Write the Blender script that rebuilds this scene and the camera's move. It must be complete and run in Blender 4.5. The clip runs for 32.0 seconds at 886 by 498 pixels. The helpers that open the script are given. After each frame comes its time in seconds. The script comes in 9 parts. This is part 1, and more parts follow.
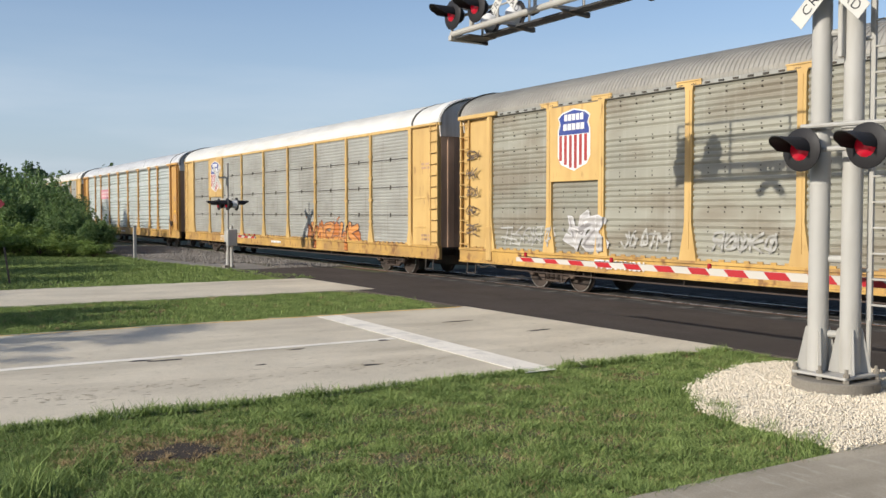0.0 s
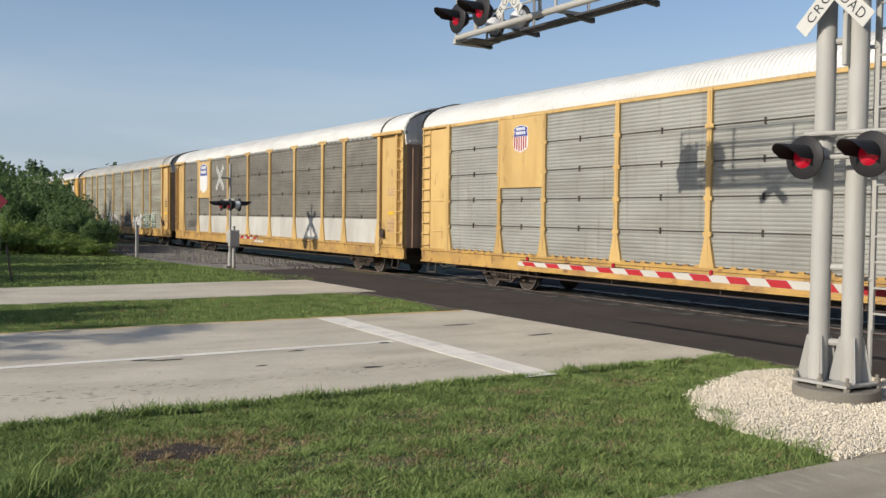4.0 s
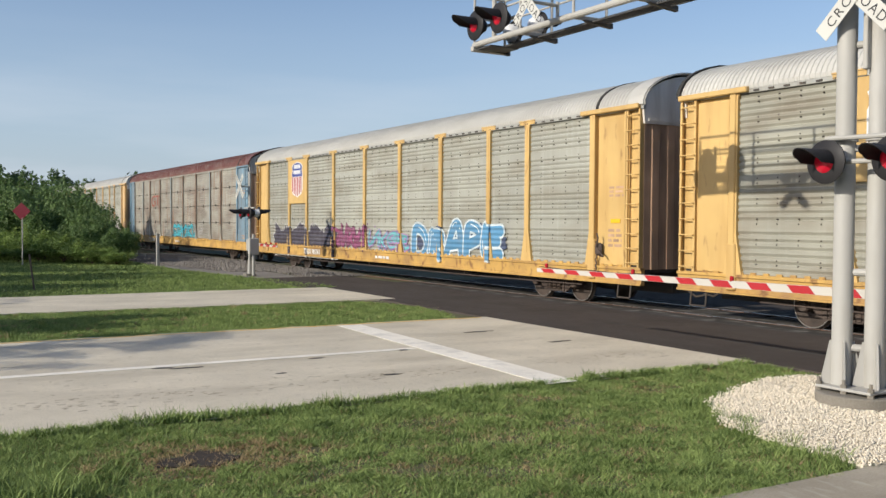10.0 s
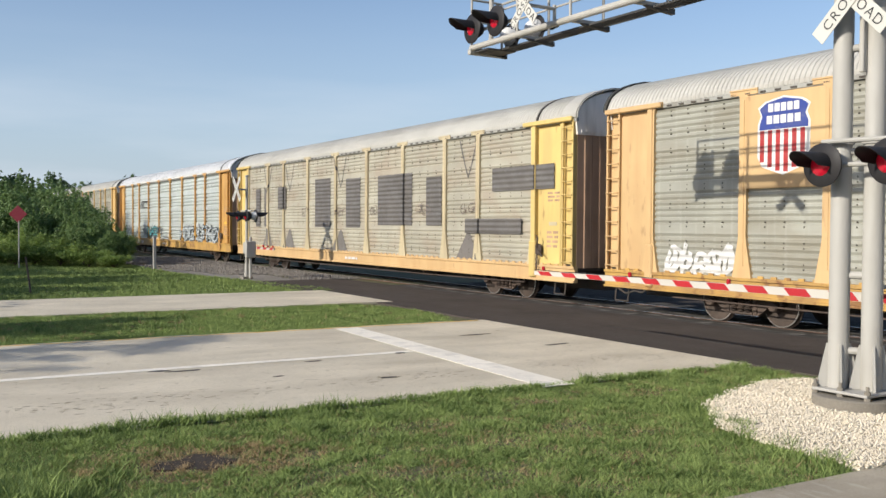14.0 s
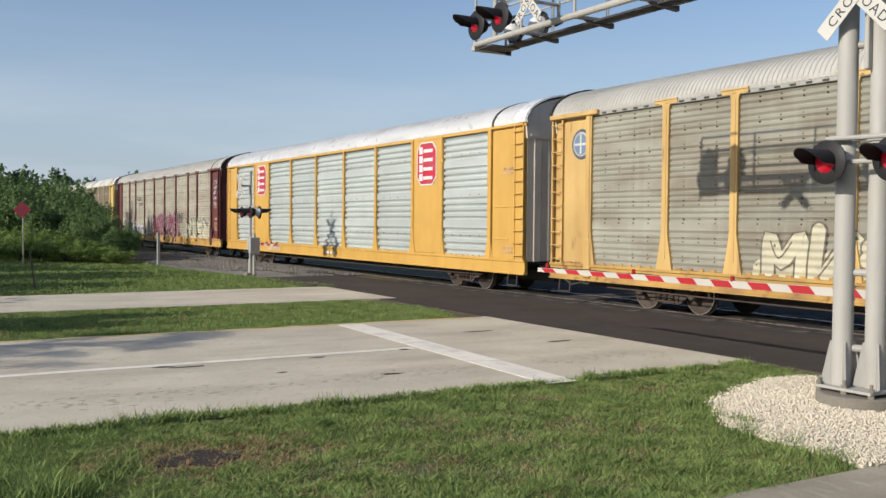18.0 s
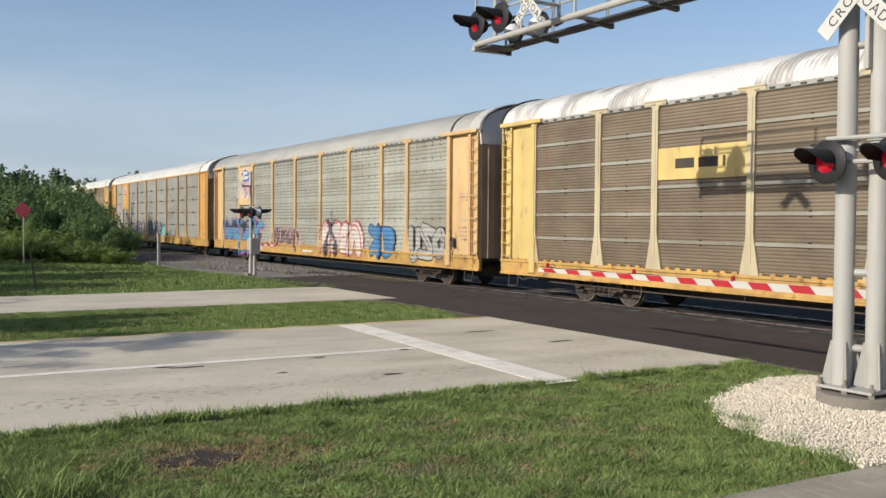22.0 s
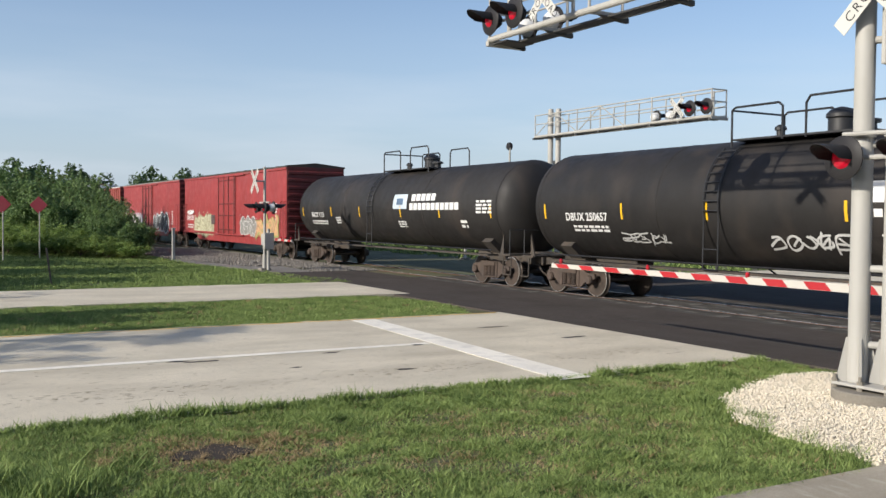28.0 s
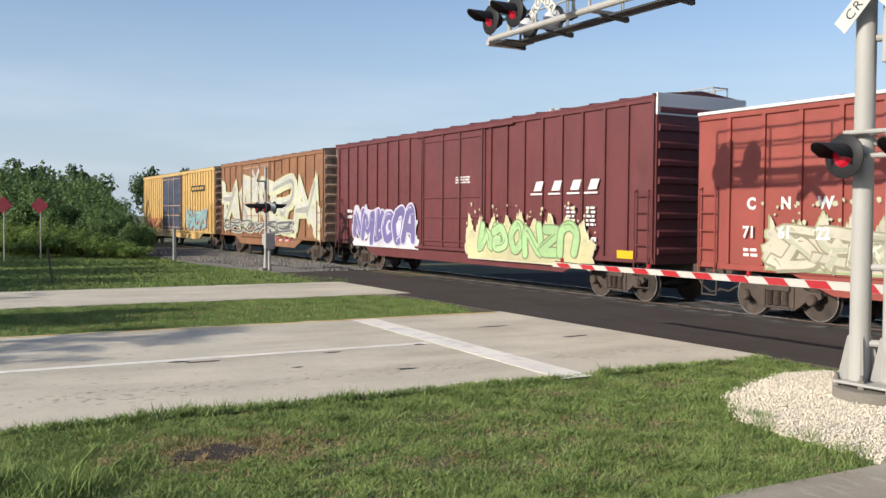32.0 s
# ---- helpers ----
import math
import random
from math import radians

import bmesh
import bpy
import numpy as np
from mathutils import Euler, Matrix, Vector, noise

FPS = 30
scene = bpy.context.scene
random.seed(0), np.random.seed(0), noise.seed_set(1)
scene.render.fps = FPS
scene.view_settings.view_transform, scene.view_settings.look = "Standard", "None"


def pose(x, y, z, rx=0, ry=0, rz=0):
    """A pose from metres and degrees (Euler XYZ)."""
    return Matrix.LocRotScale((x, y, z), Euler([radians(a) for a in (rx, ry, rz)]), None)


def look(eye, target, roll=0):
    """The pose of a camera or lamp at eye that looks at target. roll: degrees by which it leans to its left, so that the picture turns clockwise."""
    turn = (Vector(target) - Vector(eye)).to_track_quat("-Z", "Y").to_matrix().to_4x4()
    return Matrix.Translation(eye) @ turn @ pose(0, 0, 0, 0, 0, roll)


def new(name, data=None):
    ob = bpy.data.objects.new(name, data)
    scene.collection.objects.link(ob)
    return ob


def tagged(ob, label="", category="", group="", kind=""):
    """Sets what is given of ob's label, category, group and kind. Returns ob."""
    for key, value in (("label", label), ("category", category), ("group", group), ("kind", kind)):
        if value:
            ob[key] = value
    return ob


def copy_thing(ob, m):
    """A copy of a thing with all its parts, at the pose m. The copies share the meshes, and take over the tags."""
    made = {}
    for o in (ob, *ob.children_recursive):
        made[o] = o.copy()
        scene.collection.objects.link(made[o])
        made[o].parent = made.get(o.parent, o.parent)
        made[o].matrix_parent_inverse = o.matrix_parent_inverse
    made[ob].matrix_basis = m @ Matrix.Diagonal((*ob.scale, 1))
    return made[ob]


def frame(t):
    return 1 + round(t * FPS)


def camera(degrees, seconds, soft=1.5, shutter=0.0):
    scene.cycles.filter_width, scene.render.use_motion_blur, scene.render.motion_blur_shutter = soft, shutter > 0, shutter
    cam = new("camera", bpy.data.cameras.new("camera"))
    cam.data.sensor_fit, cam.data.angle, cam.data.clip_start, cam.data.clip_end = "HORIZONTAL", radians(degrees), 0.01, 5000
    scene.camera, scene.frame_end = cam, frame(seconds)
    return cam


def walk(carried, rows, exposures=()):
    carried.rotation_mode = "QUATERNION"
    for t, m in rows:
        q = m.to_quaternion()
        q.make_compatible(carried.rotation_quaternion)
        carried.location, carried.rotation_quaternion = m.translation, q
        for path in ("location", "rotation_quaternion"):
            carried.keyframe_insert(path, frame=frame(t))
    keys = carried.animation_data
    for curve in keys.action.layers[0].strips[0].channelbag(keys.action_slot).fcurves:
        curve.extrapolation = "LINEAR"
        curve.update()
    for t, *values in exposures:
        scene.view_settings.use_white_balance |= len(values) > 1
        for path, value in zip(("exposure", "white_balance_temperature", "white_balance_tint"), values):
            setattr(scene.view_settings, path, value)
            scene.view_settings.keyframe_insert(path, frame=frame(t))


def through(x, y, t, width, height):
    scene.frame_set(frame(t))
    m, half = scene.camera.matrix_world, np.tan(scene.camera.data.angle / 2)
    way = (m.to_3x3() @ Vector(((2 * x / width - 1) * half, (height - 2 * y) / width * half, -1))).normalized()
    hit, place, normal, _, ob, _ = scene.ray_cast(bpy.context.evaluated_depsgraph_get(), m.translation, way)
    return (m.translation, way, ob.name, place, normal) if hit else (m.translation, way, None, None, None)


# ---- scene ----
import colorsys

# ---- camera: stands still on the pavement and turns a little ----
cam = camera(50.83, 32.0, soft=1.5)
EYE = (0.0, 0.0, 2.1)
# seconds, tilt, lean, turn (degrees)
PATH = [
    (0, 87.76, 0.00, 58.25), (0.5, 87.76, -0.19, 58.30), (1, 87.93, -0.37, 58.33), (1.5, 87.97, -0.35, 58.45),
    (2, 87.87, -0.18, 58.52), (2.5, 87.92, -0.01, 58.45), (3, 87.95, 0.33, 58.26), (3.5, 87.93, 0.61, 58.22),
    (5.5, 88.24, 0.56, 58.97), (6, 88.33, 0.29, 59.18), (6.5, 88.53, 0.12, 59.30), (7, 88.67, 0.16, 59.40),
    (7.5, 88.65, 0.20, 59.60), (8, 88.65, 0.20, 59.61), (8.5, 88.53, 0.37, 59.66), (9, 88.44, 0.45, 59.81),
    (9.5, 88.35, 0.42, 59.72), (10, 88.38, 0.39, 59.53), (10.5, 88.47, 0.28, 59.60), (11, 88.38, 0.20, 59.64),
    (11.5, 88.31, 0.12, 59.58), (12, 88.34, 0.23, 59.55), (12.5, 88.36, 0.27, 59.48), (13, 88.32, 0.27, 59.44),
    (13.5, 88.44, 0.34, 59.45), (14, 88.56, 0.39, 59.35), (14.5, 88.55, 0.52, 59.18), (16.5, 88.46, 0.69, 59.33),
    (17, 88.46, 0.60, 59.37), (17.5, 88.35, 0.57, 59.56), (18, 88.35, 0.49, 59.57), (18.5, 88.46, 0.42, 59.50),
    (19, 88.55, 0.34, 59.44), (19.5, 88.64, 0.34, 59.40), (20, 88.60, 0.36, 59.31), (20.5, 88.47, 0.41, 59.20),
    (21, 88.43, 0.45, 59.24), (21.5, 88.39, 0.38, 59.44), (22, 88.36, 0.45, 59.59), (22.5, 88.35, 0.53, 59.59),
    (23, 88.35, 0.58, 59.63), (23.5, 88.34, 0.70, 59.78), (24, 88.39, 0.69, 59.87), (24.5, 88.40, 0.63, 59.87),
    (25, 88.31, 0.60, 59.90), (25.5, 88.18, 0.59, 59.93), (27.5, 88.07, 0.62, 60.28), (28, 88.07, 0.56, 60.41),
    (28.5, 88.11, 0.46, 60.44), (29, 88.03, 0.41, 60.45), (29.5, 87.97, 0.39, 60.43), (30, 87.97, 0.42, 60.46),
    (30.5, 87.97, 0.42, 60.57), (31, 88.00, 0.34, 60.56), (31.5, 88.07, 0.28, 60.53), (32, 88.04, 0.40, 60.47),
]
# the clip's camera lets its exposure drift
EXPOSURE = [(0, 0.16), (1, 0.02), (2, 0.05), (3, 0.03), (6, -0.10), (7, 0.05), (8, -0.06), (9, 0.02), (11, 0.18), (14, 0.22), (17, 0.02), (20, 0.02), (23, 0.10), (25.5, 0.03), (27.5, 0.0), (28, 0.24), (29, 0.24), (30, 0.36), (31, 0.30), (32, 0.27)]
walk(cam, [(t, pose(*EYE, 0, 0, turn) @ pose(0, 0, 0, tilt) @ pose(0, 0, 0, 0, 0, lean)) for t, tilt, lean, turn in PATH], EXPOSURE)

# ---- world, sun ----
SUN_FROM = Vector((0.02, -0.92, 0.40)).normalized()
world = bpy.data.worlds.new("world")
scene.world = world
world.use_nodes = True
_wn, _wl = world.node_tree.nodes, world.node_tree.links
_wn.clear()
_sky = _wn.new("ShaderNodeTexSky")
_sky.sky_type, _sky.sun_disc = "NISHITA", False
_sky.sun_elevation, _sky.sun_rotation = math.asin(SUN_FROM.z), math.atan2(SUN_FROM.x, SUN_FROM.y)
_sky.air_density, _sky.dust_density, _sky.ozone_density, _sky.altitude = 1.0, 1.2, 3.6, 0
_bg = _wn.new("ShaderNodeBackground")
_bg.inputs["Strength"].default_value = 0.135
_out = _wn.new("ShaderNodeOutputWorld")
# thin veils of cloud low over the horizon
_wtc = _wn.new("ShaderNodeTexCoord")
_wmap = _wn.new("ShaderNodeMapping")
_wmap.inputs["Scale"].default_value = (1.6, 1.6, 11.0)
_wnoi = _wn.new("ShaderNodeTexNoise")
_wnoi.inputs["Scale"].default_value, _wnoi.inputs["Detail"].default_value = 2.2, 6.0
_wrmp = _wn.new("ShaderNodeValToRGB")
_wrmp.color_ramp.elements[0].position, _wrmp.color_ramp.elements[1].position = 0.42, 0.72
_wsep = _wn.new("ShaderNodeSeparateXYZ")
_wband = _wn.new("ShaderNodeMapRange")
_wband.inputs["From Min"].default_value, _wband.inputs["From Max"].default_value = 0.20, 0.02
_wband.inputs["To Min"].default_value, _wband.inputs["To Max"].default_value = 0.0, 0.5
_wmul = _wn.new("ShaderNodeMath")
_wmul.operation = "MULTIPLY"
_wmix = _wn.new("ShaderNodeMix")
_wmix.data_type = "RGBA"
_wmix.inputs[7].default_value = (4.7, 5.4, 6.0, 1)
_wl.new(_wtc.outputs["Generated"], _wmap.inputs[0])
_wl.new(_wmap.outputs[0], _wnoi.inputs["Vector"])
_wl.new(_wnoi.outputs["Fac"], _wrmp.inputs[0])
_wl.new(_wtc.outputs["Generated"], _wsep.inputs[0])
_wl.new(_wsep.outputs["Z"], _wband.inputs["Value"])
_wl.new(_wrmp.outputs[0], _wmul.inputs[0])
_wl.new(_wband.outputs[0], _wmul.inputs[1])
_wl.new(_wmul.outputs[0], _wmix.inputs[0])
# haze that thickens towards the horizon
_whz = _wn.new("ShaderNodeMapRange")
_whz.inputs["From Min"].default_value, _whz.inputs["From Max"].default_value = 0.285, -0.02
_whz.inputs["To Min"].default_value, _whz.inputs["To Max"].default_value = 0.0, 0.78
_whaze = _wn.new("ShaderNodeMix")
_whaze.data_type = "RGBA"
_whaze.inputs[7].default_value = (3.3, 4.3, 5.3, 1)
_wl.new(_wsep.outputs["Z"], _whz.inputs["Value"])
_wl.new(_whz.outputs[0], _whaze.inputs[0])
_wl.new(_sky.outputs[0], _whaze.inputs[6])
_wl.new(_whaze.outputs[2], _wmix.inputs[6])
# the moist air of the place turns the blue a little towards violet
_wtint = _wn.new("ShaderNodeMix")
_wtint.data_type, _wtint.blend_type = "RGBA", "MULTIPLY"
_wtint.inputs[0].default_value, _wtint.inputs[7].default_value = 1.0, (1.03, 0.97, 0.97, 1)
_wl.new(_wmix.outputs[2], _wtint.inputs[6])
_wl.new(_wtint.outputs[2], _bg.inputs["Color"])
_wl.new(_bg.outputs[0], _out.inputs["Surface"])

sun_data = bpy.data.lights.new("sun", "SUN")
sun_data.energy, sun_data.angle, sun_data.color = 4.6, radians(0.55), (1.0, 0.93, 0.82)
sun = new("sun", sun_data)
sun.matrix_world = look(SUN_FROM * 100, (0, 0, 0))

# ---- plan ----
TRACK_Y = 16.85          # centre line of the track; rails run along x, their tops are z = 0
SPEED = 20.848           # metres a second, towards +x
HEAD = -24.43            # the coupling between cars 0 and 1 at 0 s
ROAD_W, ROAD_E = -17.5, -9.9     # edges of the concrete road, which runs along y
CONCRETE_END = 11.4
SIDE_W, SIDE_E = -27.7, -22.8    # second carriageway beyond the median


# ---- materials ----
def nodes_of(name):
    m = bpy.data.materials.new(name)
    m.use_nodes = True
    nt = m.node_tree
    return m, nt.nodes, nt.links, nt.nodes["Principled BSDF"]


def surface(name, colour, rough=0.6, metal=0.0, vary=0.15, stain=None, stain_amount=0.4, stain_scale=(1.5, 1.5, 0.5),
            stain_range=(0.45, 0.7), grain=0.0, grain_scale=40.0, bump=0.0, bump_scale=30.0, spec=0.5, space="Object", random_tint=0.0,
            stain2=None, stain2_amount=0.0, stain2_scale=(6, 6, 6), stain2_range=(0.55, 0.65), coat=0.0):
    """Base colour with broad variation, one or two stains of their own shape, fine grain, relief, and a tint that differs from piece to piece."""
    m, n, l, b = nodes_of(name)
    tc = n.new("ShaderNodeTexCoord")
    info = n.new("ShaderNodeObjectInfo")
    vec = n.new("ShaderNodeVectorMath")
    vec.operation = "ADD"
    l.new(tc.outputs["Object"], vec.inputs[0])
    if space == "Object":
        off = n.new("ShaderNodeVectorMath")
        off.operation = "SCALE"
        off.inputs[0].default_value = (37.0, 11.0, 53.0)
        l.new(info.outputs["Random"], off.inputs["Scale"])
        l.new(off.outputs[0], vec.inputs[1])

    def noise_at(scale, detail=5.0, xyz=None):
        t = n.new("ShaderNodeTexNoise")
        t.inputs["Scale"].default_value, t.inputs["Detail"].default_value = scale, detail
        if xyz:
            mp = n.new("ShaderNodeMapping")
            mp.inputs["Scale"].default_value = xyz
            l.new(vec.outputs[0], mp.inputs[0])
            l.new(mp.outputs[0], t.inputs["Vector"])
        else:
            l.new(vec.outputs[0], t.inputs["Vector"])
        return t.outputs["Fac"]

    def ramp(src, a, c, lo=0.0, hi=1.0):
        r = n.new("ShaderNodeMapRange")
        r.inputs["From Min"].default_value, r.inputs["From Max"].default_value = a, c
        r.inputs["To Min"].default_value, r.inputs["To Max"].default_value = lo, hi
        l.new(src, r.inputs["Value"])
        return r.outputs[0]

    def mix(fac, a, c, blend="MIX"):
        x = n.new("ShaderNodeMix")
        x.data_type, x.blend_type = "RGBA", blend
        for key, v in ((0, fac), (6, a), (7, c)):
            if isinstance(v, (int, float)):
                x.inputs[key].default_value = v
            elif isinstance(v, tuple):
                x.inputs[key].default_value = (*v, 1)
            else:
                l.new(v, x.inputs[key])
        return x.outputs[2]

    def grey(v):
        c = n.new("ShaderNodeCombineColor")
        for i in range(3):
            l.new(v, c.inputs[i])
        return c.outputs[0]

    col = mix(1.0, tuple(colour), grey(ramp(noise_at(0.7, 4), 0.3, 0.7, 1 - vary, 1 + vary)), "MULTIPLY")
    if random_tint:
        col = mix(1.0, col, grey(ramp(info.outputs["Random"], 0, 1, 1 - random_tint, 1 + random_tint)), "MULTIPLY")
    if grain:
        col = mix(1.0, col, grey(ramp(noise_at(grain_scale, 3), 0.3, 0.7, 1 - grain, 1 + grain)), "MULTIPLY")
    if stain:
        col = mix(ramp(noise_at(1.0, 6, stain_scale), *stain_range, 0, stain_amount), col, tuple(stain))
    if stain2:
        col = mix(ramp(noise_at(1.0, 4, stain2_scale), *stain2_range, 0, stain2_amount), col, tuple(stain2))
    l.new(col, b.inputs["Base Color"])
    l.new(ramp(noise_at(3.0, 4), 0.3, 0.7, max(rough - 0.1, 0.02), min(rough + 0.1, 1)), b.inputs["Roughness"])
    b.inputs["Metallic"].default_value = metal
    b.inputs["Specular IOR Level"].default_value = spec
    b.inputs["Coat Weight"].default_value = coat
    if bump:
        bn = n.new("ShaderNodeBump")
        bn.inputs["Strength"].default_value, bn.inputs["Distance"].default_value = bump, 0.02
        l.new(noise_at(bump_scale, 4), bn.inputs["Height"])
        l.new(bn.outputs[0], b.inputs["Normal"])
    return m


def glow(name, colour, strength):
    m, n, l, b = nodes_of(name)
    b.inputs["Base Color"].default_value = (*colour, 1)
    b.inputs["Emission Color"].default_value = (*colour, 1)
    b.inputs["Emission Strength"].default_value = strength
    b.inputs["Roughness"].default_value = 0.15
    return m


def leafy(name, a, c, rough=0.6, through=0.25):
    """Leaves or blades: the hue differs from island to island."""
    m, n, l, b = nodes_of(name)
    g = n.new("ShaderNodeNewGeometry")
    tc = n.new("ShaderNodeTexCoord")
    t = n.new("ShaderNodeTexNoise")
    t.inputs["Scale"].default_value, t.inputs["Detail"].default_value = 2.2, 5.0
    l.new(tc.outputs["Object"], t.inputs["Vector"])
    add = n.new("ShaderNodeMath")
    add.operation = "MULTIPLY_ADD"
    add.inputs[1].default_value = 0.72
    l.new(g.outputs["Random Per Island"], add.inputs[0])
    sub = n.new("ShaderNodeMapRange")
    sub.inputs["From Min"].default_value, sub.inputs["From Max"].default_value = 0.35, 0.65
    sub.inputs["To Max"].default_value = 0.36
    l.new(t.outputs["Fac"], sub.inputs["Value"])
    l.new(sub.outputs[0], add.inputs[2])
    x = n.new("ShaderNodeMix")
    x.data_type = "RGBA"
    x.inputs[6].default_value, x.inputs[7].default_value = (*a, 1), (*c, 1)
    l.new(add.outputs[0], x.inputs[0])
    l.new(x.outputs[2], b.inputs["Base Color"])
    b.inputs["Roughness"].default_value = rough
    b.inputs["Specular IOR Level"].default_value = 0.3
    tr = n.new("ShaderNodeBsdfTranslucent")
    l.new(x.outputs[2], tr.inputs["Color"])
    ms = n.new("ShaderNodeMixShader")
    ms.inputs[0].default_value = through
    out = n["Material Output"]
    l.new(b.outputs[0], ms.inputs[1])
    l.new(tr.outputs[0], ms.inputs[2])
    l.new(ms.outputs[0], out.inputs["Surface"])
    return m


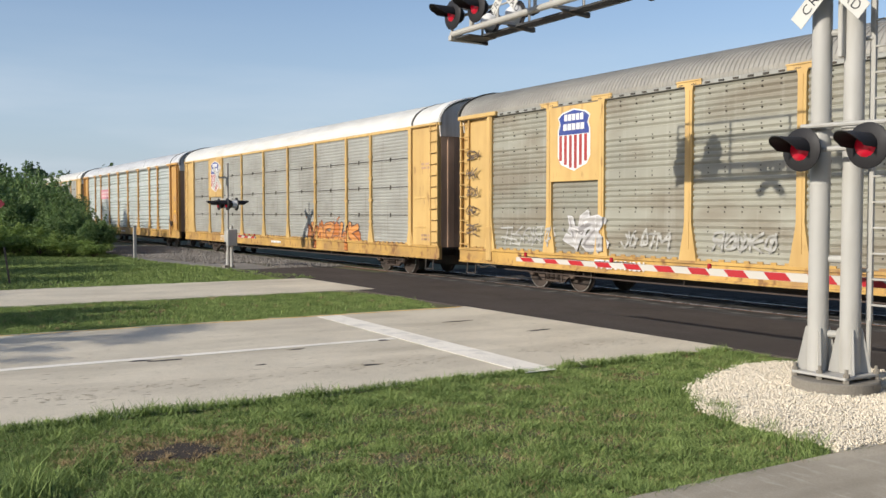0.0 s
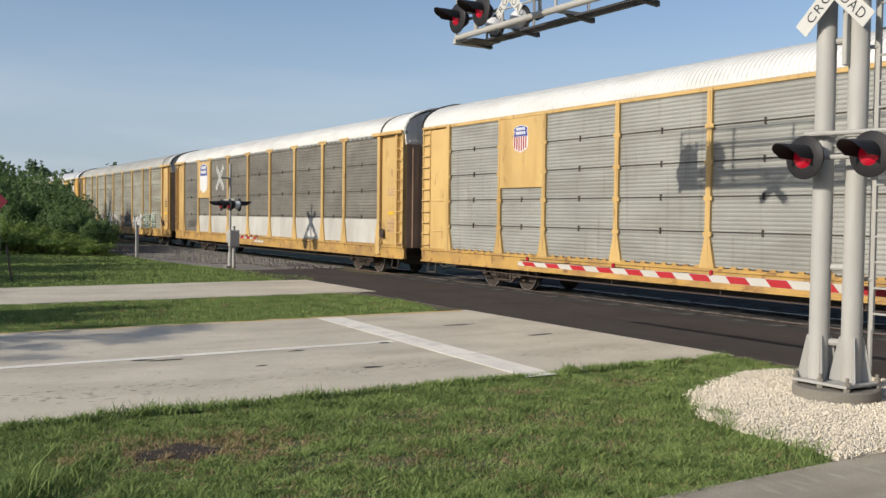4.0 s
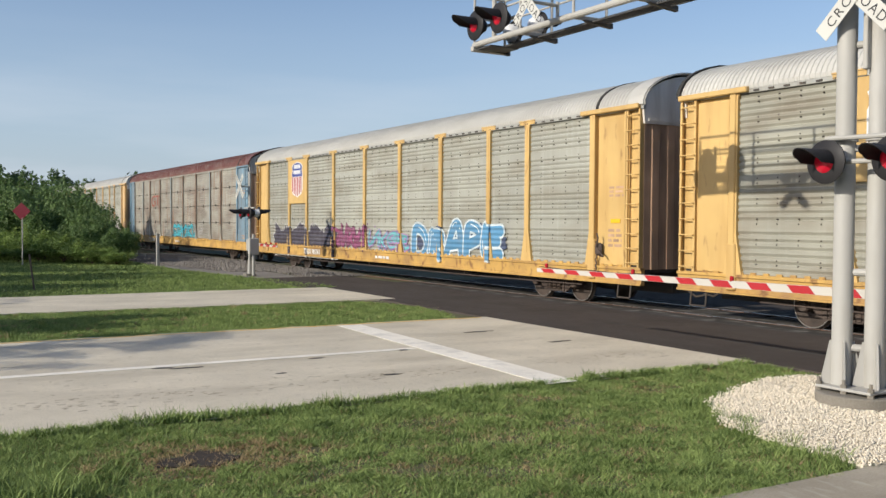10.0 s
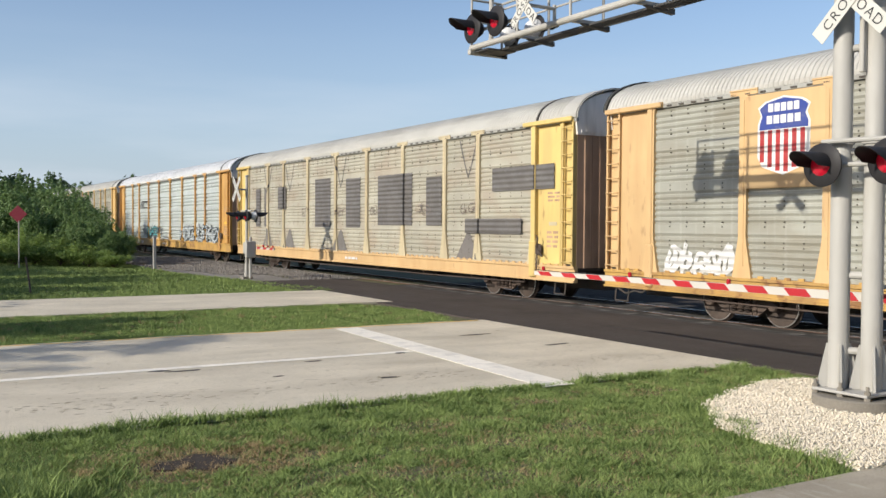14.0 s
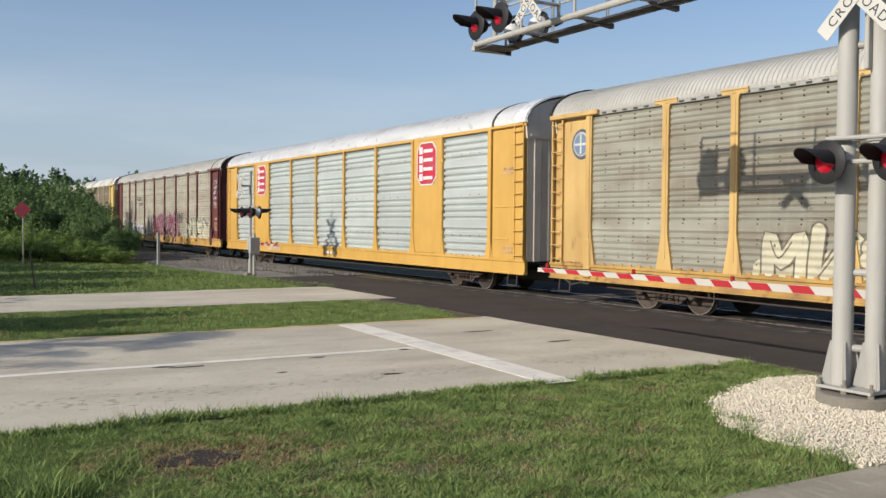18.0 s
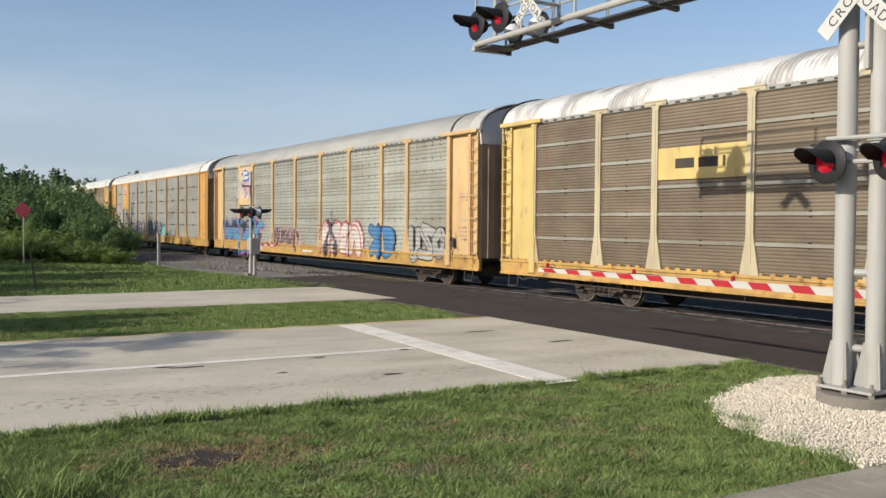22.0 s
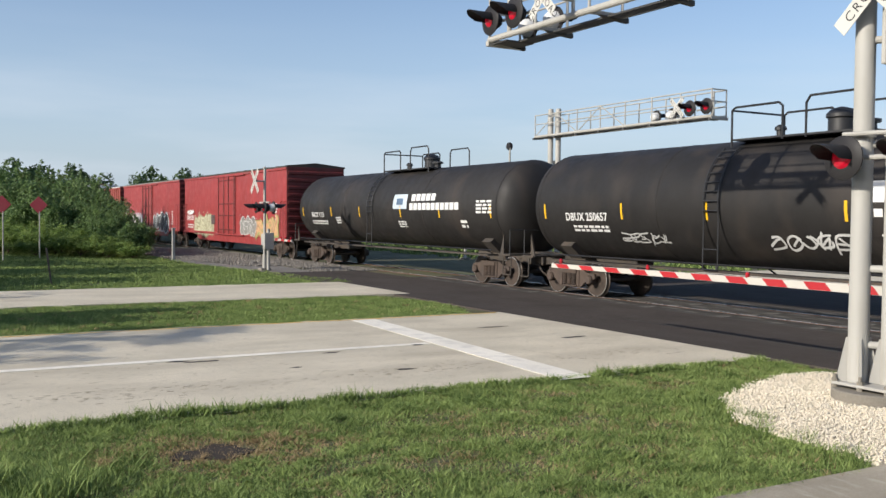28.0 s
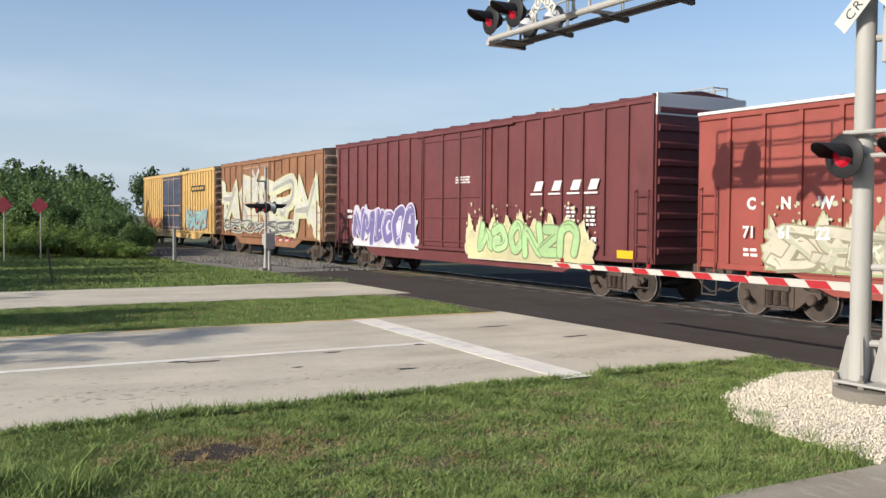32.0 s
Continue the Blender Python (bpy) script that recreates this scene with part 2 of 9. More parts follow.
RUST, GRIME = (0.16, 0.07, 0.03), (0.10, 0.085, 0.065)
STREAK = (2.5, 2.5, 0.35)
MAT = {
    "yellow": surface("yellow_paint", (0.525, 0.35, 0.13), 0.5, vary=0.1, stain=(0.36, 0.205, 0.06), stain_amount=0.45, stain_scale=STREAK, stain2=RUST, stain2_amount=0.5, stain2_scale=(5, 5, 1.6), stain2_range=(0.62, 0.72), random_tint=0.06),
    "yellow_peach": surface("faded_peach_yellow_paint", (0.53, 0.36, 0.175), 0.55, vary=0.1, stain=(0.42, 0.25, 0.11), stain_amount=0.45, stain_scale=STREAK, stain2=RUST, stain2_amount=0.4, stain2_scale=(5, 5, 1.6), stain2_range=(0.64, 0.74), random_tint=0.06),
    "yellow_fresh": surface("fresh_yellow_paint", (0.55, 0.33, 0.08), 0.4, vary=0.06, stain=(0.38, 0.205, 0.0456), stain_amount=0.25, stain_scale=STREAK, random_tint=0.03),
    "yellow_pale": surface("pale_yellow_paint", (0.56, 0.42, 0.15), 0.55, vary=0.1, stain=(0.342, 0.228, 0.106), stain_amount=0.4, stain_scale=STREAK, stain2=RUST, stain2_amount=0.5, stain2_scale=(5, 5, 1.6), stain2_range=(0.62, 0.72), random_tint=0.06),
    "orange": surface("orange_yellow_paint", (0.49, 0.275, 0.078), 0.5, vary=0.1, stain=(0.266, 0.114, 0.038), stain_amount=0.45, stain_scale=STREAK, random_tint=0.05),
    "sill": surface("rusty_yellow_sill_paint", (0.45, 0.275, 0.075), 0.6, vary=0.15, stain=(0.228, 0.129, 0.0608), stain_amount=0.7, stain_scale=(1.2, 1.2, 2), stain2=RUST, stain2_amount=0.8, stain2_scale=(4, 4, 3), stain2_range=(0.56, 0.68), random_tint=0.1),
    "sign_white": surface("aged_white_sign_face", (0.50, 0.495, 0.455), 0.55, vary=0.06, stain=(0.38, 0.37, 0.33), stain_amount=0.4),
    "galv": surface("weathered_galvanised_sheet", (0.27, 0.265, 0.216), 0.6, 0.0, vary=0.12, stain=(0.182, 0.152, 0.109), stain_amount=0.7, stain_scale=(0.45, 0.45, 1.5), stain_range=(0.44, 0.66), stain2=(0.378, 0.371, 0.322), stain2_amount=0.3, stain2_scale=(7, 7, 0.3), stain2_range=(0.55, 0.75), random_tint=0.1, bump=0.1),
    "galv_pale": surface("pale_galvanised_sheet", (0.31, 0.31, 0.265), 0.55, 0.0, vary=0.1, stain=(0.215, 0.195, 0.145), stain_amount=0.65, stain_scale=(0.45, 0.45, 1.5), stain_range=(0.46, 0.68), stain2=(0.46, 0.465, 0.43), stain2_amount=0.3, stain2_scale=(7, 7, 0.3), stain2_range=(0.55, 0.75), random_tint=0.08, bump=0.1),
    "galv_grey": surface("grey_galvanised_sheet", (0.325, 0.325, 0.295), 0.5, 0.1, vary=0.1, stain=(0.215, 0.207, 0.178), stain_amount=0.6, stain_scale=(0.6, 0.6, 1.5), stain2=(0.185, 0.163, 0.126), stain2_amount=0.4, stain2_scale=(6, 6, 0.4), stain2_range=(0.58, 0.72), random_tint=0.07, bump=0.08),
    "alu": surface("bright_galvanised_sheet", (0.49, 0.53, 0.51), 0.4, 0.25, vary=0.08, stain=(0.45, 0.46, 0.44), stain_amount=0.5, stain_scale=(0.5, 0.5, 2.0), random_tint=0.06, bump=0.06),
    "brown": surface("brown_stained_sheet", (0.2, 0.159, 0.111), 0.6, 0.15, vary=0.15, stain=(0.118, 0.0888, 0.0629), stain_amount=0.7, stain_scale=(0.6, 0.6, 1.6), stain2=(0.222, 0.0888, 0.0444), stain2_amount=0.5, stain2_scale=(3, 3, 0.4), stain2_range=(0.6, 0.75), random_tint=0.1, bump=0.1),
    "tan": surface("tan_weathered_sheet", (0.385, 0.365, 0.295), 0.55, 0.15, vary=0.12, stain=(0.314, 0.247, 0.181), stain_amount=0.6, stain_scale=(0.8, 0.8, 1.2), random_tint=0.08, bump=0.1),
    "rusty_sheet": surface("rust_streaked_sheet", (0.34, 0.325, 0.275), 0.55, 0.2, vary=0.15, stain=(0.193, 0.156, 0.125), stain_amount=0.7, stain_scale=(0.6, 0.6, 1.8), stain2=(0.251, 0.103, 0.0444), stain2_amount=0.7, stain2_scale=(3.5, 3.5, 0.35), stain2_range=(0.55, 0.72), random_tint=0.1, bump=0.1),
    "dark_rows": surface("dark_grey_stained_sheet", (0.178, 0.167, 0.141), 0.6, 0.1, vary=0.15, stain=(0.104, 0.0925, 0.074), stain_amount=0.6, stain_scale=(0.6, 0.6, 1.6), random_tint=0.08, bump=0.1),
    "cream": surface("cream_post_paint", (0.459, 0.392, 0.252), 0.55, vary=0.12, stain=(0.296, 0.222, 0.148), stain_amount=0.5, stain_scale=STREAK),
    "mud_band": surface("primed_white_sheet", (0.459, 0.444, 0.4), 0.6, 0.0, vary=0.12, stain=(0.296, 0.266, 0.222), stain_amount=0.5, bump=0.1),
    "roof_white": surface("white_roof_paint", (0.656, 0.648, 0.608), 0.5, vary=0.05, stain=(0.44, 0.416, 0.36), stain_amount=0.35, stain_scale=(0.6, 2, 2), random_tint=0.03),
    "roof_grey": surface("grey_galvanised_roof", (0.32, 0.304, 0.264), 0.5, 0.3, vary=0.1, stain=(0.208, 0.192, 0.16), stain_amount=0.5, stain_scale=(0.5, 2, 2), random_tint=0.06),
    "roof_pale": surface("pale_grey_roof", (0.45, 0.44, 0.40), 0.5, 0.1, vary=0.08, stain=(0.33, 0.31, 0.27), stain_amount=0.45, stain_scale=(0.5, 2, 2), random_tint=0.05),
    "roof_flaking": surface("flaking_white_roof_paint", (0.64, 0.63, 0.59), 0.55, vary=0.08, stain=(0.30, 0.28, 0.25), stain_amount=0.75, stain_scale=(1.6, 0.6, 0.6), stain_range=(0.5, 0.6), stain2=(0.30, 0.14, 0.08), stain2_amount=0.4, stain2_scale=(3, 5, 5), stain2_range=(0.66, 0.74)),
    "roof_silver": surface("silver_roof", (0.68, 0.68, 0.665), 0.35, 0.2, vary=0.06, stain=(0.336, 0.336, 0.32), stain_amount=0.35, stain_scale=(0.5, 2, 2)),
    "roof_maroon": surface("maroon_roof_paint", (0.136, 0.048, 0.036), 0.55, vary=0.2, stain=(0.24, 0.192, 0.16), stain_amount=0.35, stain_scale=(0.8, 3, 3), stain2=(0.4, 0.368, 0.336), stain2_amount=0.5, stain2_scale=(8, 8, 3), stain2_range=(0.62, 0.68)),
    "maroon": surface("maroon_paint", (0.128, 0.036, 0.032), 0.5, vary=0.12, stain=(0.072, 0.028, 0.024), stain_amount=0.5, stain_scale=STREAK, random_tint=0.06),
    "blue_door": surface("pale_blue_paint", (0.16, 0.256, 0.32), 0.55, vary=0.12, stain=(0.128, 0.096, 0.072), stain_amount=0.6, stain_scale=STREAK),
    "end_brown": surface("rusty_brown_end_steel", (0.42, 0.27, 0.175), 0.7, vary=0.2, stain=(0.0912, 0.0608, 0.0456), stain_amount=0.6, stain_scale=STREAK, random_tint=0.15),
    "end_pale": surface("pale_grey_end_sheet", (0.74, 0.69, 0.62), 0.6, vary=0.12, stain=(0.33, 0.27, 0.2), stain_amount=0.6, stain_scale=STREAK, random_tint=0.12),
    "end_white": surface("cream_end_steel", (0.686, 0.624, 0.52), 0.6, vary=0.1, stain=(0.416, 0.312, 0.208), stain_amount=0.5, stain_scale=STREAK),
    "under": surface("grimy_underframe_steel", (0.045, 0.038, 0.032), 0.8, vary=0.25, stain=(0.10, 0.07, 0.045), stain_amount=0.5, stain_scale=(3, 3, 3), random_tint=0.15),
    "truck": surface("rusty_cast_steel", (0.066, 0.046, 0.035), 0.75, vary=0.25, stain=(0.0413, 0.0338, 0.03), stain_amount=0.7, stain_scale=(4, 4, 4), random_tint=0.2, bump=0.15),
    "wheel": surface("rolled_steel_wheel", (0.075, 0.0562, 0.045), 0.55, 0.3, vary=0.2, stain=(0.03, 0.0263, 0.0225), stain_amount=0.7, stain_scale=(5, 5, 5), random_tint=0.15),
    "tread": surface("polished_wheel_tread", (0.5, 0.48, 0.45), 0.3, 0.8, vary=0.1),
    # roof seams, and painted shade at the sill gap and hopper end bays
    "dark": surface("dark_seam_and_shade", (0.03, 0.028, 0.025), 0.8, vary=0.2),
    "red_box": surface("red_car_paint", (0.275, 0.037, 0.036), 0.5, vary=0.12, stain=(0.21, 0.032, 0.03), stain_amount=0.5, stain_scale=STREAK, stain2=(0.152, 0.068, 0.056), stain2_amount=0.5, stain2_scale=(0.9, 0.9, 0.12), stain2_range=(0.6, 0.68), random_tint=0.04),
    "red_oxide": surface("faded_red_oxide_paint", (0.264, 0.056, 0.0416), 0.55, vary=0.12, stain=(0.216, 0.048, 0.036), stain_amount=0.5, stain_scale=STREAK, stain2=RUST, stain2_amount=0.4, stain2_scale=(5, 5, 2), stain2_range=(0.62, 0.72), random_tint=0.05),
    "brown_box": surface("mineral_brown_paint", (0.124, 0.032, 0.032), 0.5, vary=0.1, stain=(0.08, 0.024, 0.024), stain_amount=0.5, stain_scale=STREAK, random_tint=0.04),
    "rust_box": surface("rusted_brown_box_paint", (0.208, 0.096, 0.048), 0.65, vary=0.2, stain=(0.28, 0.136, 0.056), stain_amount=0.7, stain_scale=(1.5, 1.5, 0.8), random_tint=0.06),
    "red_end": surface("dark_red_end_paint", (0.112, 0.016, 0.0144), 0.6, vary=0.15, stain=(0.048, 0.012, 0.0096), stain_amount=0.6, stain_scale=STREAK),
    "tank": surface("black_tank_paint", (0.017, 0.0155, 0.0145), 0.62, vary=0.25, stain=(0.046, 0.036, 0.029), stain_amount=0.6, stain_scale=(0.9, 1.2, 0.35), stain_range=(0.5, 0.72), spec=0.35, random_tint=0.1),
    "black": surface("black_paint", (0.02, 0.02, 0.021), 0.5, vary=0.2),
    "hopper": surface("cream_hopper_paint", (0.592, 0.56, 0.448), 0.5, vary=0.06, stain=(0.4, 0.36, 0.264), stain_amount=0.4, stain_scale=STREAK, random_tint=0.03),
    "deck": surface("worn_crossing_panel", (0.07, 0.065, 0.059), 0.85, vary=0.15, stain=(0.29, 0.273, 0.246), stain_amount=0.6, stain_scale=(1.2, 4, 1), stain_range=(0.52, 0.68), grain=0.2, grain_scale=60, spec=0.03, space="World"),
    "white": surface("white_paint", (0.64, 0.64, 0.624), 0.5, vary=0.05, stain=(0.48, 0.464, 0.416), stain_amount=0.3),
    "reflector": surface("yellow_reflector", (0.68, 0.4, 0.016), 0.35, vary=0.04),
    "post_grey": surface("silver_painted_steel", (0.37, 0.36, 0.33), 0.6, 0.0, vary=0.06, stain=(0.29, 0.28, 0.245), stain_amount=0.5, stain_scale=(4, 4, 1), bump=0.04, spec=0.3),
    "footing": surface("dark_grey_concrete", (0.21, 0.19, 0.155), 0.85, vary=0.1, stain=(0.14, 0.125, 0.1), stain_amount=0.5, grain=0.15, grain_scale=60),
    "dark_steel": surface("grey_steel_grating", (0.085, 0.085, 0.085), 0.7, 0.2, vary=0.15),
    "lamp_black": surface("black_lamp_housing", (0.022, 0.021, 0.022), 0.55, vary=0.15, spec=0.2),
    "lens": surface("red_glass_lens", (0.36, 0.01, 0.02), 0.2, vary=0.1, coat=0.5),
    "lens_lit": glow("lit_red_lens", (0.42, 0.008, 0.025), 0.12),
    "sign_red": surface("red_sign_face", (0.16, 0.008, 0.02), 0.5, vary=0.1),
    "gate_red": surface("red_reflective_stripe", (0.36, 0.012, 0.018), 0.5, vary=0.06),
    "gate_white": surface("white_reflective_stripe", (0.464, 0.44, 0.392), 0.5, vary=0.05),
    "concrete": surface("pale_road_concrete", (0.60, 0.535, 0.415), 0.85, vary=0.10, stain=(0.43, 0.375, 0.285), stain_amount=0.7, stain_scale=(1.1, 0.35, 1), grain=0.2, grain_scale=70, bump=0.25, bump_scale=120, spec=0.12, space="World", stain2=(0.229, 0.194, 0.141), stain2_amount=0.6, stain2_scale=(26, 7, 1), stain2_range=(0.60, 0.72)),
    "walk": surface("pavement_concrete", (0.40, 0.35, 0.27), 0.85, vary=0.12, stain=(0.25, 0.22, 0.165), stain_amount=0.8, stain_scale=(1.5, 0.5, 1), stain_range=(0.42, 0.62), grain=0.15, grain_scale=90, bump=0.2, bump_scale=150, spec=0.12, space="World", stain2=(0.5, 0.46, 0.37), stain2_amount=0.5, stain2_scale=(3, 12, 1), stain2_range=(0.56, 0.7)),
    "asphalt": surface("crossing_asphalt", (0.074, 0.063, 0.056), 0.9, vary=0.12, stain=(0.082, 0.074, 0.066), stain_amount=0.5, stain_scale=(0.5, 1.2, 1), grain=0.25, grain_scale=90, bump=0.3, bump_scale=150, spec=0.03, space="World"),
    "line": surface("worn_white_road_paint", (0.848, 0.788, 0.67), 0.7, vary=0.08, stain=(0.591, 0.552, 0.483), stain_amount=0.6, stain_scale=(3, 3, 1), stain_range=(0.5, 0.65), grain=0.12, space="World"),
    "tar": surface("tar_patch", (0.05, 0.047, 0.044), 0.8, vary=0.2, grain=0.2, spec=0.12, space="World"),
    "earth": surface("grassy_earth", (0.085, 0.088, 0.034), 0.95, vary=0.25, stain=(0.132, 0.106, 0.0572), stain_amount=0.6, stain_scale=(0.6, 0.6, 1), grain=0.35, grain_scale=25, bump=0.5, bump_scale=20, space="World"),
    "soil": surface("bare_dark_soil", (0.033, 0.022, 0.0132), 0.95, vary=0.2, grain=0.3, grain_scale=30, bump=0.5, space="World"),
    "stone_white": surface("white_marble_chips", (0.722, 0.644, 0.508), 0.85, vary=0.1, grain=0.18, grain_scale=30, bump=0.4, bump_scale=35, space="World"),
    "stone_grey": surface("grey_track_ballast", (0.195, 0.178, 0.158), 0.9, vary=0.15, stain=(0.176, 0.15, 0.123), stain_amount=0.5, grain=0.3, grain_scale=12, bump=0.6, bump_scale=14, space="World"),
    "rail": surface("rusty_rail_steel", (0.14, 0.08, 0.055), 0.6, 0.3, vary=0.15),
    "rail_top": surface("worn_rail_head", (0.5, 0.48, 0.46), 0.3, 0.8, vary=0.1),
    "wood": surface("weathered_timber", (0.13, 0.10, 0.075), 0.85, vary=0.2, grain=0.25, grain_scale=20),
    "bark": surface("shrub_bark", (0.12, 0.09, 0.06), 0.9, vary=0.2, bump=0.4),
    "palm_bark": surface("palm_bark", (0.16, 0.13, 0.10), 0.9, vary=0.2, bump=0.4),
    "grass": leafy("mown_grass_blades", (0.045, 0.092, 0.018), (0.345, 0.435, 0.14), 0.7, 0.25),
    "grass_dry": leafy("dry_grass_blades", (0.19, 0.125, 0.06), (0.46, 0.35, 0.19), 0.8, 0.2),
    "leaf": leafy("shrub_leaves", (0.05, 0.105, 0.034), (0.195, 0.285, 0.095), 0.5, 0.3),
    "leaf_vine": leafy("vine_leaves", (0.115, 0.20, 0.045), (0.27, 0.35, 0.09), 0.6, 0.35),
    "leaf_far": leafy("far_tree_leaves", (0.04, 0.08, 0.03), (0.085, 0.13, 0.055), 0.6, 0.2),
}
_paints = {}


def spray(rgb, ribbed=False):
    """Spray paint of one colour, uneven and weathered; ribbed follows the folds of the sheet under it."""
    key = (*rgb, ribbed)
    if key not in _paints:
        c = tuple(0.8 * q for q in rgb)
        m = surface("spray_paint", c, 0.6, vary=0.15, stain=tuple(0.55 * q + 0.08 for q in c), stain_amount=0.55, stain_scale=(1.6, 1.6, 2.5), grain=0.08, stain2=tuple(0.35 * q + 0.12 for q in c), stain2_amount=0.45, stain2_scale=(5, 5, 9), stain2_range=(0.58, 0.7))
        if ribbed:
            n, l = m.node_tree.nodes, m.node_tree.links
            wv = n.new("ShaderNodeTexWave")
            wv.bands_direction = "Z"
            wv.inputs["Scale"].default_value, wv.inputs["Distortion"].default_value = 2.0, 0.0
            tc = n.new("ShaderNodeTexCoord")
            bn = n.new("ShaderNodeBump")
            bn.inputs["Strength"].default_value, bn.inputs["Distance"].default_value = 0.8, 0.03
            l.new(tc.outputs["Object"], wv.inputs["Vector"])
            l.new(wv.outputs["Fac"], bn.inputs["Height"])
            l.new(bn.outputs[0], n["Principled BSDF"].inputs["Normal"])
        _paints[key] = m
    return _paints[key]


# ---- mesh building ----
class Build:
    """Gathers faces for one mesh; slots number its materials."""

    def __init__(self):
        self.v, self.f, self.s = [], [], []

    def add(self, verts, faces, slot=0):
        k = len(self.v)
        self.v += [tuple(p) for p in verts]
        self.f += [tuple(i + k for i in f) for f in faces]
        self.s += [slot] * len(faces)
        return self

    def box(self, x0, x1, y0, y1, z0, z1, slot=0, c=0.0):
        """A box; c chamfers its edges."""
        if not c:
            v = [(x, y, z) for x in (x0, x1) for y in (y0, y1) for z in (z0, z1)]
            return self.add(v, [(0, 1, 3, 2), (4, 6, 7, 5), (0, 4, 5, 1), (2, 3, 7, 6), (0, 2, 6, 4), (1, 5, 7, 3)], slot)
        lo, hi = (x0, y0, z0), (x1, y1, z1)
        idx, v = {}, []
        for ax in range(3):
            for sx in (0, 1):
                for sy in (0, 1):
                    for sz in (0, 1):
                        sg = (sx, sy, sz)
                        p = [lo[i] + c if sg[i] == 0 else hi[i] - c for i in range(3)]
                        p[ax] = hi[ax] if sg[ax] else lo[ax]
                        idx[(ax, sg)] = len(v)
                        v.append(p)
        f = []
        for ax in range(3):
            o1, o2 = [i for i in range(3) if i != ax]
            for s in (0, 1):
                q = []
                for a, b in ((0, 0), (1, 0), (1, 1), (0, 1)):
                    sg = [0, 0, 0]
                    sg[ax], sg[o1], sg[o2] = s, a, b
                    q.append(idx[(ax, tuple(sg))])
                flip = (s == 0) ^ (ax == 1)
                f.append(tuple(q[::-1]) if flip else tuple(q))
            for a in (0, 1):
                for b in (0, 1):
                    q = []
                    for which, s in ((o1, 0), (o1, 1), (o2, 1), (o2, 0)):
                        sg = [0, 0, 0]
                        sg[ax], sg[o1], sg[o2] = s, a, b
                        q.append(idx[(which, tuple(sg))])
                    f.append(tuple(q))
        for sx in (0, 1):
            for sy in (0, 1):
                for sz in (0, 1):
                    f.append(tuple(idx[(ax, (sx, sy, sz))] for ax in range(3)))
        return self.add(v, f, slot)

    def rod(self, a, b, r, n=8, r2=None, slot=0):
        a, b = Vector(a), Vector(b)
        d = (b - a).normalized()
        u = d.orthogonal().normalized()
        w = d.cross(u)
        r2 = r if r2 is None else r2
        v = []
        for p, q in ((a, r), (b, r2)):
            v += [p + (u * math.cos(2 * math.pi * i / n) + w * math.sin(2 * math.pi * i / n)) * q for i in range(n)]
        f = [(i, (i + 1) % n, n + (i + 1) % n, n + i) for i in range(n)] + [tuple(range(n))[::-1], tuple(range(n, 2 * n))]
        return self.add(v, f, slot)

    def path(self, pts, r, n=6, slot=0):
        for a, b in zip(pts, pts[1:]):
            self.rod(a, b, r, n, slot=slot)
        return self

    def prism(self, poly, y0, y1, slot=0, axis="y"):
        """A polygon of (a, b) pulled along an axis: y takes (x, z), x takes (y, z), z takes (x, y)."""
        n = len(poly)
        put = {"y": lambda a, b, c: (a, c, b), "x": lambda a, b, c: (c, a, b), "z": lambda a, b, c: (a, b, c)}[axis]
        v = [put(a, b, y0) for a, b in poly] + [put(a, b, y1) for a, b in poly]
        f = [(i, (i + 1) % n, n + (i + 1) % n, n + i) for i in range(n)] + [tuple(range(n))[::-1], tuple(range(n, 2 * n))]
        return self.add(v, f, slot)

    def lathe(self, prof, centre, axis="y", n=20, slot=0, caps=True):
        """Rings of (along, radius) about an axis through centre."""
        c = Vector(centre)
        v = []
        for h, r in prof:
            for i in range(n):
                a, b = r * math.cos(2 * math.pi * i / n), r * math.sin(2 * math.pi * i / n)
                v.append(c + Vector({"y": (a, h, b), "x": (h, a, b), "z": (a, b, h)}[axis]))
        f = [(k * n + i, k * n + (i + 1) % n, (k + 1) * n + (i + 1) % n, (k + 1) * n + i) for k in range(len(prof) - 1) for i in range(n)]
        if caps:
            f += [tuple(range(n))[::-1], tuple(range((len(prof) - 1) * n, len(prof) * n))]
        return self.add(v, f, slot)

    def mesh(self, name, *mats, smooth=None):
        me = bpy.data.meshes.new(name)
        me.from_pydata(self.v, [], self.f)
        for m in mats:
            me.materials.append(MAT[m] if isinstance(m, str) else m)
        if len(mats) > 1:
            me.polygons.foreach_set("material_index", self.s)
        bm = bmesh.new()
        bm.from_mesh(me)
        bmesh.ops.recalc_face_normals(bm, faces=bm.faces)
        bm.to_mesh(me)
        bm.free()
        if smooth:
            me.shade_smooth()
            me.set_sharp_from_angle(angle=radians(smooth))
        return me


def put(name, mesh, parent=None, at=(0, 0, 0), label=""):
    """Links a mesh as one object under its thing."""
    ob = new(name, mesh)
    ob.location = at
    ob.parent = parent
    return tagged(ob, label) if label else ob


def part(name, b, mats, parent, label="", at=(0, 0, 0), smooth=None):
    mats = mats if isinstance(mats, (tuple, list)) else (mats,)
    return put(name, b.mesh(name, *mats, smooth=smooth), parent, at, label)


def thing(name, label, category, group="", at=(0, 0, 0), kind=""):
    ob = new(name)
    ob.empty_display_size = 0.2
    ob.location = at
    return tagged(ob, label, category, group, kind)


_cache = {}


def shared(key, make):
    if key not in _cache:
        _cache[key] = make()
    return _cache[key]


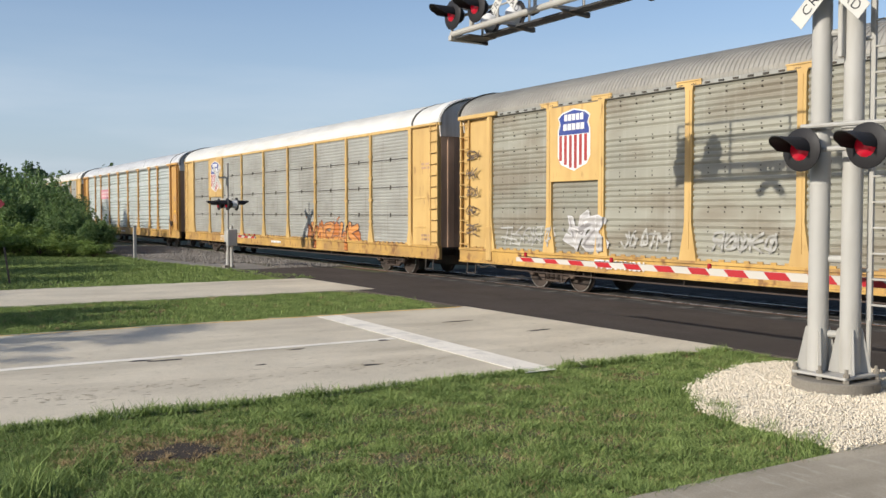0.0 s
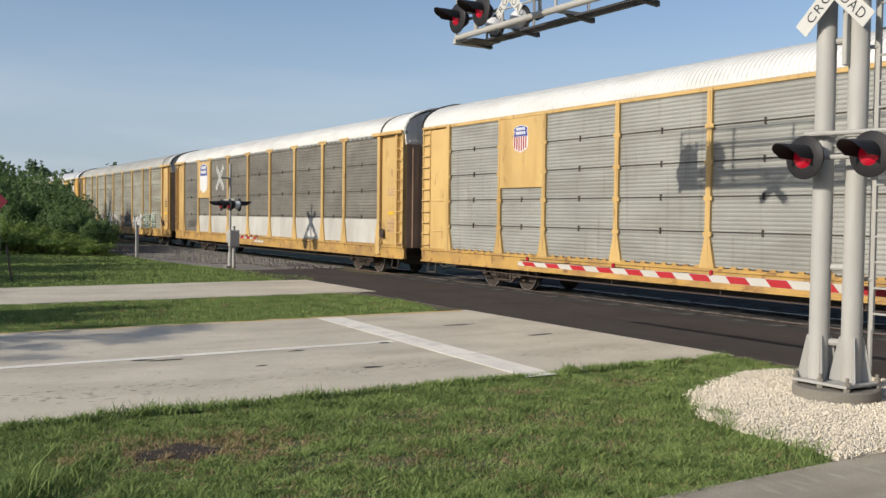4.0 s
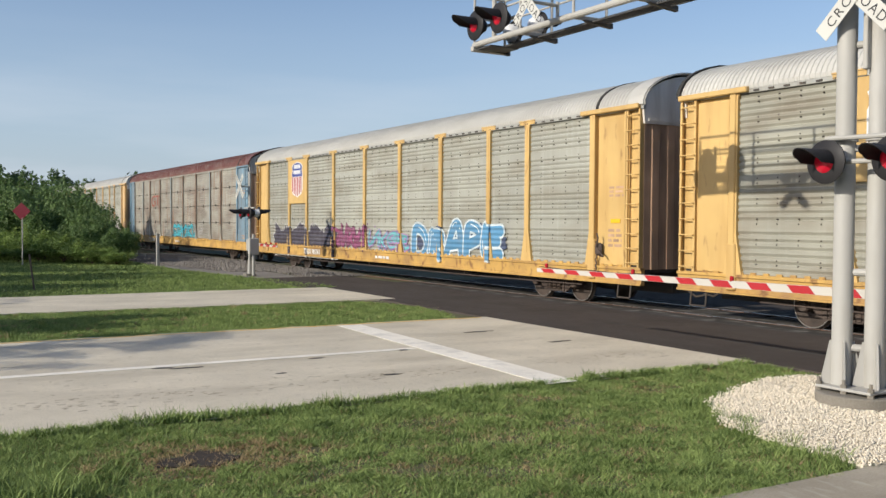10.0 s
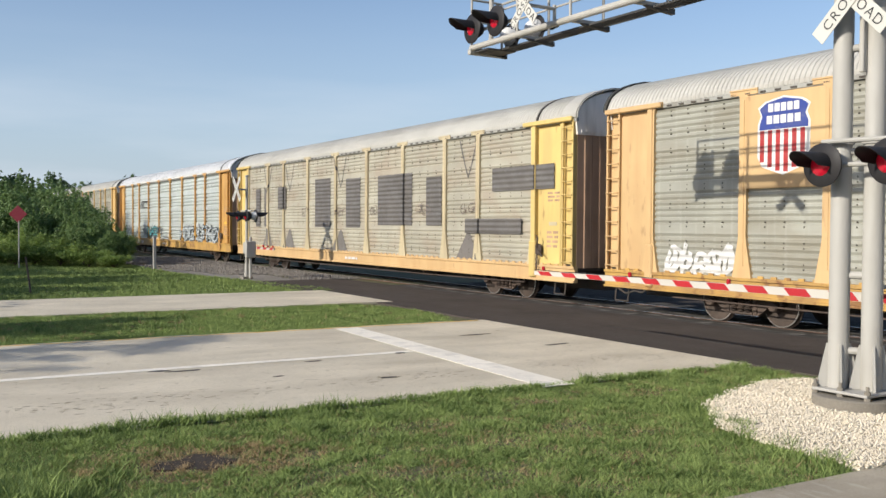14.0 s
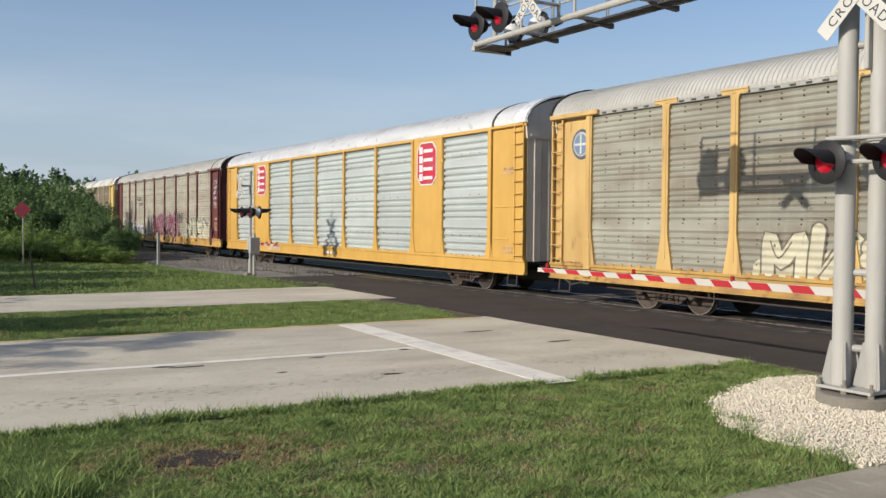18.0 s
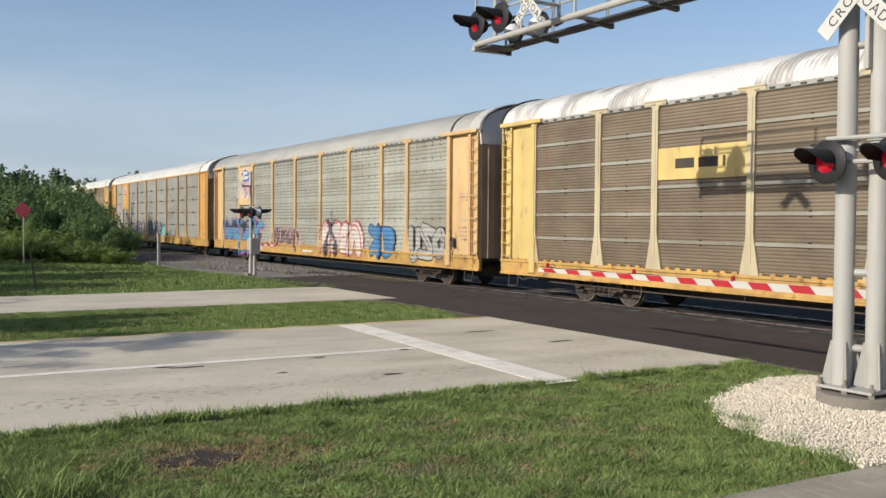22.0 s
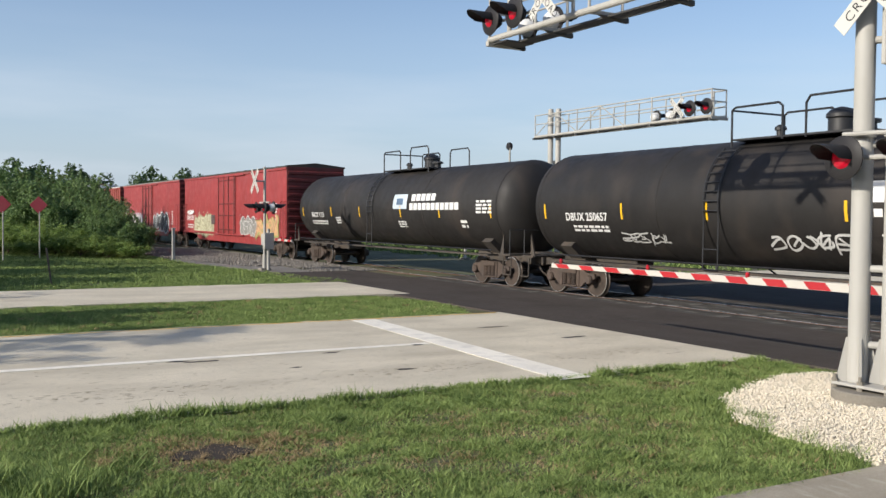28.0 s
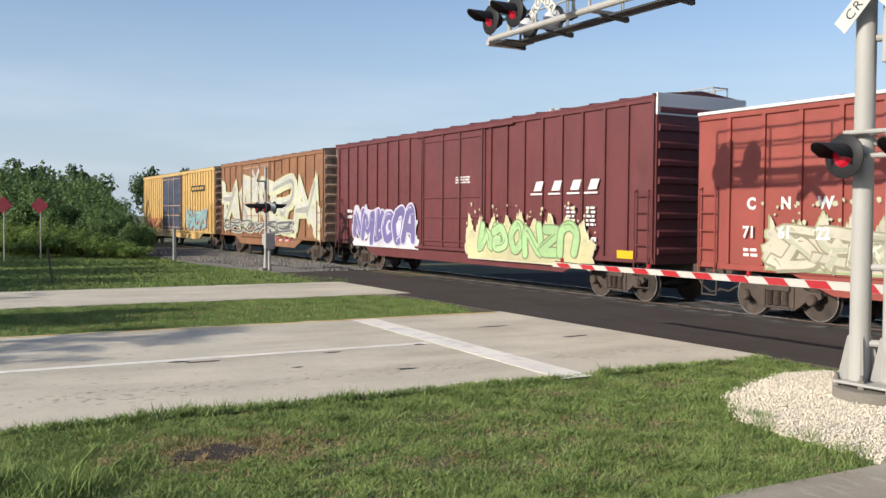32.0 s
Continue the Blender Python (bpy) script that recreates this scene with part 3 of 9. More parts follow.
def letters(text, size, heavy=0.0, shear=0.0, spacing=1.0):
    """Outline of a text as flat vertices (u, v) and faces, from the built-in font; centred, size is the height of its capitals."""
    cu = bpy.data.curves.new("text", "FONT")
    cu.body, cu.size, cu.shear, cu.space_character, cu.offset = text, size / 0.69, shear, spacing, heavy
    cu.align_x, cu.resolution_u = "CENTER", 3
    ob = bpy.data.objects.new("text", cu)
    me = bpy.data.meshes.new_from_object(ob)
    v, f = [tuple(p.co) for p in me.vertices], [tuple(q.vertices) for q in me.polygons]
    bpy.data.objects.remove(ob)
    bpy.data.curves.remove(cu)
    bpy.data.meshes.remove(me)
    return v, f


# ---- ground, roads, track ----
def sheet(name, x0, x1, y0, y1, z0, z1, mat, label, category, c=0.0):
    b = Build().box(x0, x1, y0, y1, z0, z1, 0, c)
    return tagged(put(name, b.mesh(name, mat)), label, category, kind="structure")


def ragged(name, x0, x1, y0, y1, z, mat, label, category, wob=0.06, step=0.35, sides="ew", thick=0.12):
    """A slab whose long sides waver a little."""
    rng = random.Random(name)
    ys = [y0 + (y1 - y0) * i / max(2, int((y1 - y0) / step)) for i in range(max(2, int((y1 - y0) / step)) + 1)]
    west = [(x0 + (rng.uniform(-wob, wob) if "w" in sides else 0), y) for y in ys]
    east = [(x1 + (rng.uniform(-wob, wob) if "e" in sides else 0), y) for y in ys]
    b = Build().prism(west + east[::-1], z - thick, z, axis="z")
    return tagged(put(name, b.mesh(name, mat)), label, category, kind="structure")


sheet("ground", -2500, 2500, -2500, 2500, -0.6, -0.045, "earth", "grassy level ground that reaches the horizon", "ground")
ragged("road", ROAD_W, ROAD_E, -60, CONCRETE_END, 0.0, "concrete", "pale worn concrete road that leads up to the crossing", "road", 0.05)
ragged("road_2", SIDE_W, SIDE_E, -60, CONCRETE_END + 0.5, 0.0, "concrete", "pale concrete second carriageway beyond the grass median", "road", 0.06)
sheet("pavement", -5.09, -1.6, -40, 8.1, -0.2, -0.005, "walk", "concrete pavement along the near side of the road", "pavement", 0.01)
sheet("pavement_2", -5.0, 6.0, 8.12, 10.6, -0.2, -0.012, "walk", "concrete pavement slab beside the white stone bed", "pavement", 0.01)
sheet("crossing", -33.3, 12.0, CONCRETE_END + 0.004, 15.2, -0.2, -0.006, "asphalt", "dark asphalt apron of the level crossing", "asphalt")
sheet("crossing_2", -29.2, 12.0, 18.5, 25.0, -0.2, -0.006, "asphalt", "dark asphalt apron beyond the tracks", "asphalt")
sheet("road_3", ROAD_W - 10, ROAD_E, 25.01, 400, -0.2, -0.004, "concrete", "pale concrete road beyond the tracks", "road")


def flat_mark(name, poly, z, mat, label, category="road marking", thick=0.004):
    b = Build().prism(poly, z, z + thick, axis="z")
    return tagged(put(name, b.mesh(name, mat)), label, category, kind="structure")


flat_mark("stop_line", [(-17.3, 7.70), (-9.75, 7.32), (-9.75, 7.84), (-17.3, 8.22)], 0.001, "line", "broad worn white stop line across the road")
flat_mark("lane_line", [(-13.67, -60), (-13.48, -60), (-13.5, 7.45), (-13.69, 7.45)], 0.001, "line", "thin white lane line along the road")
flat_mark("edge_line", [(-17.42, -60), (-17.34, -60), (-17.34, 11.2), (-17.42, 11.2)], 0.001, "reflector", "faded yellow edge line along the median")
_rng = random.Random(5)
for x, y, w, h in ((-13.42, 3.25, 0.05, 0.28), (-13.28, 3.65, 0.05, 0.5), (-13.5, 7.2, 0.07, 0.2), (-13.3, 5.6, 0.05, 0.25), (-12.2, 4.6, 0.03, 0.14), (-15.1, 9.7, 0.05, 0.6), (-13.2, 10.2, 0.06, 0.5), (-11.4, 5.9, 0.04, 0.3)):
    k = 9
    poly = [(x + w * (1 + _rng.uniform(-0.4, 0.4)) * math.cos(2 * math.pi * i / k), y + h * 0.5 * (1 + _rng.uniform(-0.4, 0.4)) * math.sin(2 * math.pi * i / k)) for i in range(k)]
    flat_mark("tar_mark", poly, 0.0015, "tar", "small dark tar spot on the concrete", "tar spot")
_pits = Build()
for i in range(620):
    x, y = (_rng.gauss(-11.3, 0.25) if i % 3 else _rng.gauss(-12.9, 0.5) if i % 2 else _rng.gauss(-15.6, 0.8)), _rng.uniform(-3.0, 10.8)
    w, h = _rng.uniform(0.004, 0.016), _rng.uniform(0.01, 0.05) * _rng.uniform(0.6, 1.4)
    if not 7.1 < y < 8.3:
        _pits.prism([(x + w * (1 + _rng.uniform(-0.4, 0.4)) * math.cos(1.05 * k), y + h * (1 + _rng.uniform(-0.4, 0.4)) * math.sin(1.05 * k)) for k in range(6)], 0.0012, 0.003, axis="z")
tagged(put("surface_pits", _pits.mesh("surface_pits", surface("worn_pit", (0.36, 0.315, 0.24), 0.9, vary=0.2, spec=0.12))), "small dark worn pits in the road concrete", "road wear", kind="stuff")
# skid marks and seam lines on the crossing
flat_mark("seam", [(-15.2, 13.05), (6, 12.65), (6, 12.72), (-15.2, 13.1)], -0.005, "tar", "dark seam across the asphalt", "seam")

# rails, sleepers, crossing panels
track = thing("track", "single railway track with rusty rails on timber sleepers", "railway track", kind="structure")
_prof = [(-0.07, -0.17), (0.07, -0.17), (0.07, -0.155), (0.012, -0.13), (0.012, -0.045), (0.036, -0.035), (0.036, -0.004), (0.028, 0.0), (-0.028, 0.0), (-0.036, -0.004), (-0.036, -0.035), (-0.012, -0.045), (-0.012, -0.13), (-0.07, -0.155)]
for sy in (-1, 1):
    b = Build().prism([(TRACK_Y + sy * 0.755 + a, z) for a, z in _prof], -400, 200, axis="x")
    part("rail", b, "rail", track)
    part("rail_head", Build().box(-400, 200, TRACK_Y + sy * 0.755 - 0.024, TRACK_Y + sy * 0.755 + 0.024, 0.0, 0.003), "rail_top", track)
sleeper = Build().box(-0.11, 0.11, -1.3, 1.3, -0.17, 0.0, 0, 0.012).mesh("sleeper", "wood")
for i in range(70):
    put("sleeper", sleeper, track, (-29.6 - 0.52 * i, TRACK_Y, -0.17))
panel = Build().box(-1.2, 1.2, -0.34, 0.34, -0.2, 0.0, 0, 0.02).mesh("crossing_panel", "deck")
panel2 = Build().box(-1.2, 1.2, -0.41, 0.41, -0.2, 0.0, 0, 0.02).mesh("crossing_panel", "deck")
crossing_deck = thing("crossing_deck", "worn concrete panels laid between and beside the rails", "crossing panels", kind="structure")
for i in range(15):
    x = -28.0 + 2.43 * i
    put("crossing_panel", panel, crossing_deck, (x, TRACK_Y - 0.345, -0.012))
    put("crossing_panel", panel, crossing_deck, (x, TRACK_Y + 0.345, -0.012))
    put("crossing_panel", panel2, crossing_deck, (x, TRACK_Y - 1.22, -0.008))
    put("crossing_panel", panel2, crossing_deck, (x, TRACK_Y + 1.22, -0.008))

# ---- the train ----
BAY = [0.62, 2.45, 5.30, 7.28, 10.14, 13.0, 15.85, 18.75, 21.6, 23.65, 26.4, 27.98]   # post lines, metres behind the front coupling
PANEL_Z = (1.06, 4.86)
SIDE = -1.52


def wheelset(r=0.46):
    def make():
        b = Build()
        for s in (-1, 1):
            y = s * 0.755
            b.lathe([(y - s * 0.07, 0.1), (y - s * 0.07, r - 0.02), (y - s * 0.05, r + 0.025), (y - s * 0.03, r + 0.025), (y - s * 0.015, r), (y + s * 0.06, r - 0.006)], (0, 0, 0), "y", 28, 0, False)
            b.lathe([(y + s * 0.06, r - 0.006), (y + s * 0.064, r - 0.03)], (0, 0, 0), "y", 28, 1, False)
            b.lathe([(y + s * 0.064, r - 0.03), (y + s * 0.062, r - 0.065), (y + s * 0.035, r - 0.08), (y + s * 0.02, 0.2), (y + s * 0.06, 0.15), (y + s * 0.075, 0.11)], (0, 0, 0), "y", 28, 0, True)
            for i in range(3):   # balance marks and bolts make the turning seen
                a = 2.094 * i
                b.box(0.27 * math.cos(a) - 0.03, 0.27 * math.cos(a) + 0.03, y + s * 0.03, y + s * 0.062, 0.27 * math.sin(a) - 0.03, 0.27 * math.sin(a) + 0.03, 0)
        b.rod((0, -0.98, 0), (0, 0.98, 0), 0.08, 10)
        return b.mesh("wheelset", "wheel", "tread", smooth=40)
    return shared("wheelset", make)


def side_frame():
    def make():
        b = Build()
        poly = [(-1.08, 0.52), (-1.05, 0.62), (-0.72, 0.64), (-0.45, 0.78), (0.45, 0.78), (0.72, 0.64), (1.05, 0.62), (1.08, 0.52), (0.98, 0.46), (0.75, 0.46), (0.55, 0.3), (0.42, 0.22), (-0.42, 0.22), (-0.55, 0.3), (-0.75, 0.46), (-0.98, 0.46)]
        b.prism(poly, -0.04, 0.04)
        b.box(-0.30, 0.30, -0.075, 0.05, 0.235, 0.29, c=0.01)
        b.box(-0.42, -0.33, -0.07, 0.05, 0.25, 0.76, c=0.01)
        b.box(0.33, 0.42, -0.07, 0.05, 0.25, 0.76, c=0.01)
        b.box(-0.32, 0.32, -0.10, 0.05, 0.60, 0.74, c=0.015)
        for x in (-0.865, 0.865):
            b.lathe([(-0.13, 0.07), (-0.13, 0.10), (-0.09, 0.125), (0.05, 0.13)], (x, 0, 0.46), "y", 12)
        return b.mesh("side_frame", "truck")
    return shared("side_frame", make)


def spring():
    return shared("spring", lambda: Build().lathe([(0.29 + 0.31 * i / 14, 0.085 if i % 2 else 0.06) for i in range(15)], (0, 0, 0), "z", 10).mesh("spring", "truck", smooth=50))


SPIN = []      # wheelsets with the x of their car's middle at 0 s, and their own place along the car


def add_trucks(car, at_x):
    for x in at_x:
        t = put("truck", shared("bolster", lambda: Build().box(-0.22, 0.22, -1.0, 1.0, 0.5, 0.74, 0, 0.02).box(-0.8, 0.8, -0.35, 0.35, 0.42, 0.5, 0, 0.02).mesh("bolster", "truck")), car, (x, 0, 0))
        for s in (-1, 1):
            f = put("side_frame", side_frame(), t, (0, s * 0.99, 0))
            if s > 0:
                f.rotation_euler[2] = math.pi
            for k in (-0.2, 0.0, 0.2):
                put("spring", spring(), t, (k, s * 1.04, 0))
        for s in (-1, 1):
            w = put("wheelset", wheelset(), t, (s * 0.865, 0, 0.46))
            SPIN.append((w, car, x + s * 0.865))


def coupler_mesh():
    def make():
        b = Build()
        b.box(-0.5, 0.12, -0.08, 0.08, 0.78, 0.94, c=0.015)
        b.prism([(0.05, -0.16), (0.22, -0.2), (0.36, -0.14), (0.36, 0.02), (0.26, 0.03), (0.26, 0.12), (0.36, 0.16), (0.30, 0.22), (0.08, 0.18)], 0.72, 1.0, axis="z")
        b.path([(-0.1, -0.35, 0.75), (0.1, -0.33, 0.5), (0.3, -0.25, 0.36), (0.5, -0.12, 0.42)], 0.025)
        return b.mesh("coupler", "under")
    return shared("coupler", make)


def add_couplers(car, half):
    c = put("coupler", coupler_mesh(), car, (half - 0.34, 0, 0))
    c = put("coupler", coupler_mesh(), car, (-half + 0.34, 0, 0))
    c.rotation_euler[2] = math.pi


def ladder_mesh(h, w, rungs, mat, r=0.016):
    def make():
        b = Build()
        b.box(-w / 2 - 0.03, -w / 2 + 0.03, -0.025, 0.025, 0, h)
        b.box(w / 2 - 0.03, w / 2 + 0.03, -0.025, 0.025, 0, h)
        for i in range(rungs):
            z = h * (i + 0.5) / rungs
            b.path([(-w / 2, 0, z), (-w / 2, -0.06, z), (w / 2, -0.06, z), (w / 2, 0, z)], r, 5)
        return b.mesh("ladder", mat)
    return shared(("ladder", h, w, rungs, mat), make)


def rack_panel(width, mat, rows, ridge):
    """A sheet of horizontal corrugations; rows > 0 parts it into sheets with dark joints, each held by clips."""
    def make():
        b = Build()
        h = PANEL_Z[1] - PANEL_Z[0]
        prof = []
        if rows:
            step = h / rows
            for k in range(rows):
                z0, z1 = k * step + 0.02, (k + 1) * step - 0.02
                prof.append((0.045, z0 - 0.012)), prof.append((0.0, z0))
                n = 8
                for i in range(n):
                    za, zb = z0 + (z1 - z0) * (i + 0.15) / n, z0 + (z1 - z0) * (i + 1) / n
                    m = (zb - za)
                    prof += [(0.0, za), (0.02, za + 0.12 * m), (0.02, za + 0.35 * m), (0.002, za + 0.75 * m)]
                prof.append((0.0, z1)), prof.append((0.045, z1 + 0.012))
        else:
            n = ridge
            dip = 0.08 if mat == "alu" else 0.032
            for k in range(4):
                z0, z1 = h * k / 4, h * (k + 1) / 4
                m = n // 4
                flat = 0.16 if k else 0.05
                prof.append((0.004 * (k % 2), z0))
                prof.append((0.004 * (k % 2), z0 + flat))
                for i in range(m):
                    p = (z1 - z0 - flat) / m
                    za = z0 + flat + p * i
                    prof += [(0.0, za + 0.06 * p), (dip, za + 0.16 * p), (dip, za + 0.28 * p), (0.0, za + 0.66 * p)]
        v = [(x, SIDE + 0.06 + y, PANEL_Z[0] + z) for y, z in prof for x in (0, width)]
        b.add(v, [(2 * i, 2 * i + 1, 2 * i + 3, 2 * i + 2) for i in range(len(prof) - 1)])
        b.box(0, width, SIDE + 0.13, SIDE + 0.15, *PANEL_Z)
        if rows:
            for k in range(1, rows):
                z = PANEL_Z[0] + h * k / rows
                for i in (0.5,):
                    b.box(width * i - 0.02, width * i + 0.02, SIDE + 0.04, SIDE + 0.1, z - 0.07, z + 0.07, 1)
                b.box(0, width, SIDE + 0.09, SIDE + 0.125, z - 0.02, z + 0.02, 1)
                if mat == "brown":
                    b.box(0, width, SIDE + 0.035, SIDE + 0.06, z - 0.036, z + 0.036, 2)
        else:
            for i in range(1, int(width / 0.55) + 1):
                x = width * i / (int(width / 0.55) + 1)
                for k in (1, 4, 7) if mat == "alu" else range(9):
                    z = PANEL_Z[0] + h * (k + 0.5) / 9
                    b.box(x - 0.011, x + 0.011, SIDE + 0.05, SIDE + 0.1, z - 0.016, z + 0.016, 1)
                    if mat != "alu":
                        b.box(x - 0.011, x + 0.011, SIDE + 0.05, SIDE + 0.1, z + 0.084, z + 0.112, 1)
        return b.mesh("side_panel", mat, "under", "galv") if rows and mat == "brown" else b.mesh("side_panel", mat, "under")
    return shared(("panel", round(width, 2), mat, rows, ridge), make)


def rack_post(style, mat):
    def make():
        b = Build()
        z0, z1 = 1.0, PANEL_Z[1]
        if style == "T":
            w = 0.10
            b.prism([(-0.26, z0), (0.26, z0), (0.24, z0 + 0.12), (w + 0.02, z0 + 0.75), (w, z0 + 0.9), (w, z1 - 0.1), (w + 0.03, z1), (0.36, z1 + 0.0), (0.36, z1 + 0.11), (-0.36, z1 + 0.11), (-0.36, z1), (-w - 0.03, z1), (-w, z1 - 0.1), (-w, z0 + 0.9), (-w - 0.02, z0 + 0.75), (-0.24, z0 + 0.12)], SIDE, SIDE + 0.09)
            b.prism([(-0.045, z0 + 0.3), (0.045, z0 + 0.3), (0.03, z1 - 0.1), (-0.03, z1 - 0.1)], SIDE - 0.012, SIDE)
            b.box(-0.37, 0.37, SIDE - 0.02, SIDE + 0.02, z1 + 0.09, z1 + 0.12)
        else:
            w = 0.068
            b.prism([(-0.22, z0), (0.22, z0), (w, z0 + 0.7), (w, z1 + 0.05), (-w, z1 + 0.05), (-w, z0 + 0.7)], SIDE, SIDE + 0.09)
            b.prism([(-0.03, z0 + 0.2), (0.03, z0 + 0.2), (0.02, z1), (-0.02, z1)], SIDE - 0.01, SIDE)
            for k in range(1, 5):
                z = z0 + (z1 - z0) * k / 5
                b.box(-w - 0.05, w + 0.05, SIDE - 0.006, SIDE + 0.03, z - 0.05, z + 0.05, c=0.008)
        return b.mesh("post", mat)
    return shared(("post", style, mat), make)


ROOF_HALF = [(-1.50, 4.93), (-1.50, 5.03), (-1.45, 5.15), (-1.34, 5.31), (-1.16, 5.45), (-0.92, 5.57), (-0.62, 5.67), (-0.30, 5.74), (0.0, 5.76)]


def rack_roof(mat):
    def make():
        half = ROOF_HALF
        prof = half + [(-y, z) for y, z in half[-2::-1]]
        xs = []
        x, L = -13.72, 13.72
        while x < L - 0.02:
            xs += [(x, 0.0), (x + 0.075, 0.0), (x + 0.085, 0.018), (x + 0.115, 0.018)]
            x += 0.125
        xs.append((L, 0.0))
        v = []
        for x, up in xs:
            for i, (y, z) in enumerate(prof):
                k = up if 0 < i < len(prof) - 1 else 0
                d = Vector((y, z - 4.3)).normalized() * k
                v.append((x, y + d.x, z + d.y))
        n = len(prof)
        f = [(a * n + i, a * n + i + 1, (a + 1) * n + i + 1, (a + 1) * n + i) for a in range(len(xs) - 1) for i in range(n - 1)]
        b = Build().add(v, f)
        me = b.mesh("roof", mat, smooth=18)
        return me
    return shared(("roof", mat), make)


def rack_end(mat):
    """End doors: one folded sheet."""
    def make():
        n, prof = 11, []
        for i in range(n):
            y = -1.38 + 2.76 * i / n
            d = 0.018 if i % 2 else 0.0
            prof += [(y, d), (y + 2.76 / n - 0.03, d)]
        b = Build()
        poly = [(d, y) for y, d in prof] + [(-0.06, 1.38), (-0.06, -1.38)]
        b.prism(poly, 1.0, 4.62, axis="z")
        return b.mesh("end_door", mat)
    return shared(("end", mat), make)


def rack_hood(mat):
    """Upper end sheet under the arch of the roof, a little proud of the doors."""
    def make():
        half = [(-1.42, 4.5)] + [(0.985 * y, z - 0.05) for y, z in ROOF_HALF[1:]]
        b = Build().prism(half + [(-y, z) for y, z in half[-2::-1]], -0.06, 0.05, 0, "x")
        b.box(0.05, 0.062, -1.3, 1.3, 4.56, 4.62)
        b.box(0.05, 0.062, -0.03, 0.03, 4.62, 5.5)
        return b.mesh("end_hood", mat)
    return shared(("hood", mat), make)


def roof_arch(mat, x0, x1, grow):
    """A strip bent over the roof from eave to eave."""
    def make():
        pts = ROOF_HALF + [(-y, z) for y, z in ROOF_HALF[-2::-1]]
        out = []
        for y, z in pts:
            d = Vector((y, z - 4.3)).normalized()
            out.append((y + d.x * grow, z + d.y * grow))
        v = [(x, *q) for x in (x0, x1) for k in (pts, out) for q in k]
        n = len(pts)
        f = []
        for i in range(n - 1):
            f += [(n + i, n + i + 1, 3 * n + i + 1, 3 * n + i), (i, i + 1, n + i + 1, n + i), (2 * n + i, 2 * n + i + 1, 3 * n + i + 1, 3 * n + i)]
        return Build().add(v, f).mesh("roof_strip", mat)
    return shared(("arch", mat, x0, x1, grow), make)


def rack_door(car, paint, style, x, flip):
    """The corner box at an end of the side: back plate, recessed leaf, jambs, header, foot."""
    w = 1.76
    pieces = [("corner_frame", (-0.1, w, SIDE + 0.12, SIDE + 0.2, 1.0, 4.9), 0.0), ("jamb", (-0.06, 0.12, SIDE - 0.03, SIDE + 0.16, 1.0, 4.9), 0.015), ("end_jamb", (w - 0.04, w, SIDE + 0.02, SIDE + 0.5, 1.0, 4.9), 0.008)]
    if style == "T":
        pieces += [("door_leaf", (0.18, 1.2, SIDE + 0.05, SIDE + 0.13, 1.06, 4.78), 0.02), ("jamb", (1.2, 1.26, SIDE, SIDE + 0.13, 1.0, 4.84), 0.01),
                   ("header", (-0.42, w, SIDE - 0.08, SIDE + 0.12, 4.86, 4.98), 0.02), ("foot", (-0.12, 0.16, SIDE - 0.05, SIDE + 0.1, 0.7, 1.7), 0.03)]
    else:
        pieces += [("door_leaf", (0.16, 1.72, SIDE + 0.02, SIDE + 0.13, 1.04, 4.82), 0.02), ("door_rail", (0.3, 1.0, SIDE, SIDE + 0.03, 2.55, 2.6), 0.005),
                   ("door_rail", (0.3, 1.0, SIDE, SIDE + 0.03, 1.6, 1.65), 0.005), ("header", (-0.1, w, SIDE - 0.03, SIDE + 0.12, 4.86, 4.94), 0.015)]
    host = None
    for i, (name, box, c) in enumerate(pieces):
        def make():
            x0, x1 = (box[0], box[1]) if not flip else (-0.9 * box[1], -0.9 * box[0])
            return Build().box(x0, x1, *box[2:], 0, c).mesh(name, paint)
        me = shared(("corner", paint, style, flip, i), make)
        ob = put(name, me, host or car, (x, 0, 0) if host is None else (0, 0, 0))
        host = host or ob


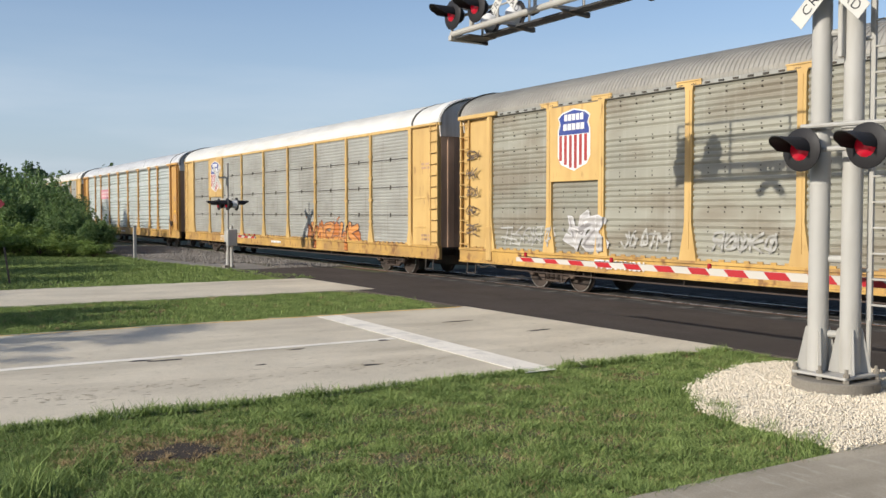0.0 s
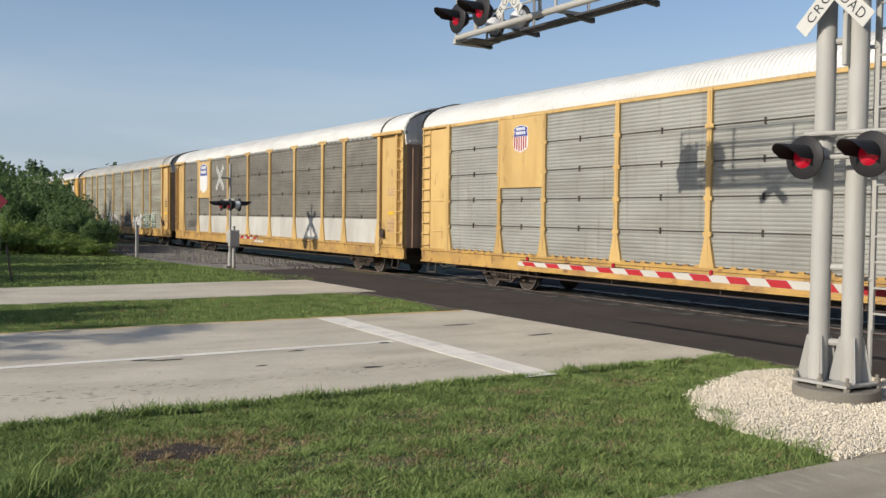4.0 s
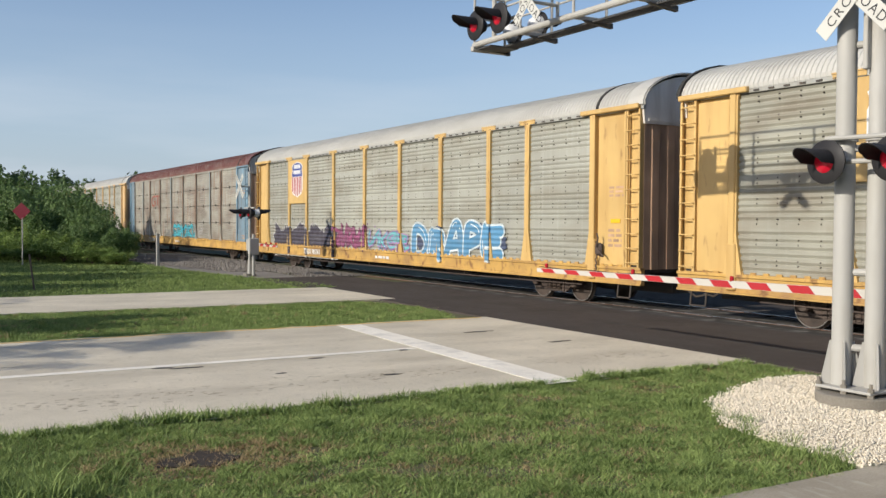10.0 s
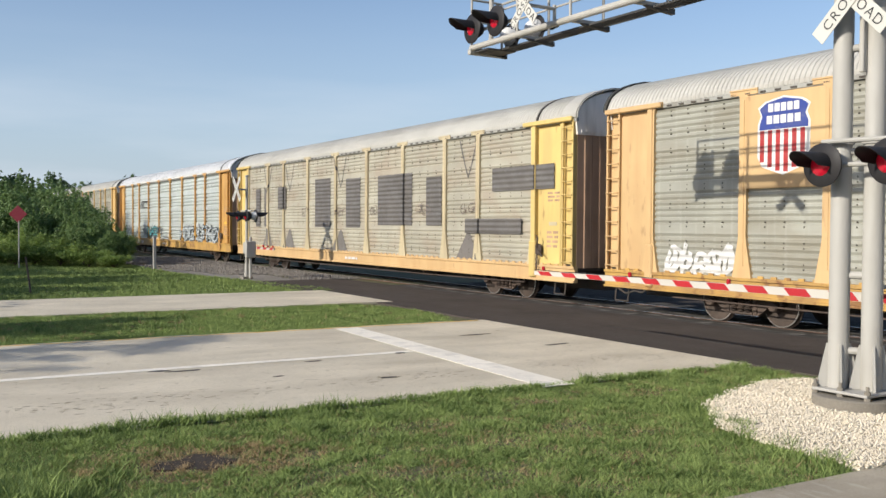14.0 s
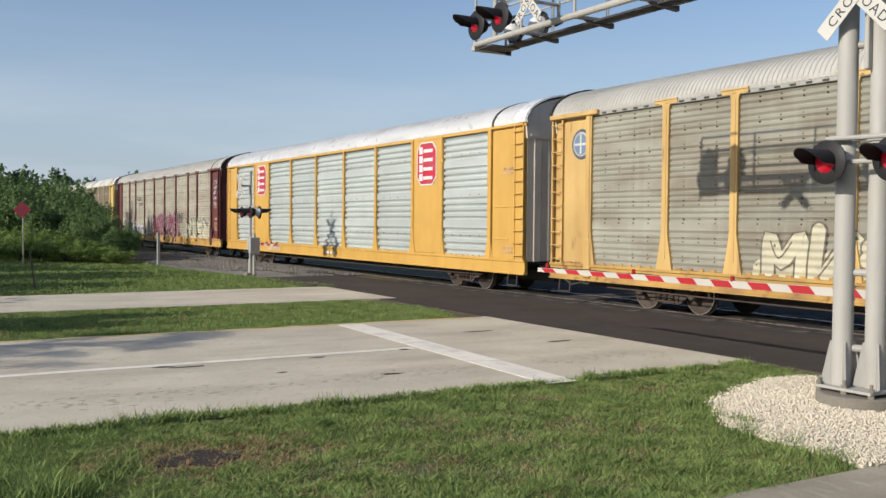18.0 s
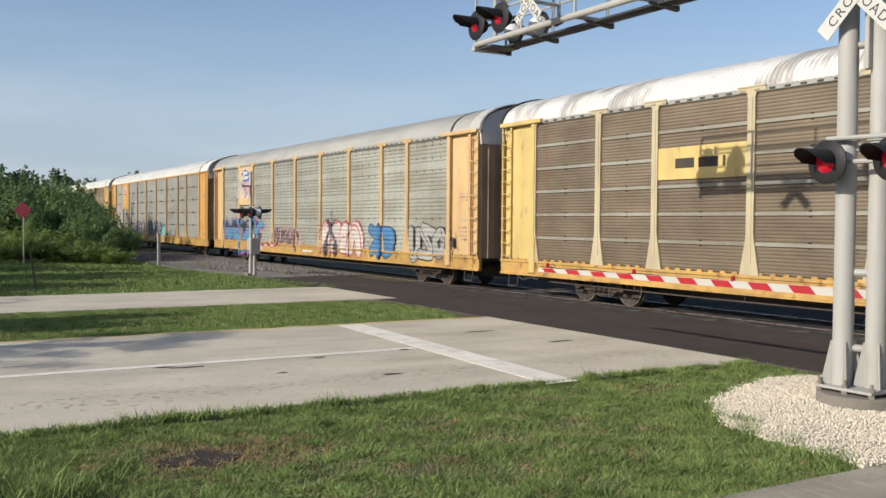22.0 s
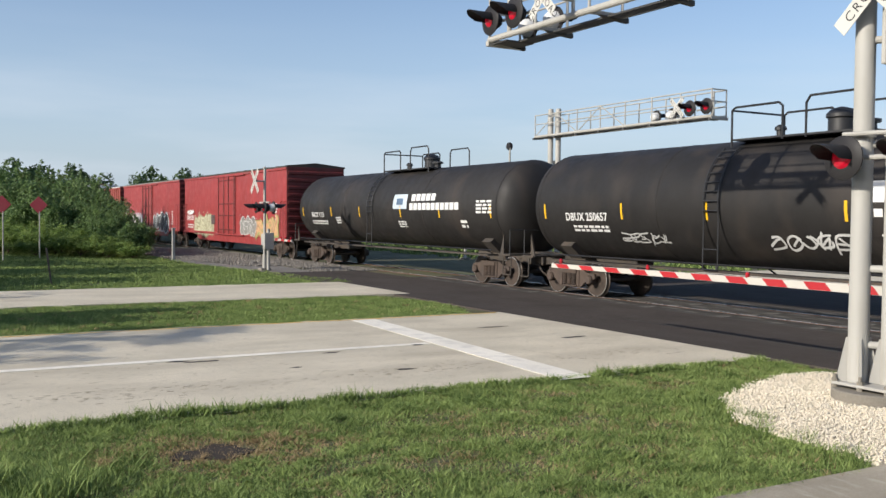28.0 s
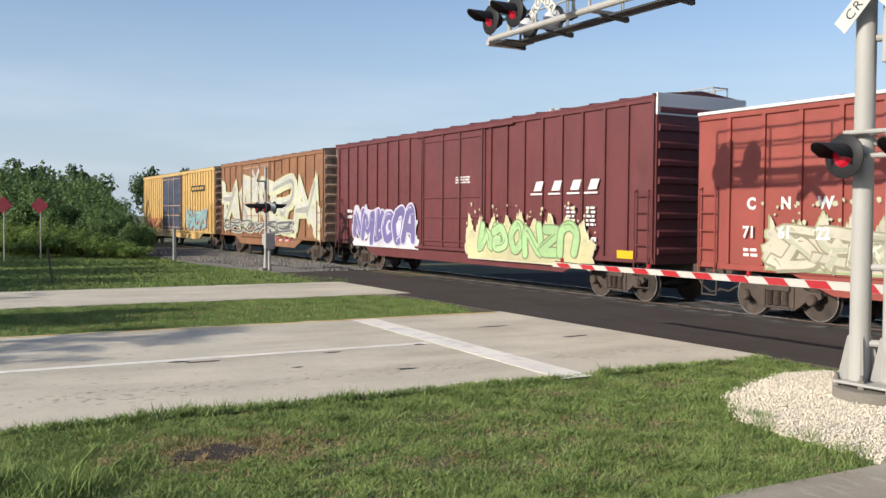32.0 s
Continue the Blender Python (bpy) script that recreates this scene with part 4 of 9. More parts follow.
def shield_parts(car, x, z, w, h, faded=False):
    """A shield-shaped emblem: blue head with white bars, red and white stripes below."""
    y = SIDE - 0.005
    body = [(-0.5, 0.18), (-0.44, 0.3), (-0.5, 0.42), (-0.36, 0.5), (0.0, 0.56), (0.36, 0.5), (0.5, 0.42), (0.44, 0.3), (0.5, 0.18), (0.5, -0.3), (0.4, -0.44), (0.0, -0.56), (-0.4, -0.44), (-0.5, -0.3)]
    sc = [(x + a * w * 1.08, z + c * h * 0.94) for a, c in body]
    em = part("emblem", Build().prism(sc, y - 0.004, y), "white", car, "white-edged shield emblem on the side")
    head = [(x + a * w, z + c * h * 0.9) for a, c in [(-0.5, 0.1), (-0.5, 0.18), (-0.44, 0.3), (-0.5, 0.42), (-0.36, 0.5), (0, 0.56), (0.36, 0.5), (0.5, 0.42), (0.44, 0.3), (0.5, 0.18), (0.5, 0.1)]]
    part("blue_field", Build().prism(head, y - 0.008, y - 0.004), spray((0.03, 0.06, 0.30)), em, "deep blue head of the shield")
    for k, (hw, zz) in enumerate(((0.33, 0.38), (0.36, 0.22))):
        for i in range(5):
            a = x + w * hw * (-1 + 2 * (i + 0.1) / 5)
            c = x + w * hw * (-1 + 2 * (i + 0.9) / 5)
            b = Build().box(a, c, y - 0.012, y - 0.008, z + h * (zz - 0.055), z + h * (zz + 0.055))
            part("white_bar", b, "white", em)
    if not faded:
        for i in range(6):
            a = x + w * (-0.5 + (i + 0.08) / 6 * 1.0)
            c = a + w / 6 * 0.55
            mid = (a + c) / 2 - x
            low = -0.30 - 0.2 * (1 - abs(mid) / (0.5 * w)) ** 0.7
            part("red_stripe", Build().box(a, c, y - 0.008, y - 0.004, z + h * low, z + h * 0.08), spray((0.42, 0.03, 0.03)), em)


def text_on(parent, name, text, x, z, size, mat, y, heavy=0.0, shear=0.0, spacing=1.0, label="", at=None):
    v, f = letters(text, size, heavy, shear, spacing)
    b = Build()
    b.add([(x + p[0], y, z + p[1]) for p in v], f)
    return part(name, b, mat, parent, label)


def bars_on(parent, name, x, z, w, h, rows, cols, mat, y, seed=0):
    """Unreadable stencilling: plain bars, each a piece of its own."""
    rng = random.Random(seed)
    for r in range(rows):
        a = x - w / 2
        zz = z + h / 2 - h * (r + 0.5) / rows
        while a < x + w / 2 - 0.02:
            c = min(a + w / cols * rng.uniform(0.5, 1.2), x + w / 2)
            part(name, Build().box(a, c, y - 0.002, y, zz - h / rows * 0.28, zz + h / rows * 0.28), mat, parent)
            a = c + w / cols * 0.25


def autorack(n, roof="roof_grey", paint="yellow", sheet_mat="galv", style="T", rows=0, emblem="", end="end_brown", solid=(), door=None, sill=None,
             label="", ridge=24, plate_bay=None, mark=""):
    """One covered car carrier, 28.6 m from coupling to coupling; n counts from the one that leads."""
    car = thing("autorack", label, "rail car", "covered car carriers of the train")
    X = lambda s: 14.3 - s
    door, sill = door or paint, sill or ("sill" if paint in ("yellow", "orange") else paint)
    sp = [(SIDE - 0.02, 0.62), (SIDE - 0.02, 0.665), (SIDE + 0.02, 0.67), (SIDE + 0.02, 0.975), (SIDE - 0.02, 0.985), (SIDE - 0.02, 1.045), (SIDE + 0.12, 1.045), (SIDE + 0.12, 0.62)]
    part("side_sill", Build().prism(sp, -13.7, 13.7, axis="x"), sill, car)
    part("side_sill", Build().prism([(-y, z) for y, z in sp], -13.7, 13.7, axis="x"), sill, car)
    ub = Build().box(-13.6, 13.6, -1.4, 1.4, 0.92, 1.0).box(-13.5, 13.5, -0.3, 0.3, 0.38, 0.92)
    for i in range(14):
        ub.box(-12.7 + i * 1.95, -12.6 + i * 1.95, -1.38, 1.38, 0.7, 0.94)
    part("underframe", ub, "under", car)
    rail_mat = paint if style != "T" else "galv_grey"

    def top_rail():
        b = Build().box(-13.7, 13.7, SIDE + 0.02, SIDE + 0.12, 4.84, 4.95, 0, 0.01)
        # dark dashes imitate the broken line of shadow below the roof edge
        for i in range(72 if style == "T" else 0):
            b.box(-13.5 + 0.38 * i, -13.36 + 0.38 * i, SIDE + 0.0, SIDE + 0.03, 4.865, 4.9, 1)
        return b.mesh("top_rail", rail_mat, "under") if style == "T" else b.mesh("top_rail", rail_mat)
    put("top_rail", shared(("top_rail", rail_mat, style), top_rail), car)

    def foot_clips():
        poly = [(-13.5, 1.04), (13.5, 1.04), (13.5, 1.055)]
        for i in range(80):
            x = 13.3 - 0.335 * i
            poly += [(x, 1.055), (x, 1.1), (x - 0.14, 1.1), (x - 0.14, 1.055)]
        return Build().prism(poly + [(-13.5, 1.055)], SIDE + 0.03, SIDE + 0.06).mesh("foot_strip", sill)
    put("foot_strip", shared(("foot_strip", sill), foot_clips), car)
    # solid dark strip stands in for shade between the panels and the sill
    part("foot_gap", Build().box(-13.5, 13.5, SIDE + 0.075, SIDE + 0.09, 1.04, 1.10), "dark", car)
    roof_ob = put("roof", rack_roof(roof), car)
    put("roof_strip", roof_arch("dark", 11.98, 12.06, 0.03), roof_ob)
    put("roof_strip", roof_arch(roof, 13.2, 13.74, 0.05), roof_ob)
    put("roof_strip", roof_arch("dark", -13.76, -13.66, 0.06), roof_ob)
    part("far_side_wall", Build().box(-13.7, 13.7, 1.42, 1.5, 1.0, 4.95), sheet_mat, car)
    for i in range(1, 10):
        a, c = X(BAY[i + 1]) + 0.07, X(BAY[i]) - 0.07
        if i in solid:
            part("solid_panel", Build().box(a, c, SIDE + 0.03, SIDE + 0.14, PANEL_Z[0], PANEL_Z[1], 0, 0.01), paint, car)
        else:
            put("side_panel", rack_panel(c - a, sheet_mat, rows, ridge), car, (a, 0, 0))
    for i in range(1, 11):
        put("post", rack_post(style, paint), car, (X(BAY[i]), 0, 0))
    for s in (1, -1):
        rack_door(car, door, style, X(BAY[1]) if s > 0 else X(BAY[10]), s < 0)
        put("ladder", ladder_mesh(3.9, 0.42, 11, door), car, (X(0.92) if s > 0 else X(27.72), SIDE + 0.02, 0.98))
        e = put("end_door", rack_end(end), car, (13.62 * s, 0, 0))
        g = put("end_hood", rack_hood("end_pale" if end == "end_brown" else end), car, (13.62 * s, 0, 0))
        if s < 0:
            e.rotation_euler[2] = g.rotation_euler[2] = math.pi
        part("step", Build().path([(13.3 * s, SIDE + 0.06, 0.66), (13.3 * s, SIDE + 0.02, 0.3), (12.85 * s, SIDE + 0.02, 0.3), (12.85 * s, SIDE + 0.06, 0.66)], 0.02, 6), "under", car)
    if emblem:
        bay = plate_bay or 8
        a, c = X(BAY[bay + 1]), X(BAY[bay])
        mid = (a + c) / 2
        if emblem in ("shield", "shield_faded", "shield_small"):
            part("emblem_plate", Build().box(a + 0.05, c - 0.05, SIDE - 0.004, SIDE + 0.06, 2.9, 4.83, 0, 0.01), paint, car)
            if emblem == "shield_small":
                shield_parts(car, mid, 4.25, 0.62, 0.72)
            else:
                shield_parts(car, mid, 3.95, 1.18, 1.5, emblem == "shield_faded")
        elif emblem == "plate":
            part("emblem_plate", Build().box(a + 0.05, c - 0.05, SIDE - 0.004, SIDE + 0.06, 2.9, 4.83, 0, 0.01), paint, car)
            bars_on(car, "emblem", mid, 4.2, 0.7, 0.5, 2, 2, "black", SIDE - 0.005, n)
    if style == "T":
        bars_on(car, "stencil", X(1.55), 2.9, 0.55, 0.3, 3, 2, "end_brown", SIDE + 0.048, n)
        bars_on(car, "stencil", X(1.6), 1.75, 0.5, 0.5, 4, 2, "end_brown", SIDE + 0.048, n + 50)
        part("data_plate", Build().box(X(1.75), X(1.4), SIDE + 0.038, SIDE + 0.05, 2.12, 2.22), "cream" if n % 2 else "reflector", car, "small pale data plate")
        hb = part("hand_brake", Build().box(X(2.22), X(1.98), SIDE - 0.10, SIDE + 0.02, 1.3, 1.62, 0, 0.05), "truck", car, "rusty hand brake gear with lever and chain")
        part("lever", Build().path([(X(2.1), SIDE - 0.12, 1.5), (X(2.0), SIDE - 0.15, 1.75), (X(2.06), SIDE - 0.15, 1.86)], 0.022, 6).path([(X(2.1), SIDE - 0.12, 1.5), (X(1.82), SIDE - 0.13, 1.28)], 0.02, 6), "truck", hb)
        part("chain", Build().path([(X(2.18) + 0.03 * math.sin(2.1 * i), SIDE - 0.06, 1.3 - 0.05 * i) for i in range(10)], 0.018, 5), "truck", hb)
    else:
        bars_on(car, "stencil", X(1.4), 3.6, 0.6, 0.25, 2, 2, "end_brown", SIDE + 0.015, n)
        bars_on(car, "stencil", X(1.4), 1.3, 0.6, 0.25, 2, 3, "end_brown", SIDE + 0.015, n + 50)
    bars_on(car, "end_stencil", X(14.3), 0.82, 1.1, 0.16, 1, 4, "white", SIDE - 0.001, n)
    part("air_tank", Build().lathe([(-0.9, 0.05), (-0.85, 0.18), (0.85, 0.18), (0.9, 0.05)], (4.5, -0.8, 0.55), "x", 14), "under", car, smooth=40)
    part("brake_pipe", Build().path([(-11.4, -1.44, 0.5), (-6.0, -1.44, 0.47), (6.0, -1.44, 0.48), (11.4, -1.44, 0.52)], 0.018, 6), "truck", car)
    for hx in (-8.0, -4.6, -1.2, 2.2, 5.6, 8.6):
        part("pipe_hanger", Build().path([(hx, -1.44, 0.66), (hx, -1.45, 0.47)], 0.014, 5), "truck", car)
    add_trucks(car, (9.75, -9.75))
    add_couplers(car, 14.3)
    if mark:
        text_on(car, "lettering", mark, X(20.9), 0.73, 0.21, "white", SIDE - 0.022, heavy=0.006, label="white stencilled reporting mark")
    return car


TRAIN = []   # car, front coupling and rear coupling, metres behind the reference coupling


def join(car, front, rear):
    TRAIN.append((car, front, rear))
    return car


YG = "yellow car carrier with "
CARS = [
    dict(emblem="shield", label=YG + "weathered grey panels, shield emblem and grey roof", mark="TTGX 996281"),
    dict(roof="roof_white", sheet_mat="galv_grey", style="P", rows=4, emblem="shield", label=YG + "grey panel rows, white roof and orange graffiti", mark="ETTX 909003"),
    dict(roof="roof_silver", sheet_mat="alu", paint="orange", label="orange-framed car carrier with bright silver panels and pink sign", ridge=16),
    dict(roof="roof_white", sheet_mat="galv_grey", style="P", rows=5, emblem="shield_small", label=YG + "clean grey panel rows and white roof"),
    dict(roof="roof_white", sheet_mat="dark_rows", style="T", rows=4, emblem="shield_faded", label=YG + "dark brown panels over a white primed band"),
    dict(roof="roof_pale", emblem="", label=YG + "weathered grey panels and white lettered graffiti", mark="ETTX 711525"),
    dict(roof="roof_silver", paint="yellow_fresh", sheet_mat="alu", style="P", solid=(2, 8), end="end_white", label="bright yellow car carrier with silver panels and turquoise graffiti", ridge=16, mark="TTGX 692125"),
    dict(roof="roof_pale", emblem="shield", label=YG + "weathered panels, shield emblem and pale patch", mark="TTGX 695066"),
    dict(roof="roof_pale", sheet_mat="galv_pale", emblem="shield", label=YG + "weathered panels and dark and blue graffiti", mark="TTGX 965063"),
    dict(roof="roof_maroon", paint="rusty_sheet", sheet_mat="rusty_sheet", style="P", rows=4, door="blue_door", sill="sill", end="end_brown", label="rust-streaked car carrier with maroon roof and pale blue doors", mark="TTGX 255940"),
    dict(paint="yellow_peach", sill="sill", roof="roof_pale", sheet_mat="galv_pale", emblem="shield", label=YG + "weathered panels and green, white and blue graffiti"),
    dict(roof="roof_pale", paint="cream", sheet_mat="tan", label="tan weathered car carrier with dark patches on its panels", door="yellow_pale", sill="yellow_peach"),
    dict(roof="roof_silver", sheet_mat="alu", paint="orange", label="orange-framed car carrier with silver panels and dark scrawled graffiti", ridge=16, mark="TTGX 703634"),
    dict(roof="roof_pale", emblem="", label=YG + "weathered panels and long cream and turquoise graffiti"),
    dict(roof="roof_silver", paint="yellow_fresh", sheet_mat="alu", style="P", solid=(2, 8), end="end_white", label="bright yellow car carrier with silver panels and red octagon emblems", ridge=16, mark="TTGX 691173"),
    dict(roof="roof_pale", paint="maroon", sheet_mat="tan", style="T", end="maroon", label="maroon-framed car carrier with pale panels and dense graffiti", sill="sill", mark="TTGX 802355"),
    dict(roof="roof_flaking", paint="cream", door="yellow_pale", sill="sill", sheet_mat="brown", rows=6, label="pale yellow car carrier with brown panels and flaking white roof"),
    dict(paint="yellow_peach", sill="sill", roof="roof_pale", sheet_mat="galv_pale", emblem="shield", label=YG + "weathered panels and purple, red and blue graffiti", mark="TTGX 964455"),
    dict(roof="roof_white", paint="orange", sheet_mat="galv_grey", style="P", rows=5, emblem="shield_small", label="orange-framed car carrier with grey panel rows and dark graffiti", mark="TTGX 990266"),
    dict(roof="roof_white", paint="yellow", sheet_mat="brown", style="P", rows=4, mark="TTX", label="pale yellow car carrier with brown panel rows and green graffiti"),
]
RACKS = []
for n, spec in enumerate(CARS):
    RACKS.append(join(autorack(n, **spec), 28.6 * (n - 1), 28.6 * n))


# ---- graffiti ----
def clipped(parent, name, v2, faces, mat, y, posts=(), post_y=None, half=0.11, label="", warp=None):
    """Thin paint on a car side: (u, v) faces laid at depth y, stepping out over the posts."""
    bm = bmesh.new()
    vs = [bm.verts.new((p[0], p[2] if len(p) > 2 else 0, p[1])) for p in v2]
    for f in faces:
        try:
            bm.faces.new([vs[i] for i in f])
        except ValueError:
            pass
    lo, hi = min(p[0] for p in v2), max(p[0] for p in v2)
    for px in posts:
        for e in (px - half, px - half + 0.004, px + half - 0.004, px + half):
            if lo < e < hi:
                bmesh.ops.bisect_plane(bm, geom=bm.verts[:] + bm.edges[:] + bm.faces[:], plane_co=(e, 0, 0), plane_no=(1, 0, 0))
    for q in bm.verts:
        q.co.y += y(q.co.x, q.co.z) if callable(y) else y
        if any(abs(q.co.x - px) < half - 0.001 for px in posts):
            q.co.y += post_y
    for f in bm.faces:
        f.normal_update()
        if f.normal.y > 0:
            f.normal_flip()
    me = bpy.data.meshes.new(name)
    bm.to_mesh(me)
    bm.free()
    me.materials.append(MAT[mat] if isinstance(mat, str) else mat)
    return put(name, me, parent, label=label)


_coats = {}


def next_coat(car):
    """Later paint lies over earlier paint."""
    _coats[car] = _coats.get(car, -1) + 1
    return -0.0065 * (_coats[car] % 9)


def glyph(ch, heavy):
    return shared(("glyph", ch, heavy), lambda: letters(ch, 1.0, heavy))


READABLE = ("SOEN", "BEAR", "DRAPE", "DASTRO", "GT", "OCMD", "RUEN", "EROSA")


def smooth_line(pts, k=6):
    p = [pts[0]] + list(pts) + [pts[-1]]
    out = []
    for a, b, c, d in zip(p, p[1:], p[2:], p[3:]):
        for i in range(k):
            t = i / k
            out.append(tuple(0.5 * (2 * b[j] + (c[j] - a[j]) * t + (2 * a[j] - 5 * b[j] + 4 * c[j] - d[j]) * t * t + (3 * b[j] - a[j] - 3 * c[j] + d[j]) * t ** 3) for j in range(2)))
    return out + [tuple(pts[-1])]


def ribbon(v, f, line, half, lift):
    """A stroke of paint along a line, with round ends."""
    pts = [(Vector(p), half) for p in line]
    a, b = (pts[0][0] - pts[1][0]).normalized(), (pts[-1][0] - pts[-2][0]).normalized()
    caps = ((0.97, 0.25), (0.8, 0.6), (0.45, 0.9))
    pts = [(pts[0][0] + a * half * o, half * w) for o, w in caps] + pts + [(pts[-1][0] + b * half * o, half * w) for o, w in caps[::-1]]
    k, n = len(v), len(pts)
    for i, (p, w) in enumerate(pts):
        d = (pts[min(i + 1, n - 1)][0] - pts[max(i - 1, 0)][0]).normalized()
        v += [(p.x - d.y * w, p.y + d.x * w, lift - 0.000008 * i), (p.x + d.y * w, p.y - d.x * w, lift - 0.000008 * i)]
    f += [(k + 2 * i, k + 2 * i + 1, k + 2 * i + 3, k + 2 * i + 2) for i in range(n - 1)]


def swirl(rng):
    """One or two loose strokes that fill a square: a bent bar, a hook or a coil."""
    out = []
    a0 = rng.uniform(0, 6.28)
    way = rng.choice((-1, 1))
    turns = rng.uniform(0.55, 1.15)
    k = rng.randint(5, 7)
    coil = []
    for i in range(k):
        a = a0 + way * turns * 6.28 * i / (k - 1)
        r = 0.5 * (1 - 0.35 * i / (k - 1)) * rng.uniform(0.85, 1.1)
        coil.append((r * 0.95 * math.cos(a), r * 1.05 * math.sin(a)))
    out.append(coil)
    if rng.random() < 0.65:
        x = rng.uniform(-0.35, 0.35)
        out.append([(x, 0.55), (x + rng.uniform(-0.25, 0.25), 0.1), (x + rng.uniform(-0.2, 0.2), -0.55)])
    if rng.random() < 0.3:
        z = rng.uniform(-0.3, 0.3)
        out.append([(-0.5, z), (0.1, z + rng.uniform(-0.2, 0.2)), (0.6, z + rng.uniform(-0.3, 0.3))])
    return out


# loose skeletons of letter-like forms: lists of strokes in a unit square
FORMS = (
    (((-0.36, -0.5), (-0.32, 0.46)), ((-0.34, 0.42), (0.34, 0.4), (0.3, 0.02), (-0.28, -0.06)), ((-0.06, -0.02), (0.42, -0.5))),
    (((0.42, 0.36), (-0.3, 0.44), (-0.36, 0.06), (0.34, -0.02), (0.3, -0.42), (-0.44, -0.44)),),
    (((-0.44, -0.5), (-0.1, 0.48), (0.1, 0.46), (0.4, -0.5)), ((-0.3, -0.14), (0.3, -0.1))),
    (((-0.36, 0.5), (-0.34, -0.42), (0.42, -0.46)), ((-0.3, 0.02), (0.3, 0.06)), ((-0.36, 0.42), (0.4, 0.46))),
    (((-0.38, -0.5), (-0.34, 0.5)), ((0.42, 0.5), (-0.24, -0.02), (0.44, -0.5))),
    (((-0.44, -0.5), (-0.36, 0.44), (0.0, -0.12), (0.36, 0.46), (0.44, -0.5)),),
    (((-0.4, 0.5), (-0.38, -0.2), (-0.06, -0.48), (0.34, -0.2), (0.38, 0.5)),),
    (((0.3, 0.32), (-0.1, 0.5), (-0.42, 0.1), (-0.32, -0.4), (0.1, -0.5), (0.42, -0.1), (0.28, 0.3)),),
    (((-0.4, 0.44), (0.42, 0.42), (-0.36, -0.42), (0.44, -0.44)),),
    (((-0.38, -0.5), (-0.36, 0.48), (0.36, -0.44), (0.4, 0.5)),),
    (((0.4, 0.34), (-0.12, 0.48), (-0.42, 0.0), (-0.2, -0.44), (0.4, -0.4), (0.36, -0.02), (0.04, -0.04)),),
    (((-0.06, -0.5), (0.0, 0.44)), ((-0.46, 0.4), (0.46, 0.46))),
)


LETTER = dict(zip("RSAEKMUOZNGT", FORMS))
LETTER["B"] = (((-0.34, -0.5), (-0.32, 0.46), (0.2, 0.46), (0.3, 0.2), (-0.1, 0.02)), ((-0.1, 0.04), (0.38, -0.1), (0.3, -0.44), (-0.34, -0.48)))
LETTER["D"] = (((-0.34, -0.48), (-0.32, 0.46), (0.16, 0.42), (0.4, 0.0), (0.16, -0.44), (-0.34, -0.48)),)
LETTER["P"] = (((-0.34, -0.5), (-0.32, 0.46), (0.26, 0.44), (0.36, 0.12), (-0.2, -0.06)),)
LETTER["C"] = (((0.38, 0.34), (0.0, 0.48), (-0.38, 0.1), (-0.3, -0.36), (0.1, -0.48), (0.4, -0.34)),)


def band(v, f, line, w0, w1, lift):
    """A stroke that swells from w0 to w1, with mitred corners and slanted ends."""
    pts = [Vector(p) for p in line]
    n, k = len(pts), len(v)
    for i, p in enumerate(pts):
        d0 = (pts[i] - pts[max(i - 1, 0)]) if i else pts[1] - pts[0]
        d1 = (pts[min(i + 1, n - 1)] - pts[i]) if i < n - 1 else d0
        d0, d1 = d0.normalized(), d1.normalized()
        d = (d0 + d1)
        d = d.normalized() if d.length > 0.2 else d1
        w = (w0 + (w1 - w0) * i / (n - 1)) * min(1.6, 1 / max(abs(d.dot(d1)), 0.4))
        sl = 0.35 * w if i in (0, n - 1) else 0.0
        out = d * (w * 0.9 if i == n - 1 else -w * 0.9 if i == 0 else 0.0)
        p = p + out
        v += [(p.x - d.y * w + d.x * sl, p.y + d.x * w + d.y * sl, lift - 0.00002 * i), (p.x + d.y * w - d.x * sl, p.y - d.x * w - d.y * sl, lift - 0.00002 * i)]
    f += [(k + 2 * i, k + 2 * i + 1, k + 2 * i + 3, k + 2 * i + 2) for i in range(n - 1)]


def splat(v, f, x, z, r, rng, lift, n=11, kz=1.0):
    """A ragged blot."""
    k = len(v)
    v.append((x, z, lift))
    for i in range(n):
        a = 2 * math.pi * i / n
        q = r * rng.uniform(0.55, 1.15)
        v.append((x + q * math.cos(a), z + kz * q * math.sin(a), lift))
    f += [(k, k + 1 + i, k + 1 + (i + 1) % n) for i in range(n)]


def tone(rgb, k, shift=0.0):
    h, s, w = colorsys.rgb_to_hsv(*rgb)
    return colorsys.hsv_to_rgb((h + shift) % 1, min(s, 1), min(w * k, 0.8))


